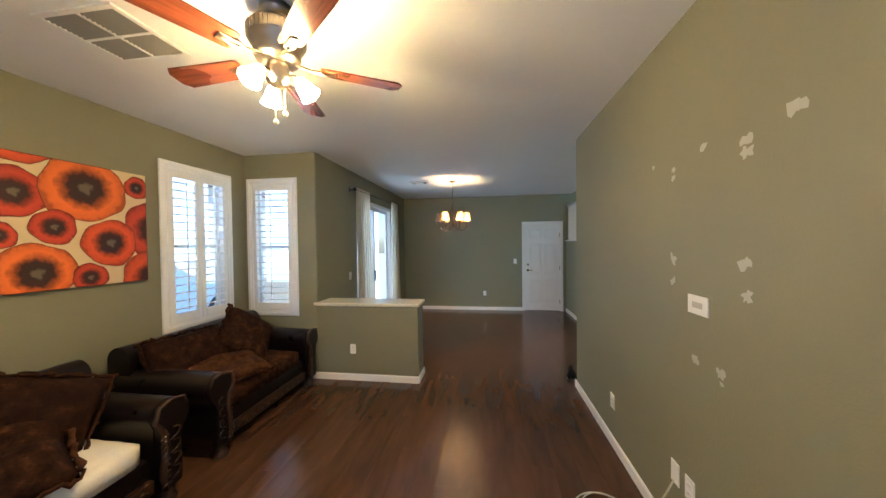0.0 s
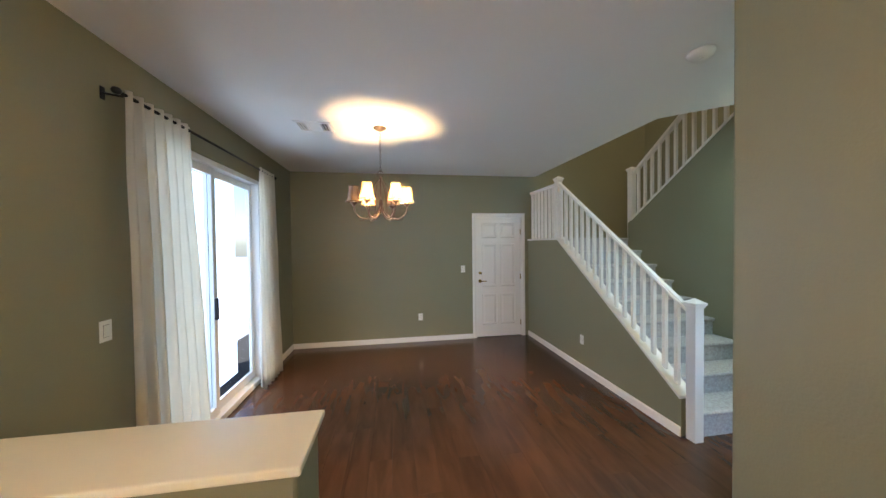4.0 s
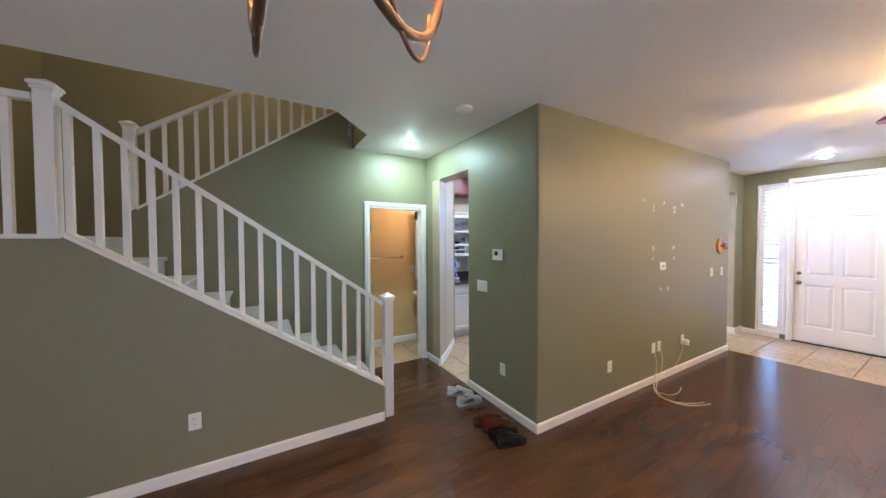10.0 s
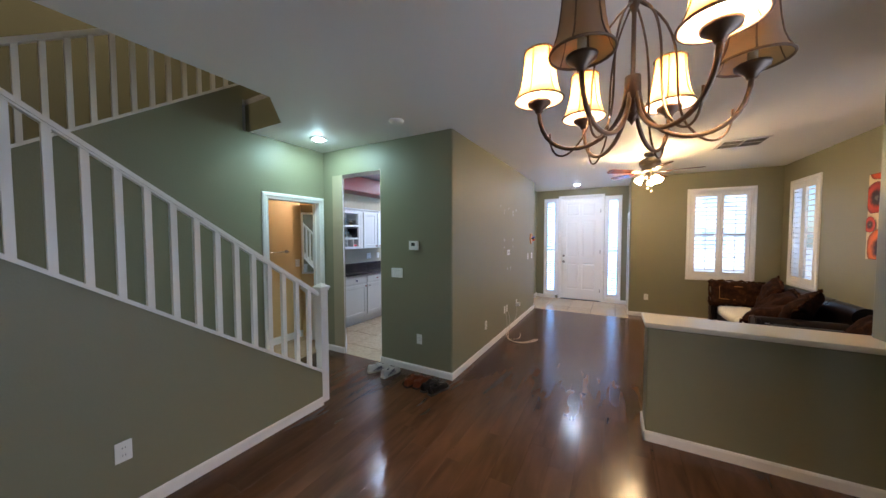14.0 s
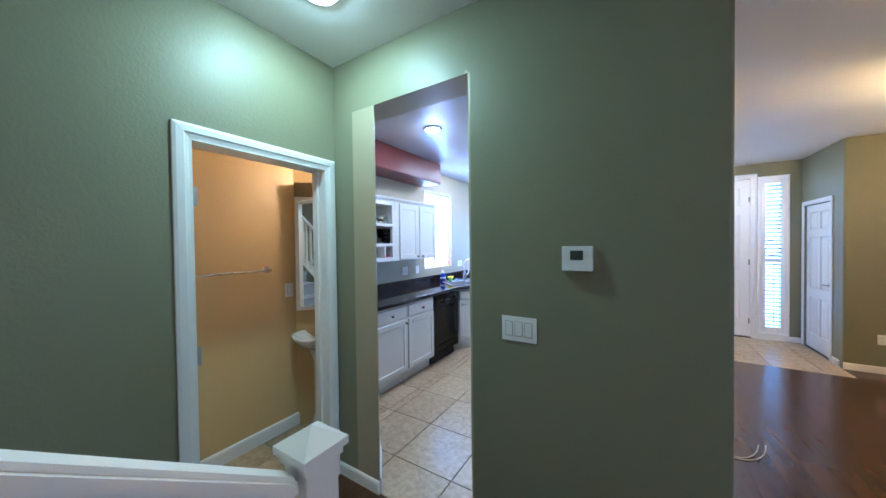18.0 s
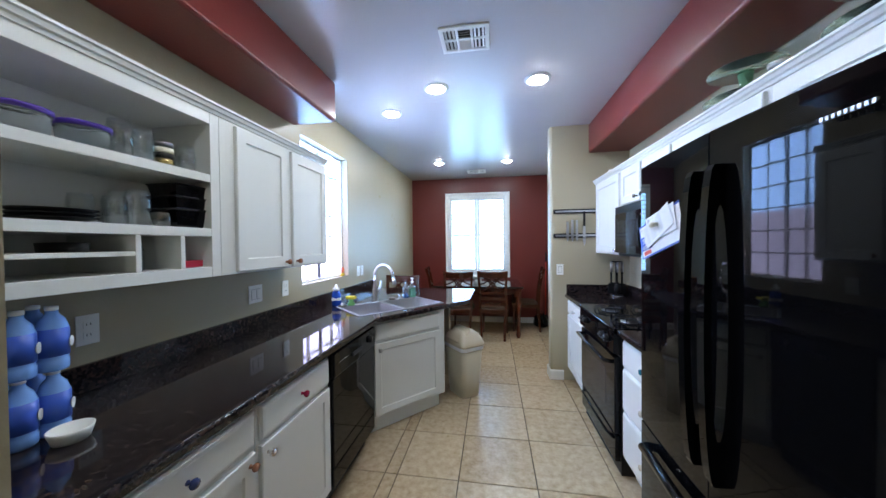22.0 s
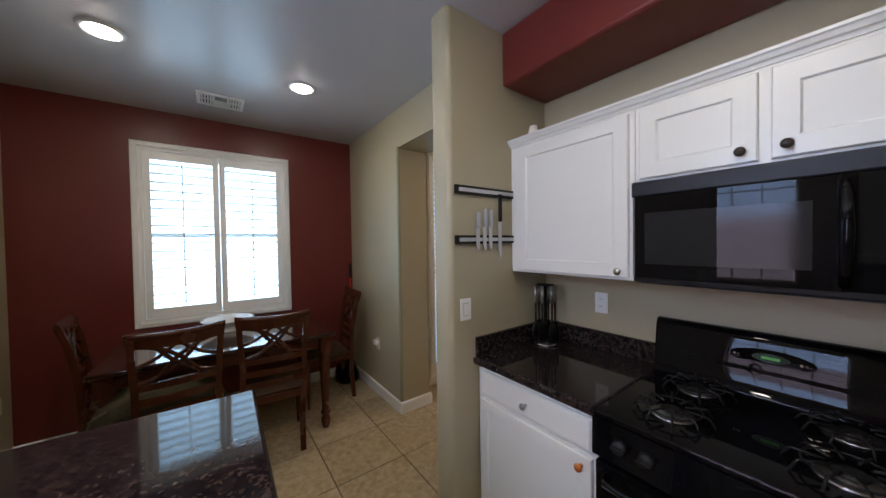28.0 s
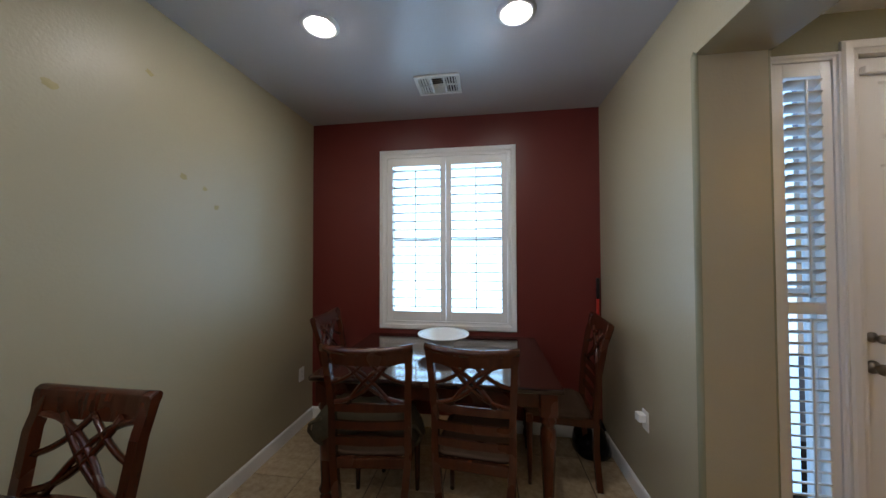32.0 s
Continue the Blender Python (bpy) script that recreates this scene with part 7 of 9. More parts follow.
jr = random.Random(4)
for lx, ly, r, h, lid in ((0.568, 0.07, 0.036, 0.13, None), (0.600, 0.15, 0.036, 0.12, None), (0.645, 0.07, 0.034, 0.12, None), (0.718, 0.07, 0.032, 0.085, STEEL),
                          (0.775, 0.13, 0.034, 0.11, None), (0.790, 0.05, 0.034, 0.11, None), (0.846, 0.10, 0.034, 0.10, None), (0.53, 0.20, 0.038, 0.13, None)):
    j_ = jar(shelf_at(lx, ly, 1.7905), r, h, "small jar with a gold and black label" if lid else "clear glass drinking jar on the shelf", lid)
    if lid:
        for za, mm in ((0.012, BRASS), (0.034, BLACKM), (0.056, CREAM)):
            bm = bmesh.new()
            lathe(bm, [(r * 1.01, za), (r * 1.012, za), (r * 1.012, za + 0.02), (r * 1.01, za + 0.02)], seg=16)
            part("label_band", bm, mm, j_)
for lx, ly, r, h in ((0.548, 0.07, 0.034, 0.10), (0.612, 0.06, 0.038, 0.13), (0.622, 0.15, 0.038, 0.13), (0.53, 0.19, 0.036, 0.11)):
    jar(shelf_at(lx, ly, 1.5505), r, h)
tu = thing("storage_tub", "clear plastic tub with a purple lid", "container", shelf_at(0.478, 0.085, 1.7905))
bm = bmesh.new()
lathe(bm, [(0, 0), (0.056, 0), (0.064, 0.065), (0, 0.065)], seg=20)
part("tub", bm, CLEARP, tu)
bm = bmesh.new()
lathe(bm, [(0, 0.0655), (0.068, 0.0655), (0.068, 0.080), (0, 0.084)], seg=20)
part("lid", bm, material("purple_lid", (0.07, 0.03, 0.30), 0.35), tu)
for q in range(3):
    bm = bmesh.new()
    zz = 1.5505 + q * 0.050
    lathe(bm, [(0.0, 0.0), (0.080, 0.0), (0.098, 0.072), (0.105, 0.077), (0.103, 0.081), (0.092, 0.074), (0.074, 0.006), (0, 0.006)], seg=4, smooth=False)
    solid("bowl", bm, BLACKG, "square black bowl in a stack on the shelf", "bowl", shelf_at(0.800, 0.10, zz), 45, "stack of black bowls")
for q in range(3):
    bm = bmesh.new()
    lathe(bm, [(0, 0), (0.06, 0), (0.100, 0.012), (0.100, 0.016), (0.06, 0.005), (0, 0.005)], seg=22)
    solid("plate", bm, BLACKG, "black plate in a stack on the shelf", "plate", shelf_at(0.415, 0.11, 1.5505 + q * 0.012), group="stack of black plates")
jar(shelf_at(0.685, 0.05, 1.5505), 0.030, 0.055, "short patterned glass on the shelf")
bm = bmesh.new()
lathe(bm, [(0, 0), (0.075, 0), (0.08, 0.03), (0, 0.032)], seg=16, squash=0.6)
solid("dark_cloth_roll", bm, BLACKM, "dark folded thing in the shelf cubby", "cloth", shelf_at(0.43, 0.10, 1.4565))
bm = bmesh.new()
box(bm, -0.05, 0.05, -0.06, 0.06, 0, 0.03, 0.004)
solid("snack_box", bm, material("red_carton", (0.45, 0.02, 0.05), 0.5), "red and white carton in the shelf cubby", "box", shelf_at(0.82, 0.10, 1.3805))
jar(shelf_at(0.64, 0.12, 1.3805), 0.03, 0.10, "clear glass tumbler in the shelf cubby")

copy_thing(tu, pose(*shelf_at(0.335, 0.085, 1.7905)))
bm = bmesh.new()
lathe(bm, [(0, 0), (0.038, 0), (0.046, 0.026), (0.049, 0.036), (0.045, 0.036), (0.035, 0.008), (0, 0.006)], seg=22)
solid("soap_dish", bm, PLASTIC, "small white dish at the counter's end", "dish", (4.07, 2.965, 0.9155))

# stacked blue water bottles at the counter's end
WBLUE = material("blue_clear_plastic", (0.22, 0.42, 0.85), 0.15, trans=0.15, ior=1.2)
PACKB = material("pack_label_blue", (0.035, 0.10, 0.48), 0.3, var=0.25, vscale=14)
for lv in range(2):
    for i in range(2):
        for j in range(4):
            wb = thing("water_bottle", "small blue-labelled plastic water bottle stacked on the counter", "bottle", (4.165 + i * 0.072, 2.945 + j * 0.070, 0.9155 + lv * 0.1905), 0, "water bottles")
            bm = bmesh.new()
            lathe(bm, [(0, 0), (0.030, 0), (0.034, 0.006), (0.034, 0.03), (0.031, 0.036), (0.034, 0.042), (0.034, 0.125), (0.027, 0.15), (0.014, 0.168), (0.013, 0.178), (0, 0.178)], seg=16)
            part("bottle_body", bm, WBLUE, wb)
            bm = bmesh.new()
            lathe(bm, [(0.0346, 0.044), (0.0349, 0.044), (0.0349, 0.126), (0.0346, 0.126)], seg=16)
            part("label_band", bm, PACKB, wb)
            bm = bmesh.new()
            rod(bm, (-0.022, -0.0285, 0.080), (-0.0235, -0.0300, 0.080), 0.016, 12)
            part("label_spot", bm, PLASTIC, wb, "white oval on the label")
            bm = bmesh.new()
            lathe(bm, [(0, 0.1782), (0.014, 0.1782), (0.014, 0.19), (0, 0.19)], seg=12)
            part("cap", bm, PLASTIC, wb)

TO, TS = "white duplex outlet on the tan kitchen wall", "white rocker switch on the tan kitchen wall"
plate("light_switch", "white double rocker switch on the tan kitchen wall", "x", -1, (4.43, 1.83, 1.15), 0.118, 0.116, "switch", 2)
plate("outlet", TO, "x", -1, (4.43, 1.53, 1.147))
plate("outlet", TO, "x", -1, (4.43, 2.70, 1.15))
plate("outlet", TO, "x", -1, (4.43, 0.22, 1.165))
plate("light_switch", TS, "x", -1, (4.43, 0.12, 1.165), kind="switch")
plate("outlet", TO, "x", 1, (1.43, 0.49, 1.18))
plate("outlet", TO, "x", 1, (1.43, 1.752, 1.178))
plate("light_switch", TS, "y", 1, (2.135, 0.12, 1.18), kind="switch")
plate("outlet", "white outlet low on the tan nook wall", "x", -1, (4.43, -2.16, 0.44))
plate("outlet", "white outlet with a plug on the tan nook wall", "x", 1, (1.85, -1.62, 0.50))
solid("air_freshener", (lambda b: (box(b, 1.8565, 1.90, -1.655, -1.60, 0.49, 0.54, 0.008), b)[1])(bmesh.new()), PLASTIC, "white plug-in unit in the nook outlet", "plug")

# ---------------------------------------------------------------- right side
base_cabinet("base_cabinet", "white base cabinet with a drawer over a door beside the stove", (FX_R, 0.124, 0), 90, 0.658,
             [("drawer", 0.02, 0.64, 0.715, 0.85, 0.33, 0.78, STEEL), ("door", 0.02, 0.64, 0.125, 0.695, 0.60, 0.655, KN["orange"])])
base_cabinet("base_cabinet", "white base cabinet with three drawers beside the fridge", (FX_R, 1.560, 0), 90, 0.645,
             [("drawer", 0.02, 0.625, 0.695, 0.85, 0.325, 0.775, KN["teal"]), ("drawer", 0.02, 0.625, 0.42, 0.675, 0.325, 0.55, KN["cream"]), ("drawer", 0.02, 0.625, 0.125, 0.40, 0.325, 0.26, KN["cream"])])
for nm, y0, y1 in (("countertop", 0.122, 0.784), ("countertop", 1.556, 2.205)):
    c2 = thing(nm, "short run of polished dark brown granite countertop", "countertop")
    bm = slab("slab", "", [(1.432, y0), (2.085, y0), (2.085, y1), (1.432, y1)], 0.875, 0.915, r=0.012)
    part("slab", bm, GRANITE, c2)
    boxpart("backsplash", c2, GRANITE, (1.432, 1.452, y0, y1, 0.9155, 1.02), 0.003)
    if y0 < 0.5:
        boxpart("side_splash", c2, GRANITE, (1.453, 2.07, 0.122, 0.142, 0.9155, 1.02), 0.003)

RX = 1.765
wall_cabinet("white wall cabinet with one flat-panel door", (RX, 0.124, 0), 90, 0.676, 1.36, 2.085, [(0.058, 0.655, 1.372, 2.07, 0.62, 1.40, CHROME)], 0.333)
wall_cabinet("short white wall cabinet with two doors over the microwave", (RX, 0.801, 0), 90, 0.775, 1.772, 2.085,
             [(0.02, 0.368, 1.785, 2.07, 0.33, 1.82, KN["dark"]), (0.398, 0.757, 1.785, 2.07, 0.435, 1.82, KN["dark"])], 0.333)
wall_cabinet("large white wall cabinet with one flat-panel door", (RX, 1.577, 0), 90, 0.672, 1.36, 2.085, [(0.012, 0.65, 1.372, 2.07, 0.055, 1.41, KN["cream"])], 0.333)
wall_cabinet("white wall cabinet over the refrigerator", (RX, 2.250, 0), 90, 0.96, 1.83, 2.085, [(0.02, 0.47, 1.84, 2.07, 0.43, 1.86, KN["dark"]), (0.49, 0.94, 1.84, 2.07, 0.53, 1.86, KN["dark"])], 0.333)

# microwave
mw = thing("microwave", "glossy black over-range microwave", "microwave", (1.432, 0.803, 0))
mw.scale.y = 1.032
boxpart("body", mw, BLACKM, (0.0, 0.36, 0.0, 0.748, 1.362, 1.770), 0.004)
bm = bmesh.new()
prism(bm, [(0.362, 0.0), (0.395, 0.02), (0.408, 0.27), (0.395, 0.52), (0.385, 0.545), (0.362, 0.545)], "z", 1.385, 1.705)
md = part("door", bm, BLACKG, mw)
bm = bmesh.new()
prism(bm, [(0.398, 0.055), (0.4115, 0.27), (0.400, 0.47), (0.398, 0.47), (0.4085, 0.27), (0.396, 0.055)], "z", 1.44, 1.64)
part("door_window", bm, material("oven_glass", (0.014, 0.014, 0.016), 0.10, spec=0.3), md, "dark grey door window")
bm = bmesh.new()
prism(bm, [(0.362, 0.5455), (0.385, 0.5455), (0.375, 0.73), (0.362, 0.748)], "z", 1.385, 1.705)
cpn = part("control_panel", bm, BLACKG, mw)
for r_ in range(6):
    for c_ in range(3):
        y, z = 0.600 + c_ * 0.036, 1.425 + r_ * 0.032
        x = 0.3845 - (y - 0.5455) * 0.055
        boxpart("key", cpn, material("key_grey", (0.13, 0.13, 0.13), 0.5) if (r_ + c_) == 0 else bpy.data.materials["key_grey"], (x - 0.001, x + 0.0006, y, y + 0.014, z, z + 0.005), 0)
boxpart("clock_display", cpn, material("display_dark", (0.03, 0.05, 0.04), 0.2), (0.3755, 0.3795, 0.60, 0.69, 1.635, 1.665), 0)
boxpart("vent_grille", mw, BLACKM, (0.361, 0.39, 0.004, 0.744, 1.708, 1.768), 0.006)
bm = bmesh.new()
tube(bm, [(0.395, 0.525, 1.40), (0.425, 0.528, 1.44), (0.432, 0.53, 1.545), (0.425, 0.528, 1.65), (0.395, 0.525, 1.69)], [0.010, 0.013, 0.015, 0.013, 0.010], 10)
part("door_handle", bm, BLACKG, mw)
boxpart("underside", mw, BLACKM, (0.02, 0.38, 0.02, 0.728, 1.3605, 1.3615), 0)

# stove
sv = thing("stove", "glossy black gas range with four burners", "stove", (1.44, 0.789, 0))
SWD = 0.762
boxpart("body", sv, BLACKM, (0.0, 0.615, 0.0, SWD, FLOOR, 0.895), 0.003)
boxpart("cooktop", sv, BLACKG, (0.06, 0.66, 0.0, SWD, 0.8955, 0.918), 0.006)
bm = bmesh.new()
prism(bm, [(0.616, 0.745), (0.665, 0.76), (0.662, 0.8945), (0.616, 0.8945)], "y", 0.0, SWD)
cp_ = part("control_panel", bm, BLACKG, sv)
for y in (0.10, 0.18, 0.58, 0.66):
    bm = bmesh.new()
    lathe(bm, [(0, 0), (0.026, 0), (0.022, 0.024), (0, 0.026)], seg=18)
    box(bm, -0.004, 0.004, -0.022, 0.022, 0.02, 0.036, 0.002)
    bmesh.ops.rotate(bm, verts=bm.verts, cent=(0, 0, 0), matrix=Matrix.Rotation(radians(90), 3, "Y"))
    bmesh.ops.translate(bm, verts=bm.verts, vec=(0.663, y, 0.83))
    part("burner_knob", bm, BLACKM, sv)
boxpart("oven_door", sv, BLACKG, (0.616, 0.655, 0.006, SWD - 0.006, 0.235, 0.735), 0.006)
boxpart("oven_window", sv, bpy.data.materials["oven_glass"], (0.654, 0.6565, 0.16, SWD - 0.16, 0.35, 0.60), 0.001)
bm = bmesh.new()
tube(bm, [(0.655, 0.05, 0.69), (0.70, 0.06, 0.695), (0.705, SWD / 2, 0.697), (0.70, SWD - 0.06, 0.695), (0.655, SWD - 0.05, 0.69)], 0.013, 10)
part("oven_handle", bm, BLACKG, sv)
boxpart("storage_drawer", sv, BLACKG, (0.616, 0.650, 0.006, SWD - 0.006, 0.055, 0.222), 0.006)
bm = bmesh.new()
tube(bm, [(0.650, 0.04, 0.195), (0.672, 0.10, 0.20), (0.676, SWD / 2, 0.20), (0.672, SWD - 0.10, 0.20), (0.650, SWD - 0.04, 0.195)], 0.010, 8)
part("drawer_grip", bm, BLACKG, sv)
bm = bmesh.new()
roll(bm, [(0.0, 0.896), (0.0, 1.13)] + arc(0.035, 1.13, 0.035, 180, 20, 8) + [(0.085, 1.02), (0.10, 0.93), (0.115, 0.9185), (0.06, 0.9185), (0.06, 0.896)], "y", 0.0, SWD)
bg = part("backguard", bm, BLACKG, sv)
def oval(bm, x0, x1, cy, cz, a, b, n=28):
    prism(bm, [(cy + a * math.cos(2 * math.pi * k / n), cz + b * math.sin(2 * math.pi * k / n)) for k in range(n)], "x", x0, x1)


bm = bmesh.new()
oval(bm, 0.045, 0.0800, 0.38, 1.075, 0.115, 0.034)
bz = part("clock_bezel", bm, BLACKG, bg)
bm = bmesh.new()
oval(bm, 0.0795, 0.0815, 0.38, 1.078, 0.050, 0.017)
part("clock_window", bm, bpy.data.materials["display_dark"], bz)
boxpart("clock_digits", bg, glow("green_digits", (0.15, 0.8, 0.3), 0.5), (0.0816, 0.0820, 0.355, 0.405, 1.073, 1.083), 0)
for q in range(4):
    boxpart("clock_button", bg, NICKEL, (0.0796, 0.0815, 0.275 + q * 0.012 + (q > 1) * 0.155, 0.283 + q * 0.012 + (q > 1) * 0.155, 1.070, 1.078), 0.001)
for bx_, by in ((0.20, 0.19), (0.48, 0.19), (0.20, 0.57), (0.48, 0.57)):
    bm = bmesh.new()
    lathe(bm, [(0.0, 0.0), (0.060, 0.0), (0.066, 0.003), (0.052, 0.004), (0.034, 0.006), (0.030, 0.014), (0, 0.014)], (bx_, by, 0.9182), 22)
    br = part("burner", bm, STEEL, sv)
    bm = bmesh.new()
    lathe(bm, [(0, 0), (0.034, 0), (0.036, 0.004), (0.030, 0.009), (0, 0.010)], (bx_, by, 0.9325), 20)
    part("burner_cap", bm, BLACKM, br)
    bm = bmesh.new()
    for q in range(10):
        a = q * math.pi / 5 + 0.3
        far = 0.120 if q % 5 else 0.138
        tube(bm, [(bx_ + 0.040 * math.cos(a), by + 0.040 * math.sin(a), 0.950), (bx_ + far * 0.85 * math.cos(a), by + far * 0.85 * math.sin(a), 0.950),
                  (bx_ + far * math.cos(a), by + far * math.sin(a), 0.922)], 0.0036, 6)
    for rr in (0.085,):
        tube(bm, [(bx_ + rr * math.cos(t_), by + rr * math.sin(t_), 0.946) for t_ in (2 * math.pi * q / 20 for q in range(20))], 0.003, 6, True)
    part("grate", bm, BLACKM, br)

# refrigerator
fr = thing("refrigerator", "glossy black french-door refrigerator with papers on it", "refrigerator", (1.43, 2.209, 0))
FW = 0.905
boxpart("cabinet_body", fr, BLACKM, (0.0, 0.70, 0.0, FW, 0.03, 1.775), 0.006)
boxpart("toe_grille", fr, BLACKM, (0.60, 0.72, 0.01, FW - 0.01, FLOOR, 0.0295), 0.003)
boxpart("plinth", fr, BLACKM, (0.02, 0.599, 0.01, FW - 0.01, FLOOR, 0.0295), 0.003)


def fridge_door(name, y0, y1, z0, z1, ajar=0.0):
    bm = bmesh.new()
    n = 10
    pts = [(0.705, y0)]
    for k in range(n + 1):
        u = k / n
        yy = y0 + (y1 - y0) * u
        g_ = (yy - FW / 2) / (FW / 2)
        pts.append((0.795 + 0.016 * (1 - g_ * g_) - ajar * u, yy))
    pts.append((0.705, y1))
    fs = prism(bm, pts, "z", z0, z1)
    return part(name, bm, BLACKG, fr)


fridge_door("left_door", 0.002, FW / 2 - 0.003, 0.705, 1.785)
fridge_door("right_door", FW / 2 + 0.003, FW - 0.002, 0.705, 1.785, 0.026)
fridge_door("freezer_drawer", 0.002, FW - 0.002, 0.05, 0.695)
for y in (FW / 2 - 0.045, FW / 2 + 0.045):
    bow = [(0.834 + 0.026 * math.cos(q * math.pi / 12), 1.235 + 0.445 * math.sin(q * math.pi / 12)) for q in range(-6, 7)]
    grip = [(0.820 + 0.022 * math.cos(q * math.pi / 10), 1.235 + 0.335 * math.sin(q * math.pi / 10)) for q in range(5, -6, -1)]
    bm = bmesh.new()
    prism(bm, [(0.806, 0.79)] + bow + [(0.806, 1.68), (0.806, 1.57)] + grip + [(0.806, 0.90)], "y", y - 0.015, y + 0.015)
    part("door_handle", bm, BLACKG, fr)
bm = bmesh.new()
tube(bm, [(0.80, 0.07, 0.62), (0.832, 0.10, 0.635), (0.850, FW / 2, 0.64), (0.832, FW - 0.10, 0.635), (0.80, FW - 0.07, 0.62)], 0.018, 12)
part("drawer_handle", bm, BLACKG, fr)
boxpart("hinge_cover", fr, BLACKM, (0.60, 0.75, FW - 0.10, FW - 0.01, 1.7855, 1.803), 0.005)
boxpart("hinge_cover", fr, BLACKM, (0.60, 0.75, 0.01, 0.10, 1.7855, 1.803), 0.005)
for q in range(9):
    boxpart("badge_mark", fr, STEEL, (0.800, 0.805, 0.752 + q * 0.0105, 0.759 + q * 0.0105, 1.696, 1.705), 0.0005)
# papers under a magnet
PGREY = material("printed_grey", (0.42, 0.42, 0.45), 0.6)
PAPER, PBLUE, PRED = material("white_paper", (0.80, 0.80, 0.80), 0.7), material("printed_blue", (0.03, 0.08, 0.42), 0.5), material("printed_red", (0.65, 0.06, 0.03), 0.5)


def sheet(name, label, c, w, h, rot, mat, x, bars=()):
    s = thing(name, label, "paper", (x, c[0], c[1]))
    s.matrix_basis = pose(x, c[0], c[1]) @ pose(0, 0, 0, rot) @ pose(0, 0, 0, 0, 0, 90)
    boxpart("sheet", s, mat, (-w / 2, w / 2, -0.0006, 0.0006, -h / 2, h / 2), 0)
    for (a, b, c_, d_, m_) in bars:
        boxpart("print", s, m_, (a, b, -0.0011, -0.0006, c_, d_), 0)
    return s


PX = 1.43 + 0.8135
def lettering(parent, words, size, at, turn, mat):
    """Raised print in a sheet's plane."""
    cu = bpy.data.curves.new("print", "FONT")
    cu.body, cu.size, cu.extrude, cu.align_x, cu.align_y = words, size, 0.0002, "CENTER", "CENTER"
    tmp = bpy.data.objects.new("print", cu)
    me = bpy.data.meshes.new_from_object(tmp)
    bpy.data.objects.remove(tmp)
    me.materials.clear()
    me.materials.append(mat)
    o = new("print", me)
    o.parent = parent
    o.matrix_basis = pose(*at) @ pose(0, 0, 0, 0, turn, 0) @ pose(0, 0, 0, 90, 0, 0)
    return tagged(o)


fly = sheet("flyer", "blue and white printed store flyer under a magnet", (2.390, 1.503), 0.29, 0.138, 16, PAPER, PX - 0.003,
      [(-0.15, 0.15, -0.069, -0.062, PBLUE), (-0.15, 0.15, 0.062, 0.069, PBLUE), (-0.15, -0.143, -0.0615, 0.0615, PBLUE), (-0.1425, -0.062, -0.037, 0.020, PBLUE),
       (-0.132, -0.075, -0.058, -0.042, PRED), (-0.118, -0.098, 0.026, 0.042, PGREY), (-0.090, -0.070, 0.030, 0.034, PGREY), (-0.138, -0.070, 0.048, 0.051, PGREY)])
lettering(fly, "OFF $50", 0.019, (-0.103, -0.0013, -0.024), 180, PAPER)
for k, w in enumerate((0.030, 0.024, 0.028)):
    boxpart("print", fly, PAPER, (-0.103 - w, -0.103 + w, -0.0015, -0.0011, -0.008 + 0.008 * k, -0.0045 + 0.008 * k), 0)
sheet("letter", "folded white letter pinned on the refrigerator", (2.402, 1.537), 0.20, 0.098, 14, PAPER, PX + 0.001, [(-0.06, 0.06 - 0.02 * (k % 3), 0.036 - 0.009 * k, 0.038 - 0.009 * k, PGREY) for k in range(3)] + [(-0.088, -0.070, 0.026, 0.042, PGREY)])
sheet("letter", "folded white letter pinned on the refrigerator", (2.386, 1.527), 0.205, 0.088, 27, PAPER, PX + 0.004, [(-0.095 + 0.05 * q, -0.060 + 0.05 * q, 0.034 - 0.009 * k, 0.036 - 0.009 * k, PGREY) for k in range(8) for q in (0, 1, 2)])
bm = bmesh.new()
tube(bm, [(PX + 0.012, 2.352, 1.535), (PX + 0.016, 2.368, 1.535), (PX + 0.020, 2.381, 1.535), (PX + 0.012, 2.398, 1.536)], [0.003, 0.005, 0.012, 0.009], 12)
solid("magnet", bm, CREAM, "cream shell-shaped fridge magnet", "magnet")

# things on top of the cabinets
for y, r_, z_ in ((1.86, 0.17, 2.13), (2.45, 0.15, 2.13)):
    cs = thing("cake_stand", "two-tier green glass cake stand on the cabinets", "cake stand", (1.585, y, z_))
    for zz, rr in ((0.06, r_), (0.20, r_ * 0.9)):
        bm = bmesh.new()
        lathe(bm, [(0, 0), (rr, 0.004), (rr, 0.009), (0, 0.007)], (0, 0, zz), 28)
        part("glass_tier", bm, material("green_glass", (0.70, 0.88, 0.78), 0.03, trans=0.95, ior=1.12), cs)
    for za, zb in ((0.0, 0.06), (0.068, 0.20)):
        bm = bmesh.new()
        lathe(bm, [(0, za), (0.045, za), (0.03, za + 0.012), (0.024, (za + zb) / 2), (0.032, zb - 0.01), (0.03, zb), (0, zb)], seg=14)
        part("stem", bm, material("green_glass_stem", (0.25, 0.55, 0.35), 0.05, trans=0.8), cs)
jar((1.62, 2.10, 2.13), 0.045, 0.10, "clear glass jar with a white lid on the cabinets", PLASTIC, "canister", "jar")
ls = thing("small_shade", "small white cone-shaped lamp shade on the cabinets", "lamp shade", (1.64, 0.19, 2.13))
bm = bmesh.new()
lathe(bm, [(0, 0), (0.035, 0), (0.03, 0.01), (0.012, 0.02), (0.038, 0.022), (0.020, 0.10), (0, 0.10)], seg=16)
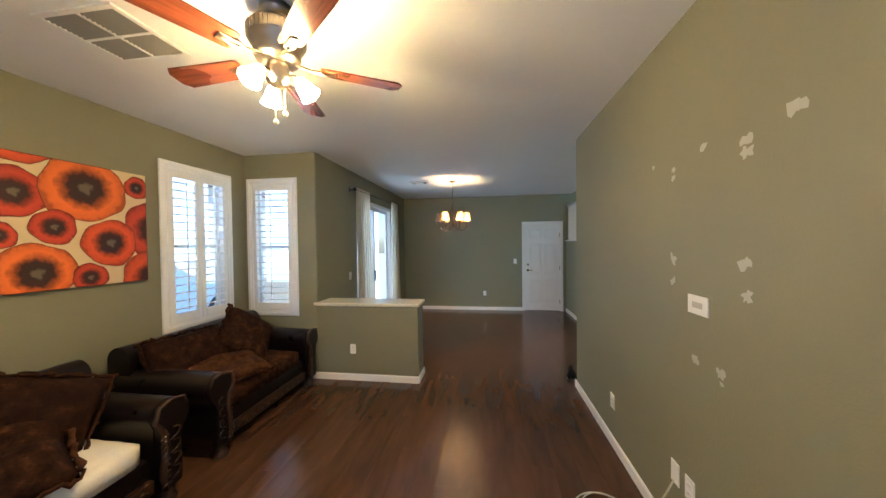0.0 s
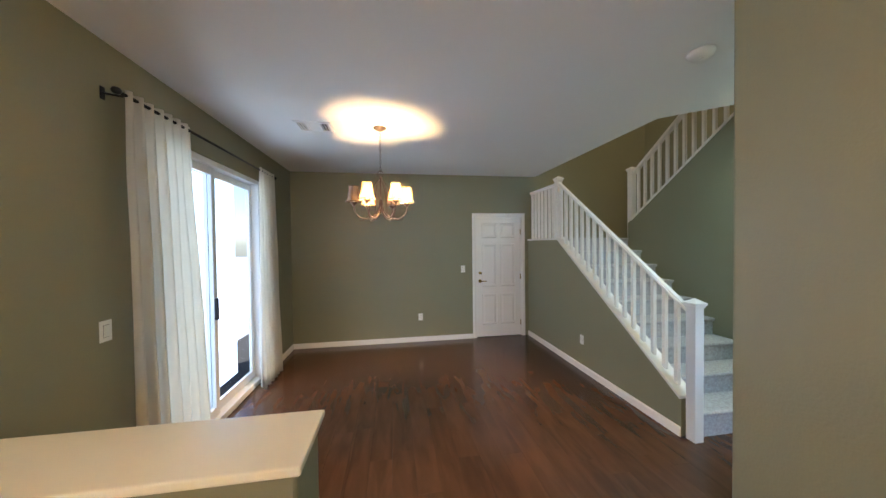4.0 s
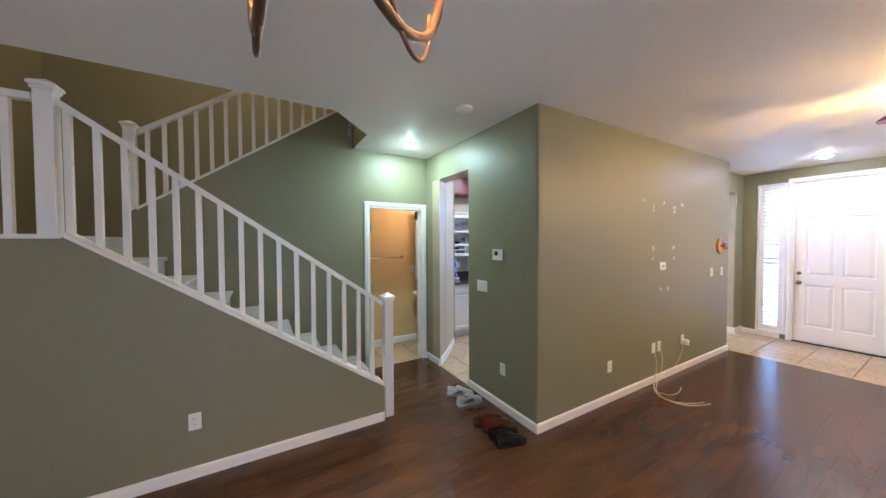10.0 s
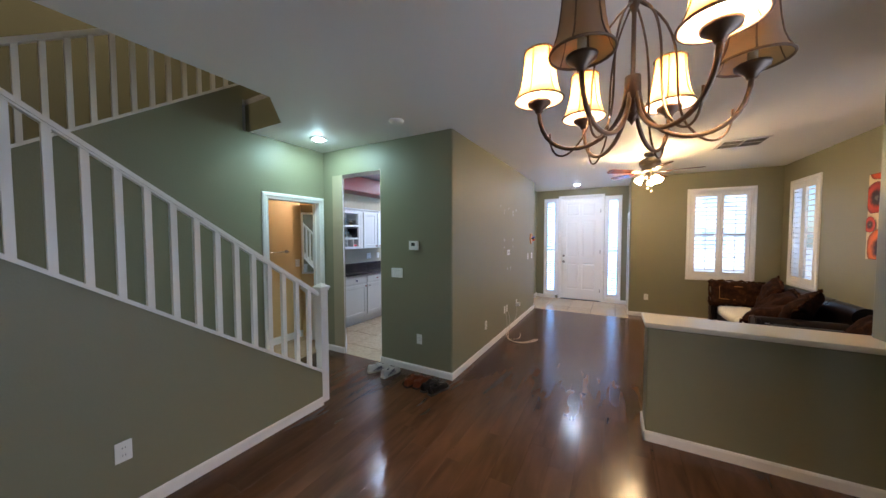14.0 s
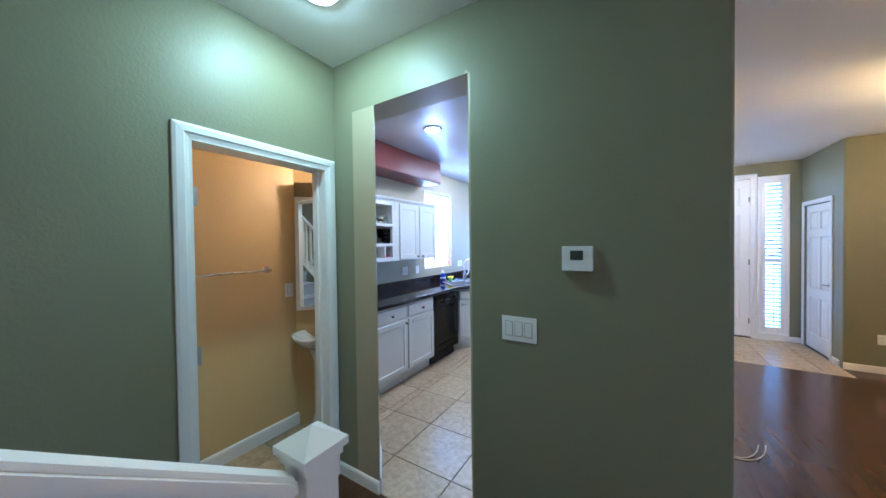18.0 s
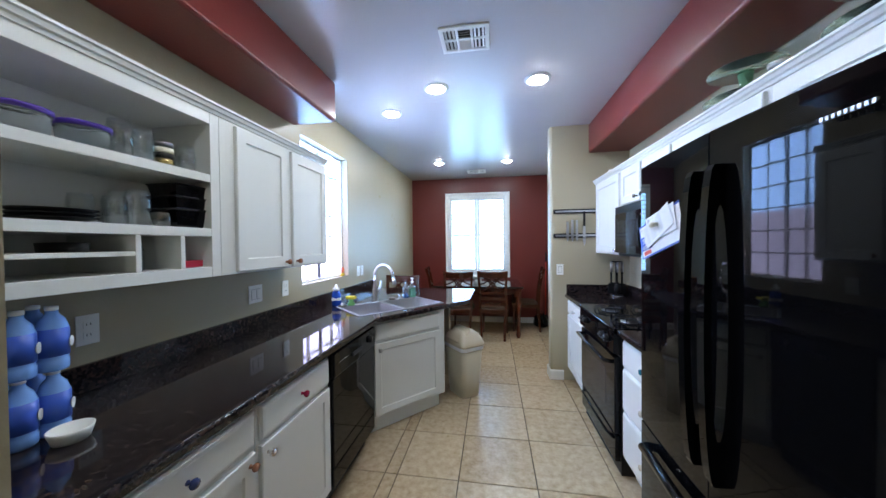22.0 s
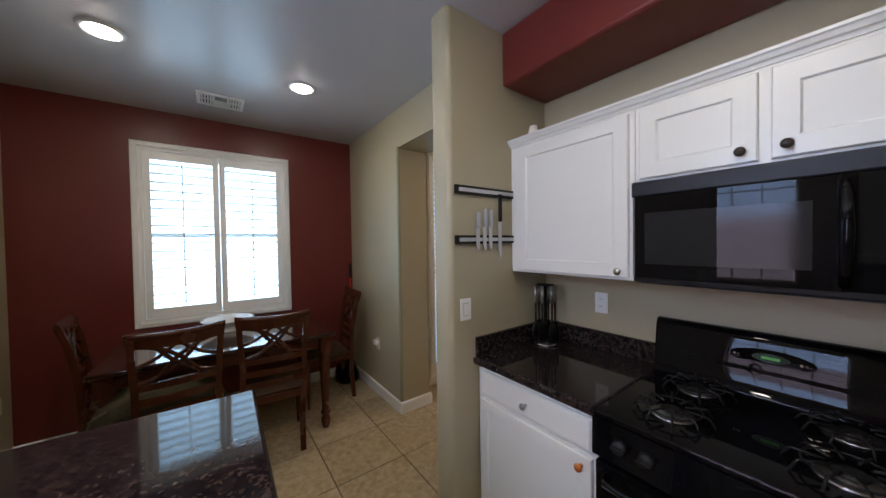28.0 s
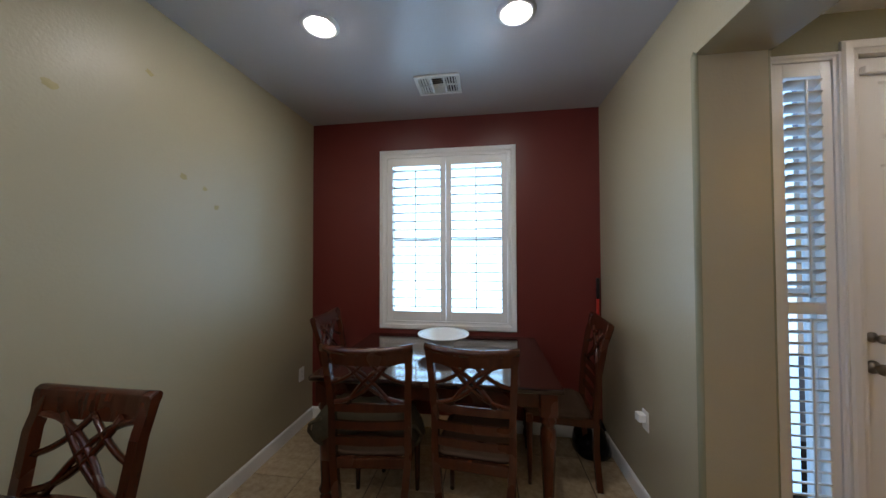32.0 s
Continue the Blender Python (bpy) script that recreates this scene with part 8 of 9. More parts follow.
part("shade", bm, PLASTIC, ls)

# counter things on the right
uc = thing("utensil_holder", "black wire holder with hanging kitchen utensils", "utensils", (1.60, 0.235, 0.9155))
bm = bmesh.new()
lathe(bm, [(0, 0), (0.065, 0), (0.065, 0.012), (0.012, 0.02), (0.010, 0.35), (0.05, 0.355), (0.05, 0.362), (0, 0.362)], seg=18)
part("stand", bm, BLACKM, uc)
for q in range(6):
    a = q * math.pi / 3 + 0.3
    x, y = 0.056 * math.cos(a), 0.056 * math.sin(a)
    bm = bmesh.new()
    rod(bm, (x, y, 0.25), (x, y, 0.13), 0.0055, 8)
    if q % 2:
        lathe(bm, [(0, -0.055), (0.030, -0.035), (0.034, 0.01), (0.022, 0.040), (0.008, 0.052), (0, 0.052)], (x, y, 0.085), 12, squash=0.4)
    else:
        box(bm, x - 0.034, x + 0.034, y - 0.003, y + 0.003, 0.03, 0.135, 0.002)
    ut = part("utensil", bm, BLACKM, uc, "black nylon utensil")
    bm = bmesh.new()
    rod(bm, (x, y, 0.355), (x, y, 0.25), 0.0095, 10)
    part("handle", bm, STEEL, ut, "brushed steel handle")
bm = bmesh.new()
lathe(bm, [(0.060, 0.0125), (0.068, 0.012), (0.070, 0.004), (0.066, 0.0)], seg=22)
part("base_ring", bm, CHROME, uc)
for z in (1.812, 1.55):
    kb = thing("knife_bar", "black and silver magnetic knife bar on the wall", "knife rack", (1.958, 0.12, z), 180, "magnetic knife bars")
    boxpart("bar", kb, BLACKM, (-0.245, 0.245, -0.018, 0.0, -0.023, 0.023), 0.003)
    boxpart("strip", kb, STEEL, (-0.225, 0.225, -0.0205, -0.0175, -0.010, 0.010), 0.001)
for x, ln, z in ((2.058, 0.17, 1.61), (2.008, 0.19, 1.62), (1.963, 0.18, 1.62), (1.888, 0.30, 1.65)):
    kn = thing("knife", "steel kitchen knife hanging on the magnetic bar", "knife", (x, 0.1425, z), 0, "knives on the bar")
    bm = bmesh.new()
    prism(bm, [(-0.012, 0.0), (0.014, 0.0), (0.014, -ln * 0.5), (0.0, -ln * 0.72), (-0.012, -ln * 0.62)], "y", 0.0, 0.002)
    part("blade", bm, STEEL, kn)
    bm = bmesh.new()
    box(bm, -0.010, 0.012, -0.002, 0.012, 0.0, ln * 0.52, 0.004)
    part("handle", bm, STEEL if ln < 0.25 else BLACKM, kn)
for q, (z, y) in enumerate(((0.9155, 2.08), (1.008, 2.095))):
    fb = thing("food_container", "clear storage container pack with orange and purple wrap", "container", (1.62, y, z), 0, "food containers")
    boxpart("tub", fb, CLEARP, (-0.10, 0.10, -0.10, 0.10, 0.0, 0.075), 0.02, seg=3)
    boxpart("lid", fb, material("navy_lid", (0.03, 0.03, 0.18), 0.35) if q == 0 else bpy.data.materials["navy_lid"], (-0.105, 0.105, -0.105, 0.105, 0.0755, 0.090), 0.006)
    if q == 0:
        boxpart("wrap", fb, material("orange_wrap", (0.70, 0.22, 0.02), 0.4), (-0.102, 0.1035, -0.06, 0.06, 0.02, 0.07), 0.002)
        boxpart("wrap_band", fb, material("purple_wrap", (0.12, 0.03, 0.30), 0.4), (0.1036, 0.1045, -0.06, 0.06, 0.02, 0.035), 0)

# trash can
tc_ = thing("trash_can", "tall beige plastic trash can with a swing lid", "trash can", (3.16, 0.55, FLOOR), 40)
BEIGE = material("beige_plastic", (0.52, 0.45, 0.33), 0.38, var=0.03, vscale=4)


def rrect(hx, hy, r, n=5):
    out = []
    for cx_, cy_, a0 in ((hx - r, hy - r, 0), (-hx + r, hy - r, 90), (-hx + r, -hy + r, 180), (hx - r, -hy + r, 270)):
        out += [(cx_ + r * math.cos(radians(a0 + 90 * k / n)), cy_ + r * math.sin(radians(a0 + 90 * k / n))) for k in range(n + 1)]
    return out


def loft(bm, secs, cap=True):
    rings = [[bm.verts.new((*p, z)) for p in rrect(hx, hy, r)] for hx, hy, r, z in secs]
    n = len(rings[0])
    for a, b in zip(rings, rings[1:]):
        for k in range(n):
            f = bm.faces.new((a[k], a[(k + 1) % n], b[(k + 1) % n], b[k]))
            f.smooth = True
    if cap:
        bm.faces.new(rings[0][::-1])
        bm.faces.new(rings[-1])


bm = bmesh.new()
loft(bm, [(0.10, 0.135, 0.05, 0.0), (0.105, 0.14, 0.05, 0.01), (0.13, 0.175, 0.05, 0.50)])
part("bin", bm, BEIGE, tc_)
bm = bmesh.new()
loft(bm, [(0.133, 0.178, 0.05, 0.465), (0.135, 0.180, 0.05, 0.468), (0.135, 0.180, 0.05, 0.50)], False)
part("bag_edge", bm, material("white_bag", (0.78, 0.79, 0.83), 0.35), tc_, "white bag folded over the rim")
bm = bmesh.new()
loft(bm, [(0.138, 0.184, 0.05, 0.502), (0.142, 0.188, 0.05, 0.51), (0.142, 0.188, 0.05, 0.525), (0.130, 0.172, 0.05, 0.565), (0.106, 0.135, 0.045, 0.612), (0.070, 0.090, 0.035, 0.640), (0.055, 0.072, 0.03, 0.643)])
ld = part("lid", bm, BEIGE, tc_)
bm = bmesh.new()
loft(bm, [(0.098, 0.135, 0.04, 0.0), (0.090, 0.125, 0.04, 0.010), (0.060, 0.09, 0.03, 0.018)])
fl = part("swing_flap", bm, BEIGE, ld)
fl.matrix_basis = pose(0.062, 0.0, 0.605, 0, 38, 0)


# ---------------------------------------------------------------- dining nook
TZ = 0.79
tb_ = thing("dining_table", "dark cherry dining table with turned legs", "table", (3.11, -1.805, FLOOR))
tb_.scale.z = 1.04
TW, TD = 1.44, 1.04
boxpart("tabletop", tb_, TABLETOP, (-TW / 2, TW / 2, -TD / 2, TD / 2, TZ - 0.032, TZ), 0.010, seg=3)
for y in (-TD / 2 + 0.075, TD / 2 - 0.075):
    boxpart("apron", tb_, DARKWOOD, (-TW / 2 + 0.12, TW / 2 - 0.12, y - 0.012, y + 0.012, TZ - 0.125, TZ - 0.0325), 0.003)
for x in (-TW / 2 + 0.075, TW / 2 - 0.075):
    boxpart("apron", tb_, DARKWOOD, (x - 0.012, x + 0.012, -TD / 2 + 0.12, TD / 2 - 0.12, TZ - 0.125, TZ - 0.0325), 0.003)
for sx in (-1, 1):
    for sy in (-1, 1):
        bm = bmesh.new()
        x, y = sx * (TW / 2 - 0.075), sy * (TD / 2 - 0.075)
        box(bm, x - 0.045, x + 0.045, y - 0.045, y + 0.045, TZ - 0.16, TZ - 0.033, 0.004)
        lathe(bm, [(0, 0), (0.026, 0), (0.030, 0.02), (0.038, 0.05), (0.034, 0.085), (0.024, 0.10), (0.036, 0.115), (0.040, 0.13), (0.030, 0.15), (0.028, 0.18), (0.036, 0.35), (0.043, 0.50),
                   (0.040, 0.555), (0.030, 0.575), (0.042, 0.59), (0.044, 0.605), (0.034, 0.62), (0.040, 0.631), (0, 0.631)], (x, y, 0), 18)
        part("leg", bm, DARKWOOD, tb_)

CUSH = material("seat_fabric", (0.075, 0.045, 0.030), 0.9, spec=0.1, var=0.12, vscale=20, bump=0.4, bscale=150)


def chair(label, at, rz):
    """A lattice-back chair that faces local -y; its back is at +y."""
    c = thing("dining_chair", label, "chair", (at[0], at[1], FLOOR), rz, "chairs round the nook table")
    w, HT = 0.205, 1.05
    for s in (-1, 1):
        bm = bmesh.new()
        prof = [(0.235, 0.0), (0.215, 0.25), (0.21, 0.46), (0.225, 0.70), (0.265, 0.92), (0.30, HT - 0.03)]
        loops = []
        for y, z in prof:
            hw = 0.019 if z < 0.5 else 0.017
            loops.append([bm.verts.new((s * w * (1.02 if z > 0.9 else 0.97 if z > 0.4 else 0.87) + dx, y + dy, z)) for dx, dy in ((-hw, -hw), (hw, -hw), (hw, hw), (-hw, hw))])
        for a, b in zip(loops, loops[1:]):
            for k in range(4):
                bm.faces.new((a[k], a[(k + 1) % 4], b[(k + 1) % 4], b[k]))
        bm.faces.new(loops[0])
        bm.faces.new(loops[-1])
        part("back_leg", bm, DARKWOOD, c)
        bm = bmesh.new()
        lathe(bm, [(0, 0), (0.014, 0), (0.016, 0.10), (0.020, 0.30), (0.022, 0.40), (0, 0.40)], (s * 0.195, -0.20, 0), 10)
        box(bm, s * 0.195 - 0.021, s * 0.195 + 0.021, -0.221, -0.179, 0.40, 0.455, 0.003)
        part("front_leg", bm, DARKWOOD, c)
        boxpart("side_rail", c, DARKWOOD, (s * 0.198 - 0.011, s * 0.198 + 0.011, -0.18, 0.195, 0.40, 0.452), 0.003)
    boxpart("front_rail", c, DARKWOOD, (-0.174, 0.174, -0.212, -0.190, 0.40, 0.452), 0.003)
    boxpart("rear_rail", c, DARKWOOD, (-0.186, 0.186, 0.198, 0.222, 0.40, 0.452), 0.003)
    bm = bmesh.new()
    cushion(bm, -0.212, 0.212, -0.235, 0.19, 0.4525, 0.485, 0.02, 8)
    part("seat", bm, CUSH, c, "brown fabric seat pad")

    def yb(z):
        return 0.21 + (z - 0.46) * 0.03 / 0.24 if z < 0.70 else 0.225 + (z - 0.70) * 0.2
    bm = bmesh.new()  # top rail, bowed
    n = 8
    rows = []
    for k in range(n + 1):
        u = 2 * k / n - 1
        bow = 0.026 * (1 - u * u)
        x = u * (w + 0.022)
        rows.append([bm.verts.new((x * (1.03 if z > HT - 0.05 else 1.0), yb(z) + bow + dy, z - 0.014 * (1 - u * u)))
                     for z, dy in ((HT - 0.090, -0.011), (HT - 0.030, -0.013), (HT - 0.008, -0.012), (HT + 0.002, 0.0), (HT, 0.014), (HT - 0.010, 0.024), (HT - 0.026, 0.024), (HT - 0.036, 0.014), (HT - 0.090, 0.011))])
    for a, b in zip(rows, rows[1:]):
        for k in range(9):
            f = bm.faces.new((a[k], a[(k + 1) % 9], b[(k + 1) % 9], b[k]))
            f.smooth = 2 <= k <= 6
    bm.faces.new(rows[0])
    bm.faces.new(rows[-1])
    part("top_rail", bm, DARKWOOD, c)
    zl, zh = 0.735, HT - 0.08

    def strip(pts, hw=0.0125):
        bm = bmesh.new()
        tube(bm, [(x, yb(z) + 0.012 * (1 - (x / w) ** 2), z) for x, z in pts], hw, 4)
        part("lattice_bar", bm, DARKWOOD, c)
    zc = (zl + zh) / 2
    for s in (-1, 1):
        strip([(s * x, z) for x, z in bez((-w, zh - 0.005), (-0.08, zh - 0.01), (0.02, zc + 0.03), (0.115, zl), 9)])
        strip([(s * x, z) for x, z in bez((-0.115, zh), (-0.02, zc - 0.03), (0.08, zl + 0.01), (w, zl + 0.005), 9)])
        strip([(s * x, z) for x, z in bez((0.0, zh), (0.06, zc + 0.05), (0.13, zc), (w, zc - 0.01), 8)], 0.011)
    for z, hh in ((0.715, 0.020), (0.63, 0.020), (0.545, 0.020)):
        bm = bmesh.new()
        rows = []
        for k in range(7):
            u = 2 * k / 6 - 1
            rows.append([bm.verts.new((u * w * 0.985, yb(z) + 0.015 * (1 - u * u) + dy, z + dz)) for dy, dz in ((-0.008, -hh), (-0.008, hh), (0.008, hh), (0.008, -hh))])
        for a, b in zip(rows, rows[1:]):
            for k in range(4):
                bm.faces.new((a[k], a[(k + 1) % 4], b[(k + 1) % 4], b[k]))
        bm.faces.new(rows[0])
        bm.faces.new(rows[-1])
        part("slat", bm, DARKWOOD, c)
    return c


c0 = chair("dark cherry lattice-back chair pushed in at the table", (2.845, -1.415, 0), -5)
c0.scale.z = 1.03
for m_, lab in ((pose(3.42, -1.375, FLOOR, 0, 0, 6), "dark cherry lattice-back chair with a backpack on its seat"), (pose(3.74, -1.90, FLOOR, 0, 0, -84), "dark cherry lattice-back chair at the table's end"),
                (pose(2.30, -1.93, FLOOR, 0, 0, 86), "dark cherry lattice-back chair at the table's end"), (pose(4.09, -0.17, FLOOR, 0, 0, 180), "dark cherry lattice-back chair by the breakfast bar")):
    k_ = copy_thing(c0, m_)
    k_.scale.z = 1.03
    tagged(k_, lab)

# bowl on the table
bm = bmesh.new()
lathe(bm, [(0, 0), (0.075, 0), (0.08, 0.012), (0.05, 0.03), (0.10, 0.055), (0.17, 0.095), (0.195, 0.105), (0.195, 0.112), (0.165, 0.104), (0.09, 0.064), (0, 0.052)], seg=32)
bl = thing("fruit_bowl", "wide white ceramic bowl on a foot", "bowl", (3.12, -1.93, TZ * 1.04 + FLOOR + 0.0005))
part("bowl", bm, material("white_ceramic", (0.80, 0.80, 0.78), 0.12), bl)

# backpack hanging on the chair
bp_ = thing("backpack", "dark olive cloth backpack on a dining chair", "backpack", (3.50, -1.40, FLOOR), 4)
OLIVE = material("olive_canvas", (0.072, 0.058, 0.038), 0.9, spec=0.1, var=0.2, vscale=10, bump=0.6, bscale=25, bdist=0.01)
bm = bmesh.new()
rings = []
for i_ in range(29):
    u = 2 * i_ / 28 - 1
    r_ = max(0.004, (1 - abs(u) ** 3.2) ** 0.6)
    ring = []
    for q in range(24):
        a = 2 * math.pi * q / 24
        sag = 0.12 * max(0.0, abs(u) - 0.45) / 0.55
        p = Vector((0.345 * u, 0.155 * r_ * math.cos(a), 0.590 - sag + (0.105 + 0.05 * abs(u)) * r_ * math.sin(a)))
        p += 0.022 * r_ * Vector((noise.noise(p * 9), noise.noise(p * 9 + Vector((7, 0, 0))), noise.noise(p * 11 + Vector((0, 5, 0)))))
        if abs(u) < 0.55:
            p.z = max(p.z, 0.505)
        ring.append(bm.verts.new(p))
    rings.append(ring)
for lo, hi in zip(rings, rings[1:]):
    for q in range(24):
        f = bm.faces.new((lo[q], lo[(q + 1) % 24], hi[(q + 1) % 24], hi[q]))
        f.smooth = True
bm.faces.new(rings[0][::-1])
bm.faces.new(rings[-1])
part("bag", bm, OLIVE, bp_)
for sx in (-1, 1):
    bm = bmesh.new()
    tube(bm, [(sx * 0.24, 0.13, 0.60), (sx * 0.31, 0.12, 0.56), (sx * 0.335, 0.08, 0.50), (sx * 0.30, 0.07, 0.44), (sx * 0.25, 0.09, 0.43)], 0.010, 8)
    part("strap", bm, OLIVE, bp_)

# broom and bag in the corner
br_ = thing("broom", "red-handled broom standing in the corner", "broom", (1.905, -2.29, FLOOR))
bm = bmesh.new()
rod(bm, (0.0, 0.0, 0.16), (-0.02, -0.02, 1.16), 0.011, 10)
part("handle", bm, material("red_handle", (0.55, 0.03, 0.02), 0.35), br_)
bm = bmesh.new()
rod(bm, (-0.02, -0.02, 1.16), (-0.022, -0.022, 1.33), 0.0135, 10)
part("grip", bm, BLACKM, br_)
bm = bmesh.new()
prism(bm, [(-0.10, 0.0), (0.10, 0.0), (0.06, 0.16), (-0.03, 0.18)], "y", -0.018, 0.018)
part("bristles", bm, BLACKM, br_)
bg_ = thing("tote_bag", "slumped glossy black bag on the tile floor", "bag", (2.005, -2.16, FLOOR))
bg_.scale.z = 0.72
bm = bmesh.new()
secs = []
for z, r_ in ((0.0, 0.13), (0.04, 0.165), (0.14, 0.16), (0.24, 0.12), (0.30, 0.06)):
    secs.append([bm.verts.new((r_ * 0.85 * math.cos(a) * (1 + 0.2 * noise.noise((math.cos(a), math.sin(a), z * 6))), r_ * math.sin(a) * (1 + 0.2 * noise.noise((math.cos(a), 5 + math.sin(a), z * 6))), z))
                 for a in (2 * math.pi * k / 18 for k in range(18))])
for a, b in zip(secs, secs[1:]):
    for k in range(18):
        f = bm.faces.new((a[k], a[(k + 1) % 18], b[(k + 1) % 18], b[k]))
        f.smooth = True
bm.faces.new(secs[0][::-1])
bm.faces.new(secs[-1])
part("bag", bm, BLACKG, bg_)
bm = bmesh.new()
tube(bm, bez((-0.06, 0.0, 0.27), (-0.05, 0, 0.40), (0.05, 0, 0.40), (0.06, 0.0, 0.27), 8), 0.008, 6)
part("strap", bm, BLACKM, bg_)

# brownish stains on the nook wall
STAIN = material("wall_stain", (0.34, 0.27, 0.12), 0.5, var=0.2, vscale=20)
trnd = random.Random(21)
for y, z, r_ in ((-0.53, 2.15, 0.030), (-0.88, 2.40, 0.022), (-1.06, 1.93, 0.026), (-1.19, 1.89, 0.018), (-1.27, 1.79, 0.022)):
    bm = bmesh.new()
    rim = [r_ * trnd.uniform(0.55, 1.1) for _ in range(12)]
    cv = bm.verts.new((4.4288, y, z))
    vs = [bm.verts.new((4.4296, y + rim[q] * math.cos(math.pi * q / 6), z + rim[q] * 0.8 * math.sin(math.pi * q / 6))) for q in range(12)]
    for q in range(12):
        bm.faces.new((cv, vs[q], vs[(q + 1) % 12]))
    solid("wall_stain", bm, STAIN, "faint yellowish stain on the tan nook wall", "wall stain", group="nook wall stains")

# ---------------------------------------------------------------- bathroom
bm = bmesh.new()
prism(bm, [(4.088, 3.76), (3.76, 3.432), (4.088, 3.432)], "z", FLOOR, H)
setting("wall_bath_corner", bm, GOLD, "golden yellow angled corner wall", "wall")
mr_ = thing("medicine_cabinet", "mirrored medicine cabinet with a wooden frame", "mirror", (3.921, 3.599, 1.47), -135)
boxpart("cabinet_box", mr_, SHUT, (-0.205, 0.205, -0.10, 0.0, -0.48, 0.48), 0.004)
boxpart("mirror_glass", mr_, material("mirror", (0.92, 0.92, 0.92), 0.01, metal=1.0), (-0.175, 0.175, -0.106, -0.1005, -0.45, 0.45), 0.001)
# cabinet top coloured dark to imitate the shadow on it
boxpart("top_box", mr_, material("cabinet_top_shade", (0.10, 0.075, 0.03), 0.5), (-0.205, 0.205, -0.11, 0.0, 0.4805, 0.60), 0.004)
sk2 = thing("pedestal_sink", "white ceramic corner pedestal sink", "sink", (3.86, 3.66, FLOOR), -135)
CER = material("sink_ceramic", (0.80, 0.79, 0.76), 0.12)
bm = bmesh.new()
lathe(bm, [(0, 0.70), (0.10, 0.70), (0.18, 0.74), (0.235, 0.80), (0.24, 0.825), (0.215, 0.825), (0.17, 0.76), (0, 0.73)], (0, -0.03, 0), 24, squash=0.85)
part("basin", bm, CER, sk2)
bm = bmesh.new()
lathe(bm, [(0, 0), (0.12, 0), (0.10, 0.05), (0.07, 0.15), (0.075, 0.60), (0.11, 0.705), (0, 0.705)], (0, -0.03, 0), 20)
part("pedestal", bm, CER, sk2)
bm = bmesh.new()
tube(bm, [(0, 0.12, 0.82), (0, 0.12, 0.93), (0, 0.05, 0.94), (0, 0.03, 0.91)], 0.012, 10)
part("tap", bm, CHROME, sk2)
tr_ = thing("towel_bar", "chrome towel bar on the yellow bathroom wall", "towel bar")
bm = bmesh.new()
rod(bm, (4.03, 4.01, 1.345), (4.03, 4.60, 1.345), 0.009, 10)
part("bar", bm, CHROME, tr_)
for y in (4.01, 4.60):
    bm = bmesh.new()
    rod(bm, (4.09, y, 1.345), (4.022, y, 1.345), 0.011, 10)
    box(bm, 4.082, 4.09, y - 0.025, y + 0.025, 1.32, 1.37, 0.004)
    part("post", bm, CHROME, tr_)
plate("light_switch", "white rocker switch on the yellow bathroom wall", "x", -1, (4.09, 3.82, 1.158), kind="switch")
vl = thing("vanity_light", "warm frosted vanity light on the bathroom wall", "wall lamp", (3.62, 3.432, 2.12))
boxpart("backplate", vl, CHROME, (-0.13, 0.13, 0.0, 0.02, -0.05, 0.05), 0.004)
for x in (-0.07, 0.07):
    bm = bmesh.new()
    lathe(bm, [(0, -0.05), (0.03, -0.05), (0.045, 0.02), (0.03, 0.05), (0, 0.05)], (x, 0.085, 0), 16)
    part("shade", bm, glow("vanity_glow", (1.0, 0.78, 0.52), 95) if x < 0 else bpy.data.materials["vanity_glow"], vl, "glowing frosted shade")
    bm = bmesh.new()
    rod(bm, (x, 0.02, 0.0), (x, 0.045, 0.0), 0.012, 8)
    part("lamp_arm", bm, CHROME, vl)


# ---------------------------------------------------------------- outside
HOUSEW = material("pale_stucco", (0.78, 0.75, 0.70), 0.9, var=0.05, vscale=2, bump=0.4, bscale=50)
ROOFT = material("roof_tile", (0.26, 0.15, 0.10), 0.8, var=0.2, vscale=6)
CARP = material("car_paint_blue", (0.42, 0.58, 0.80), 0.22, metal=0.2, coat=0.8)
CARG = material("car_glass", (0.30, 0.40, 0.52), 0.05)
HPANE = material("house_window_glass", (0.40, 0.52, 0.72), 0.1)
TYRE = material("tyre_rubber", (0.015, 0.015, 0.015), 0.8)


def house(at, rz, w, d, h, label):
    o = thing("neighbour_house", label, "house", at, rz)
    boxpart("wall", o, HOUSEW, (0, w, 0, d, 0, h), 0.0)
    bm = bmesh.new()
    prism(bm, [(-0.4, h), (d + 0.4, h), (d / 2, h + 1.5)], "x", -0.4, w + 0.4)
    part("roof", bm, ROOFT, o)
    n = max(2, int(w / 3))
    for k in range(n):
        x = (k + 0.5) * w / n
        for z in ((1.0, 3.6) if h > 4 else (1.0,)):
            bm = bmesh.new()
            for a in ((x - 0.62, x - 0.55, z, z + 1.3), (x + 0.55, x + 0.62, z, z + 1.3), (x - 0.55, x + 0.55, z, z + 0.07), (x - 0.55, x + 0.55, z + 1.23, z + 1.3)):
                box(bm, a[0], a[1], -0.05, -0.002, a[2], a[3])
            f = part("window", bm, WHITE, o)
            boxpart("pane", f, HPANE, (x - 0.55, x + 0.55, -0.02, -0.003, z + 0.07, z + 1.23), 0)


house((-16, -6, -0.25), 90, 15, 8, 5.4, "pale stucco two-storey house across the street")
house((-16, 11, -0.25), 90, 13, 8, 5.4, "pale stucco two-storey house across the street")
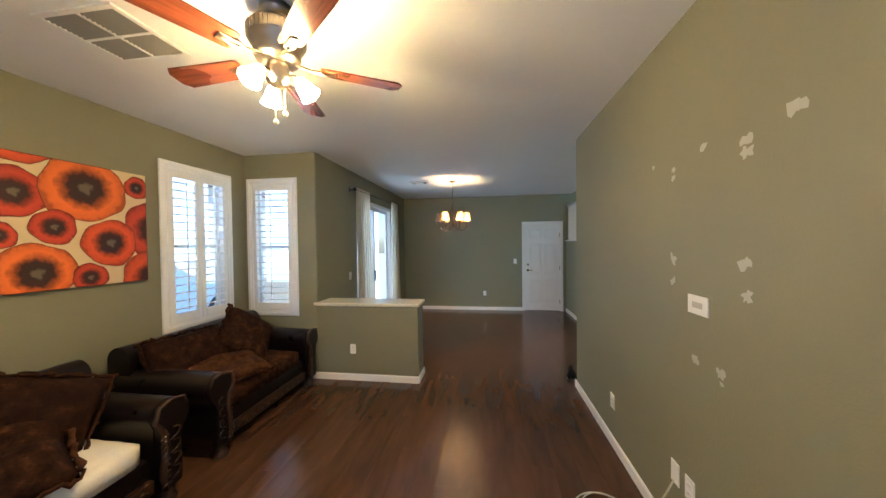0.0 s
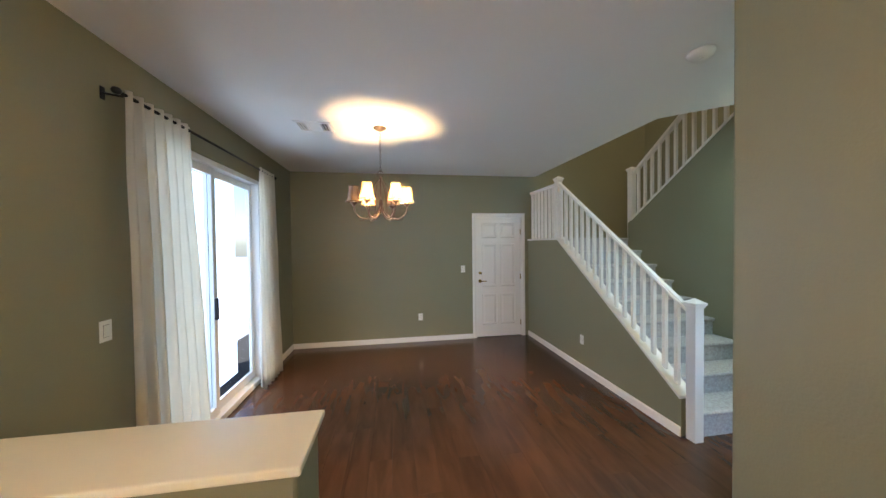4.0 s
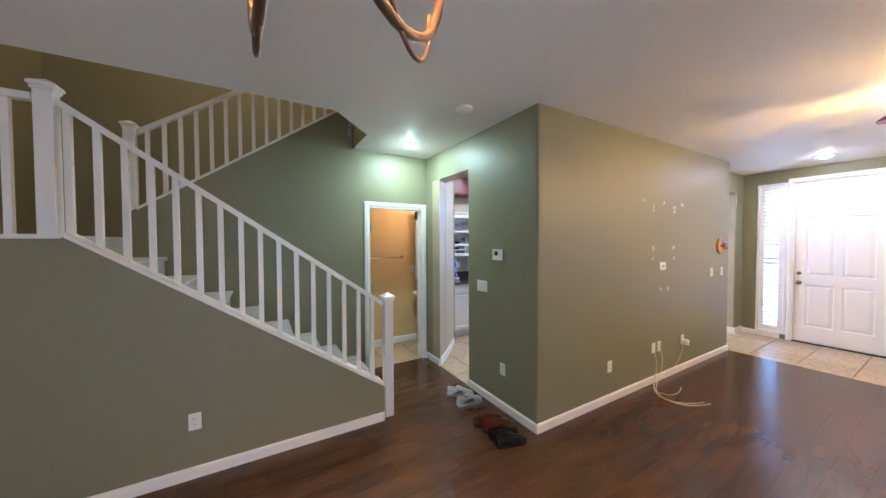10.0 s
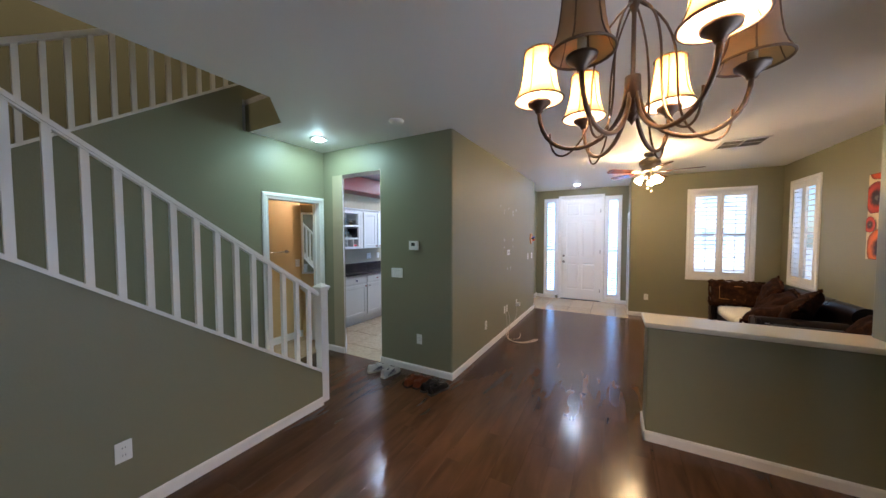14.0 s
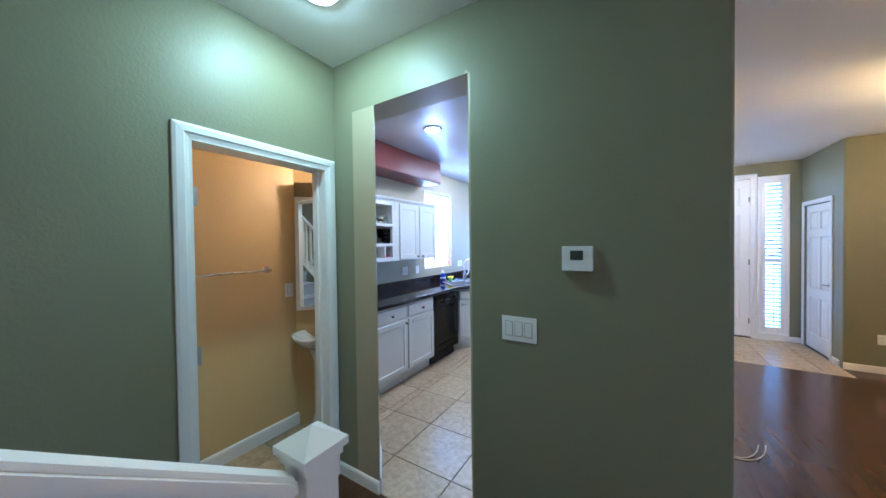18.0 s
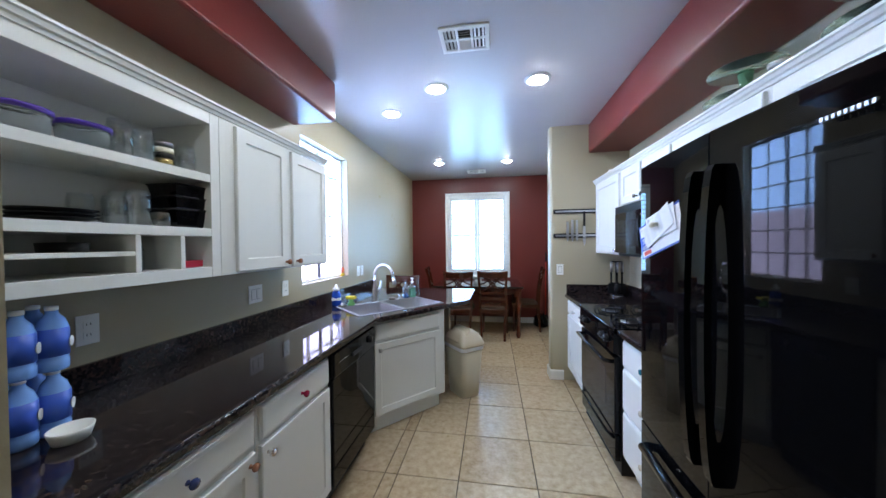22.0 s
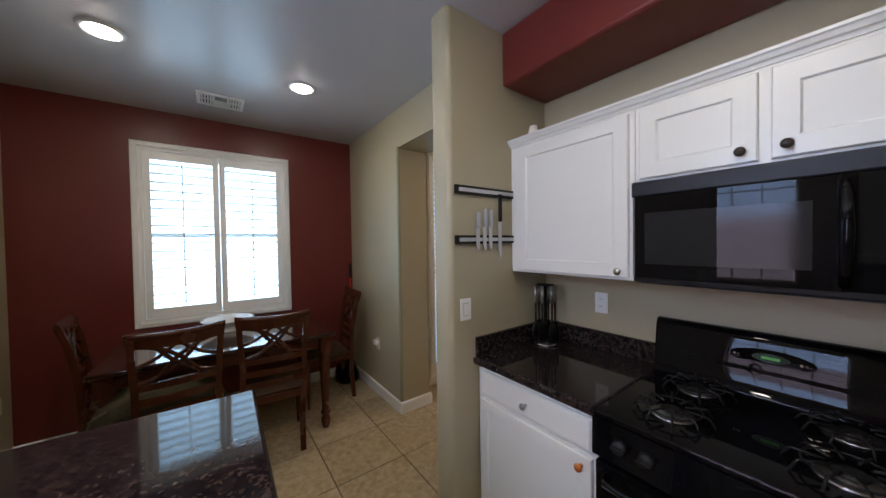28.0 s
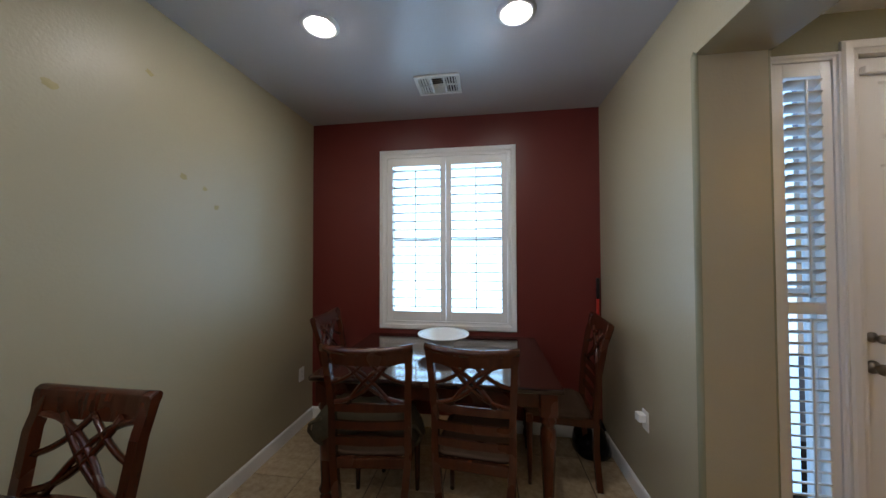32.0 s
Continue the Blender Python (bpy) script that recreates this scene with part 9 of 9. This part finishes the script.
house((9, -17, -0.25), 180, 16, 8, 5.4, "pale stucco house facing the front door")


def car(at, rz):
    c = thing("parked_car", "blue parked car seen beyond the shutters", "car", at, rz)
    bm = bmesh.new()
    side = [(-2.15, 0.35), (-2.2, 0.62), (-2.1, 0.82), (-1.2, 0.92), (1.35, 0.92), (2.05, 0.78), (2.2, 0.55), (2.15, 0.32)]
    prism(bm, side, "y", -0.86, 0.86)
    bmesh.ops.bevel(bm, geom=bm.edges[:], offset=0.05, segments=2, affect="EDGES")
    part("body", bm, CARP, c)
    bm = bmesh.new()
    lo = [bm.verts.new(p) for p in ((-1.75, -0.78, 0.90), (1.15, -0.78, 0.90), (1.15, 0.78, 0.90), (-1.75, 0.78, 0.90))]
    hi = [bm.verts.new(p) for p in ((-1.05, -0.62, 1.40), (0.45, -0.62, 1.40), (0.45, 0.62, 1.40), (-1.05, 0.62, 1.40))]
    for k in range(4):
        bm.faces.new((lo[k], lo[(k + 1) % 4], hi[(k + 1) % 4], hi[k]))
    part("glazing", bm, CARG, c)
    boxpart("roof_panel", c, CARP, (-1.08, 0.48, -0.64, 0.64, 1.385, 1.43), 0.015)
    for x in (-1.35, 1.35):
        for s in (-1, 1):
            bm = bmesh.new()
            rod(bm, (x, s * 0.70, 0.31), (x, s * 0.885, 0.31), 0.31, 24)
            wh = part("wheel", bm, TYRE, c)
            bm = bmesh.new()
            rod(bm, (x, s * 0.88, 0.31), (x, s * 0.893, 0.31), 0.20, 20)
            part("rim", bm, STEEL, wh)


car((-7.4, 6.0, -0.25), 90)


# ---------------------------------------------------------------- floor pieces
def plank_floor():
    W, L, OX = 0.165, 1.22, -0.076
    cols = [(-2.735, -1.78, -0.33, 3.83), (-1.78, -0.55, -0.33, 7.93), (-0.55, 1.272, -0.012, 7.93), (1.272, 2.12, 3.955, 7.93), (2.12, 3.30, 3.958, 4.97)]
    shared = {}
    rnd = random.Random(5)
    offs = {}
    for x0, x1, y0, y1 in cols:
        k = math.floor((x0 - OX) / W)
        while k * W + OX < x1 - 0.004:
            a, b = max(x0, k * W + OX), min(x1, (k + 1) * W + OX)
            off = offs.setdefault(k, rnd.uniform(0, L))
            j = math.floor((y0 - off) / L)
            while off + j * L < y1 - 0.004:
                c, d = max(y0, off + j * L), min(y1, off + (j + 1) * L)
                if b - a > 0.01 and d - c > 0.01:
                    key = (round(b - a, 3), round(d - c, 3))
                    if key not in shared:
                        bm = bmesh.new()
                        w, l, g = (b - a) / 2 - 0.0005, (d - c) / 2 - 0.0005, -0.0122
                        lo = [bm.verts.new(p) for p in ((-w, -l, g), (w, -l, g), (w, l, g), (-w, l, g))]
                        hi = [bm.verts.new(p) for p in ((-w, -l, 0), (w, -l, 0), (w, l, 0), (-w, l, 0))]
                        for i in range(4):
                            n = (i + 1) % 4
                            bm.faces.new((lo[i], lo[n], hi[n], hi[i]))
                        bm.faces.new(hi)
                        shared[key] = mesh_of("plank", bm, PLANK)
                    o = new("plank", shared[key])
                    o.parent = floor
                    o.location = ((a + b) / 2, (c + d) / 2, FLOOR)
                j += 1
            k += 1


def tile_floor(x0, x1, y0, y1, gx, gy, px, py, shared={}):
    i = math.floor((x0 - gx) / px)
    while gx + i * px < x1 - 0.01:
        j = math.floor((y0 - gy) / py)
        while gy + j * py < y1 - 0.01:
            a, b = max(x0, gx + i * px), min(x1, gx + (i + 1) * px)
            c, d = max(y0, gy + j * py), min(y1, gy + (j + 1) * py)
            if b - a > 0.02 and d - c > 0.02:
                key = (round(b - a, 3), round(d - c, 3))
                if key not in shared:
                    bm = bmesh.new()
                    box(bm, -(b - a) / 2 + 0.003, (b - a) / 2 - 0.003, -(d - c) / 2 + 0.003, (d - c) / 2 - 0.003, -0.010, 0, 0.0025, 1)
                    shared[key] = mesh_of("tile", bm, TILE)
                o = new("tile", shared[key])
                o.parent = floor
                o.location = ((a + b) / 2, (c + d) / 2, FLOOR)
            j += 1
        i += 1


plank_floor()
tile_floor(1.43, 3.489, -2.34, 3.637, 2.60, 0.79, 0.487, 0.4745)
tile_floor(3.489, 4.43, -2.34, 3.42, 2.60, 0.79, 0.487, 0.4745)
tile_floor(1.43, 3.30, 3.637, 3.955, 2.60, 0.79, 0.487, 0.4745)
tile_floor(3.30, 3.489, 3.637, 3.755, 2.60, 0.79, 0.487, 0.4745)
tile_floor(-0.55, 1.43, EN - 0.1, -0.014, 0.14, -1.04, 0.457, 0.457)
tile_floor(3.489, 4.09, 3.43, 3.755, 3.40, 3.6, 0.457, 0.457)
tile_floor(3.30, 4.09, 3.755, 5.3, 3.40, 3.6, 0.457, 0.457)
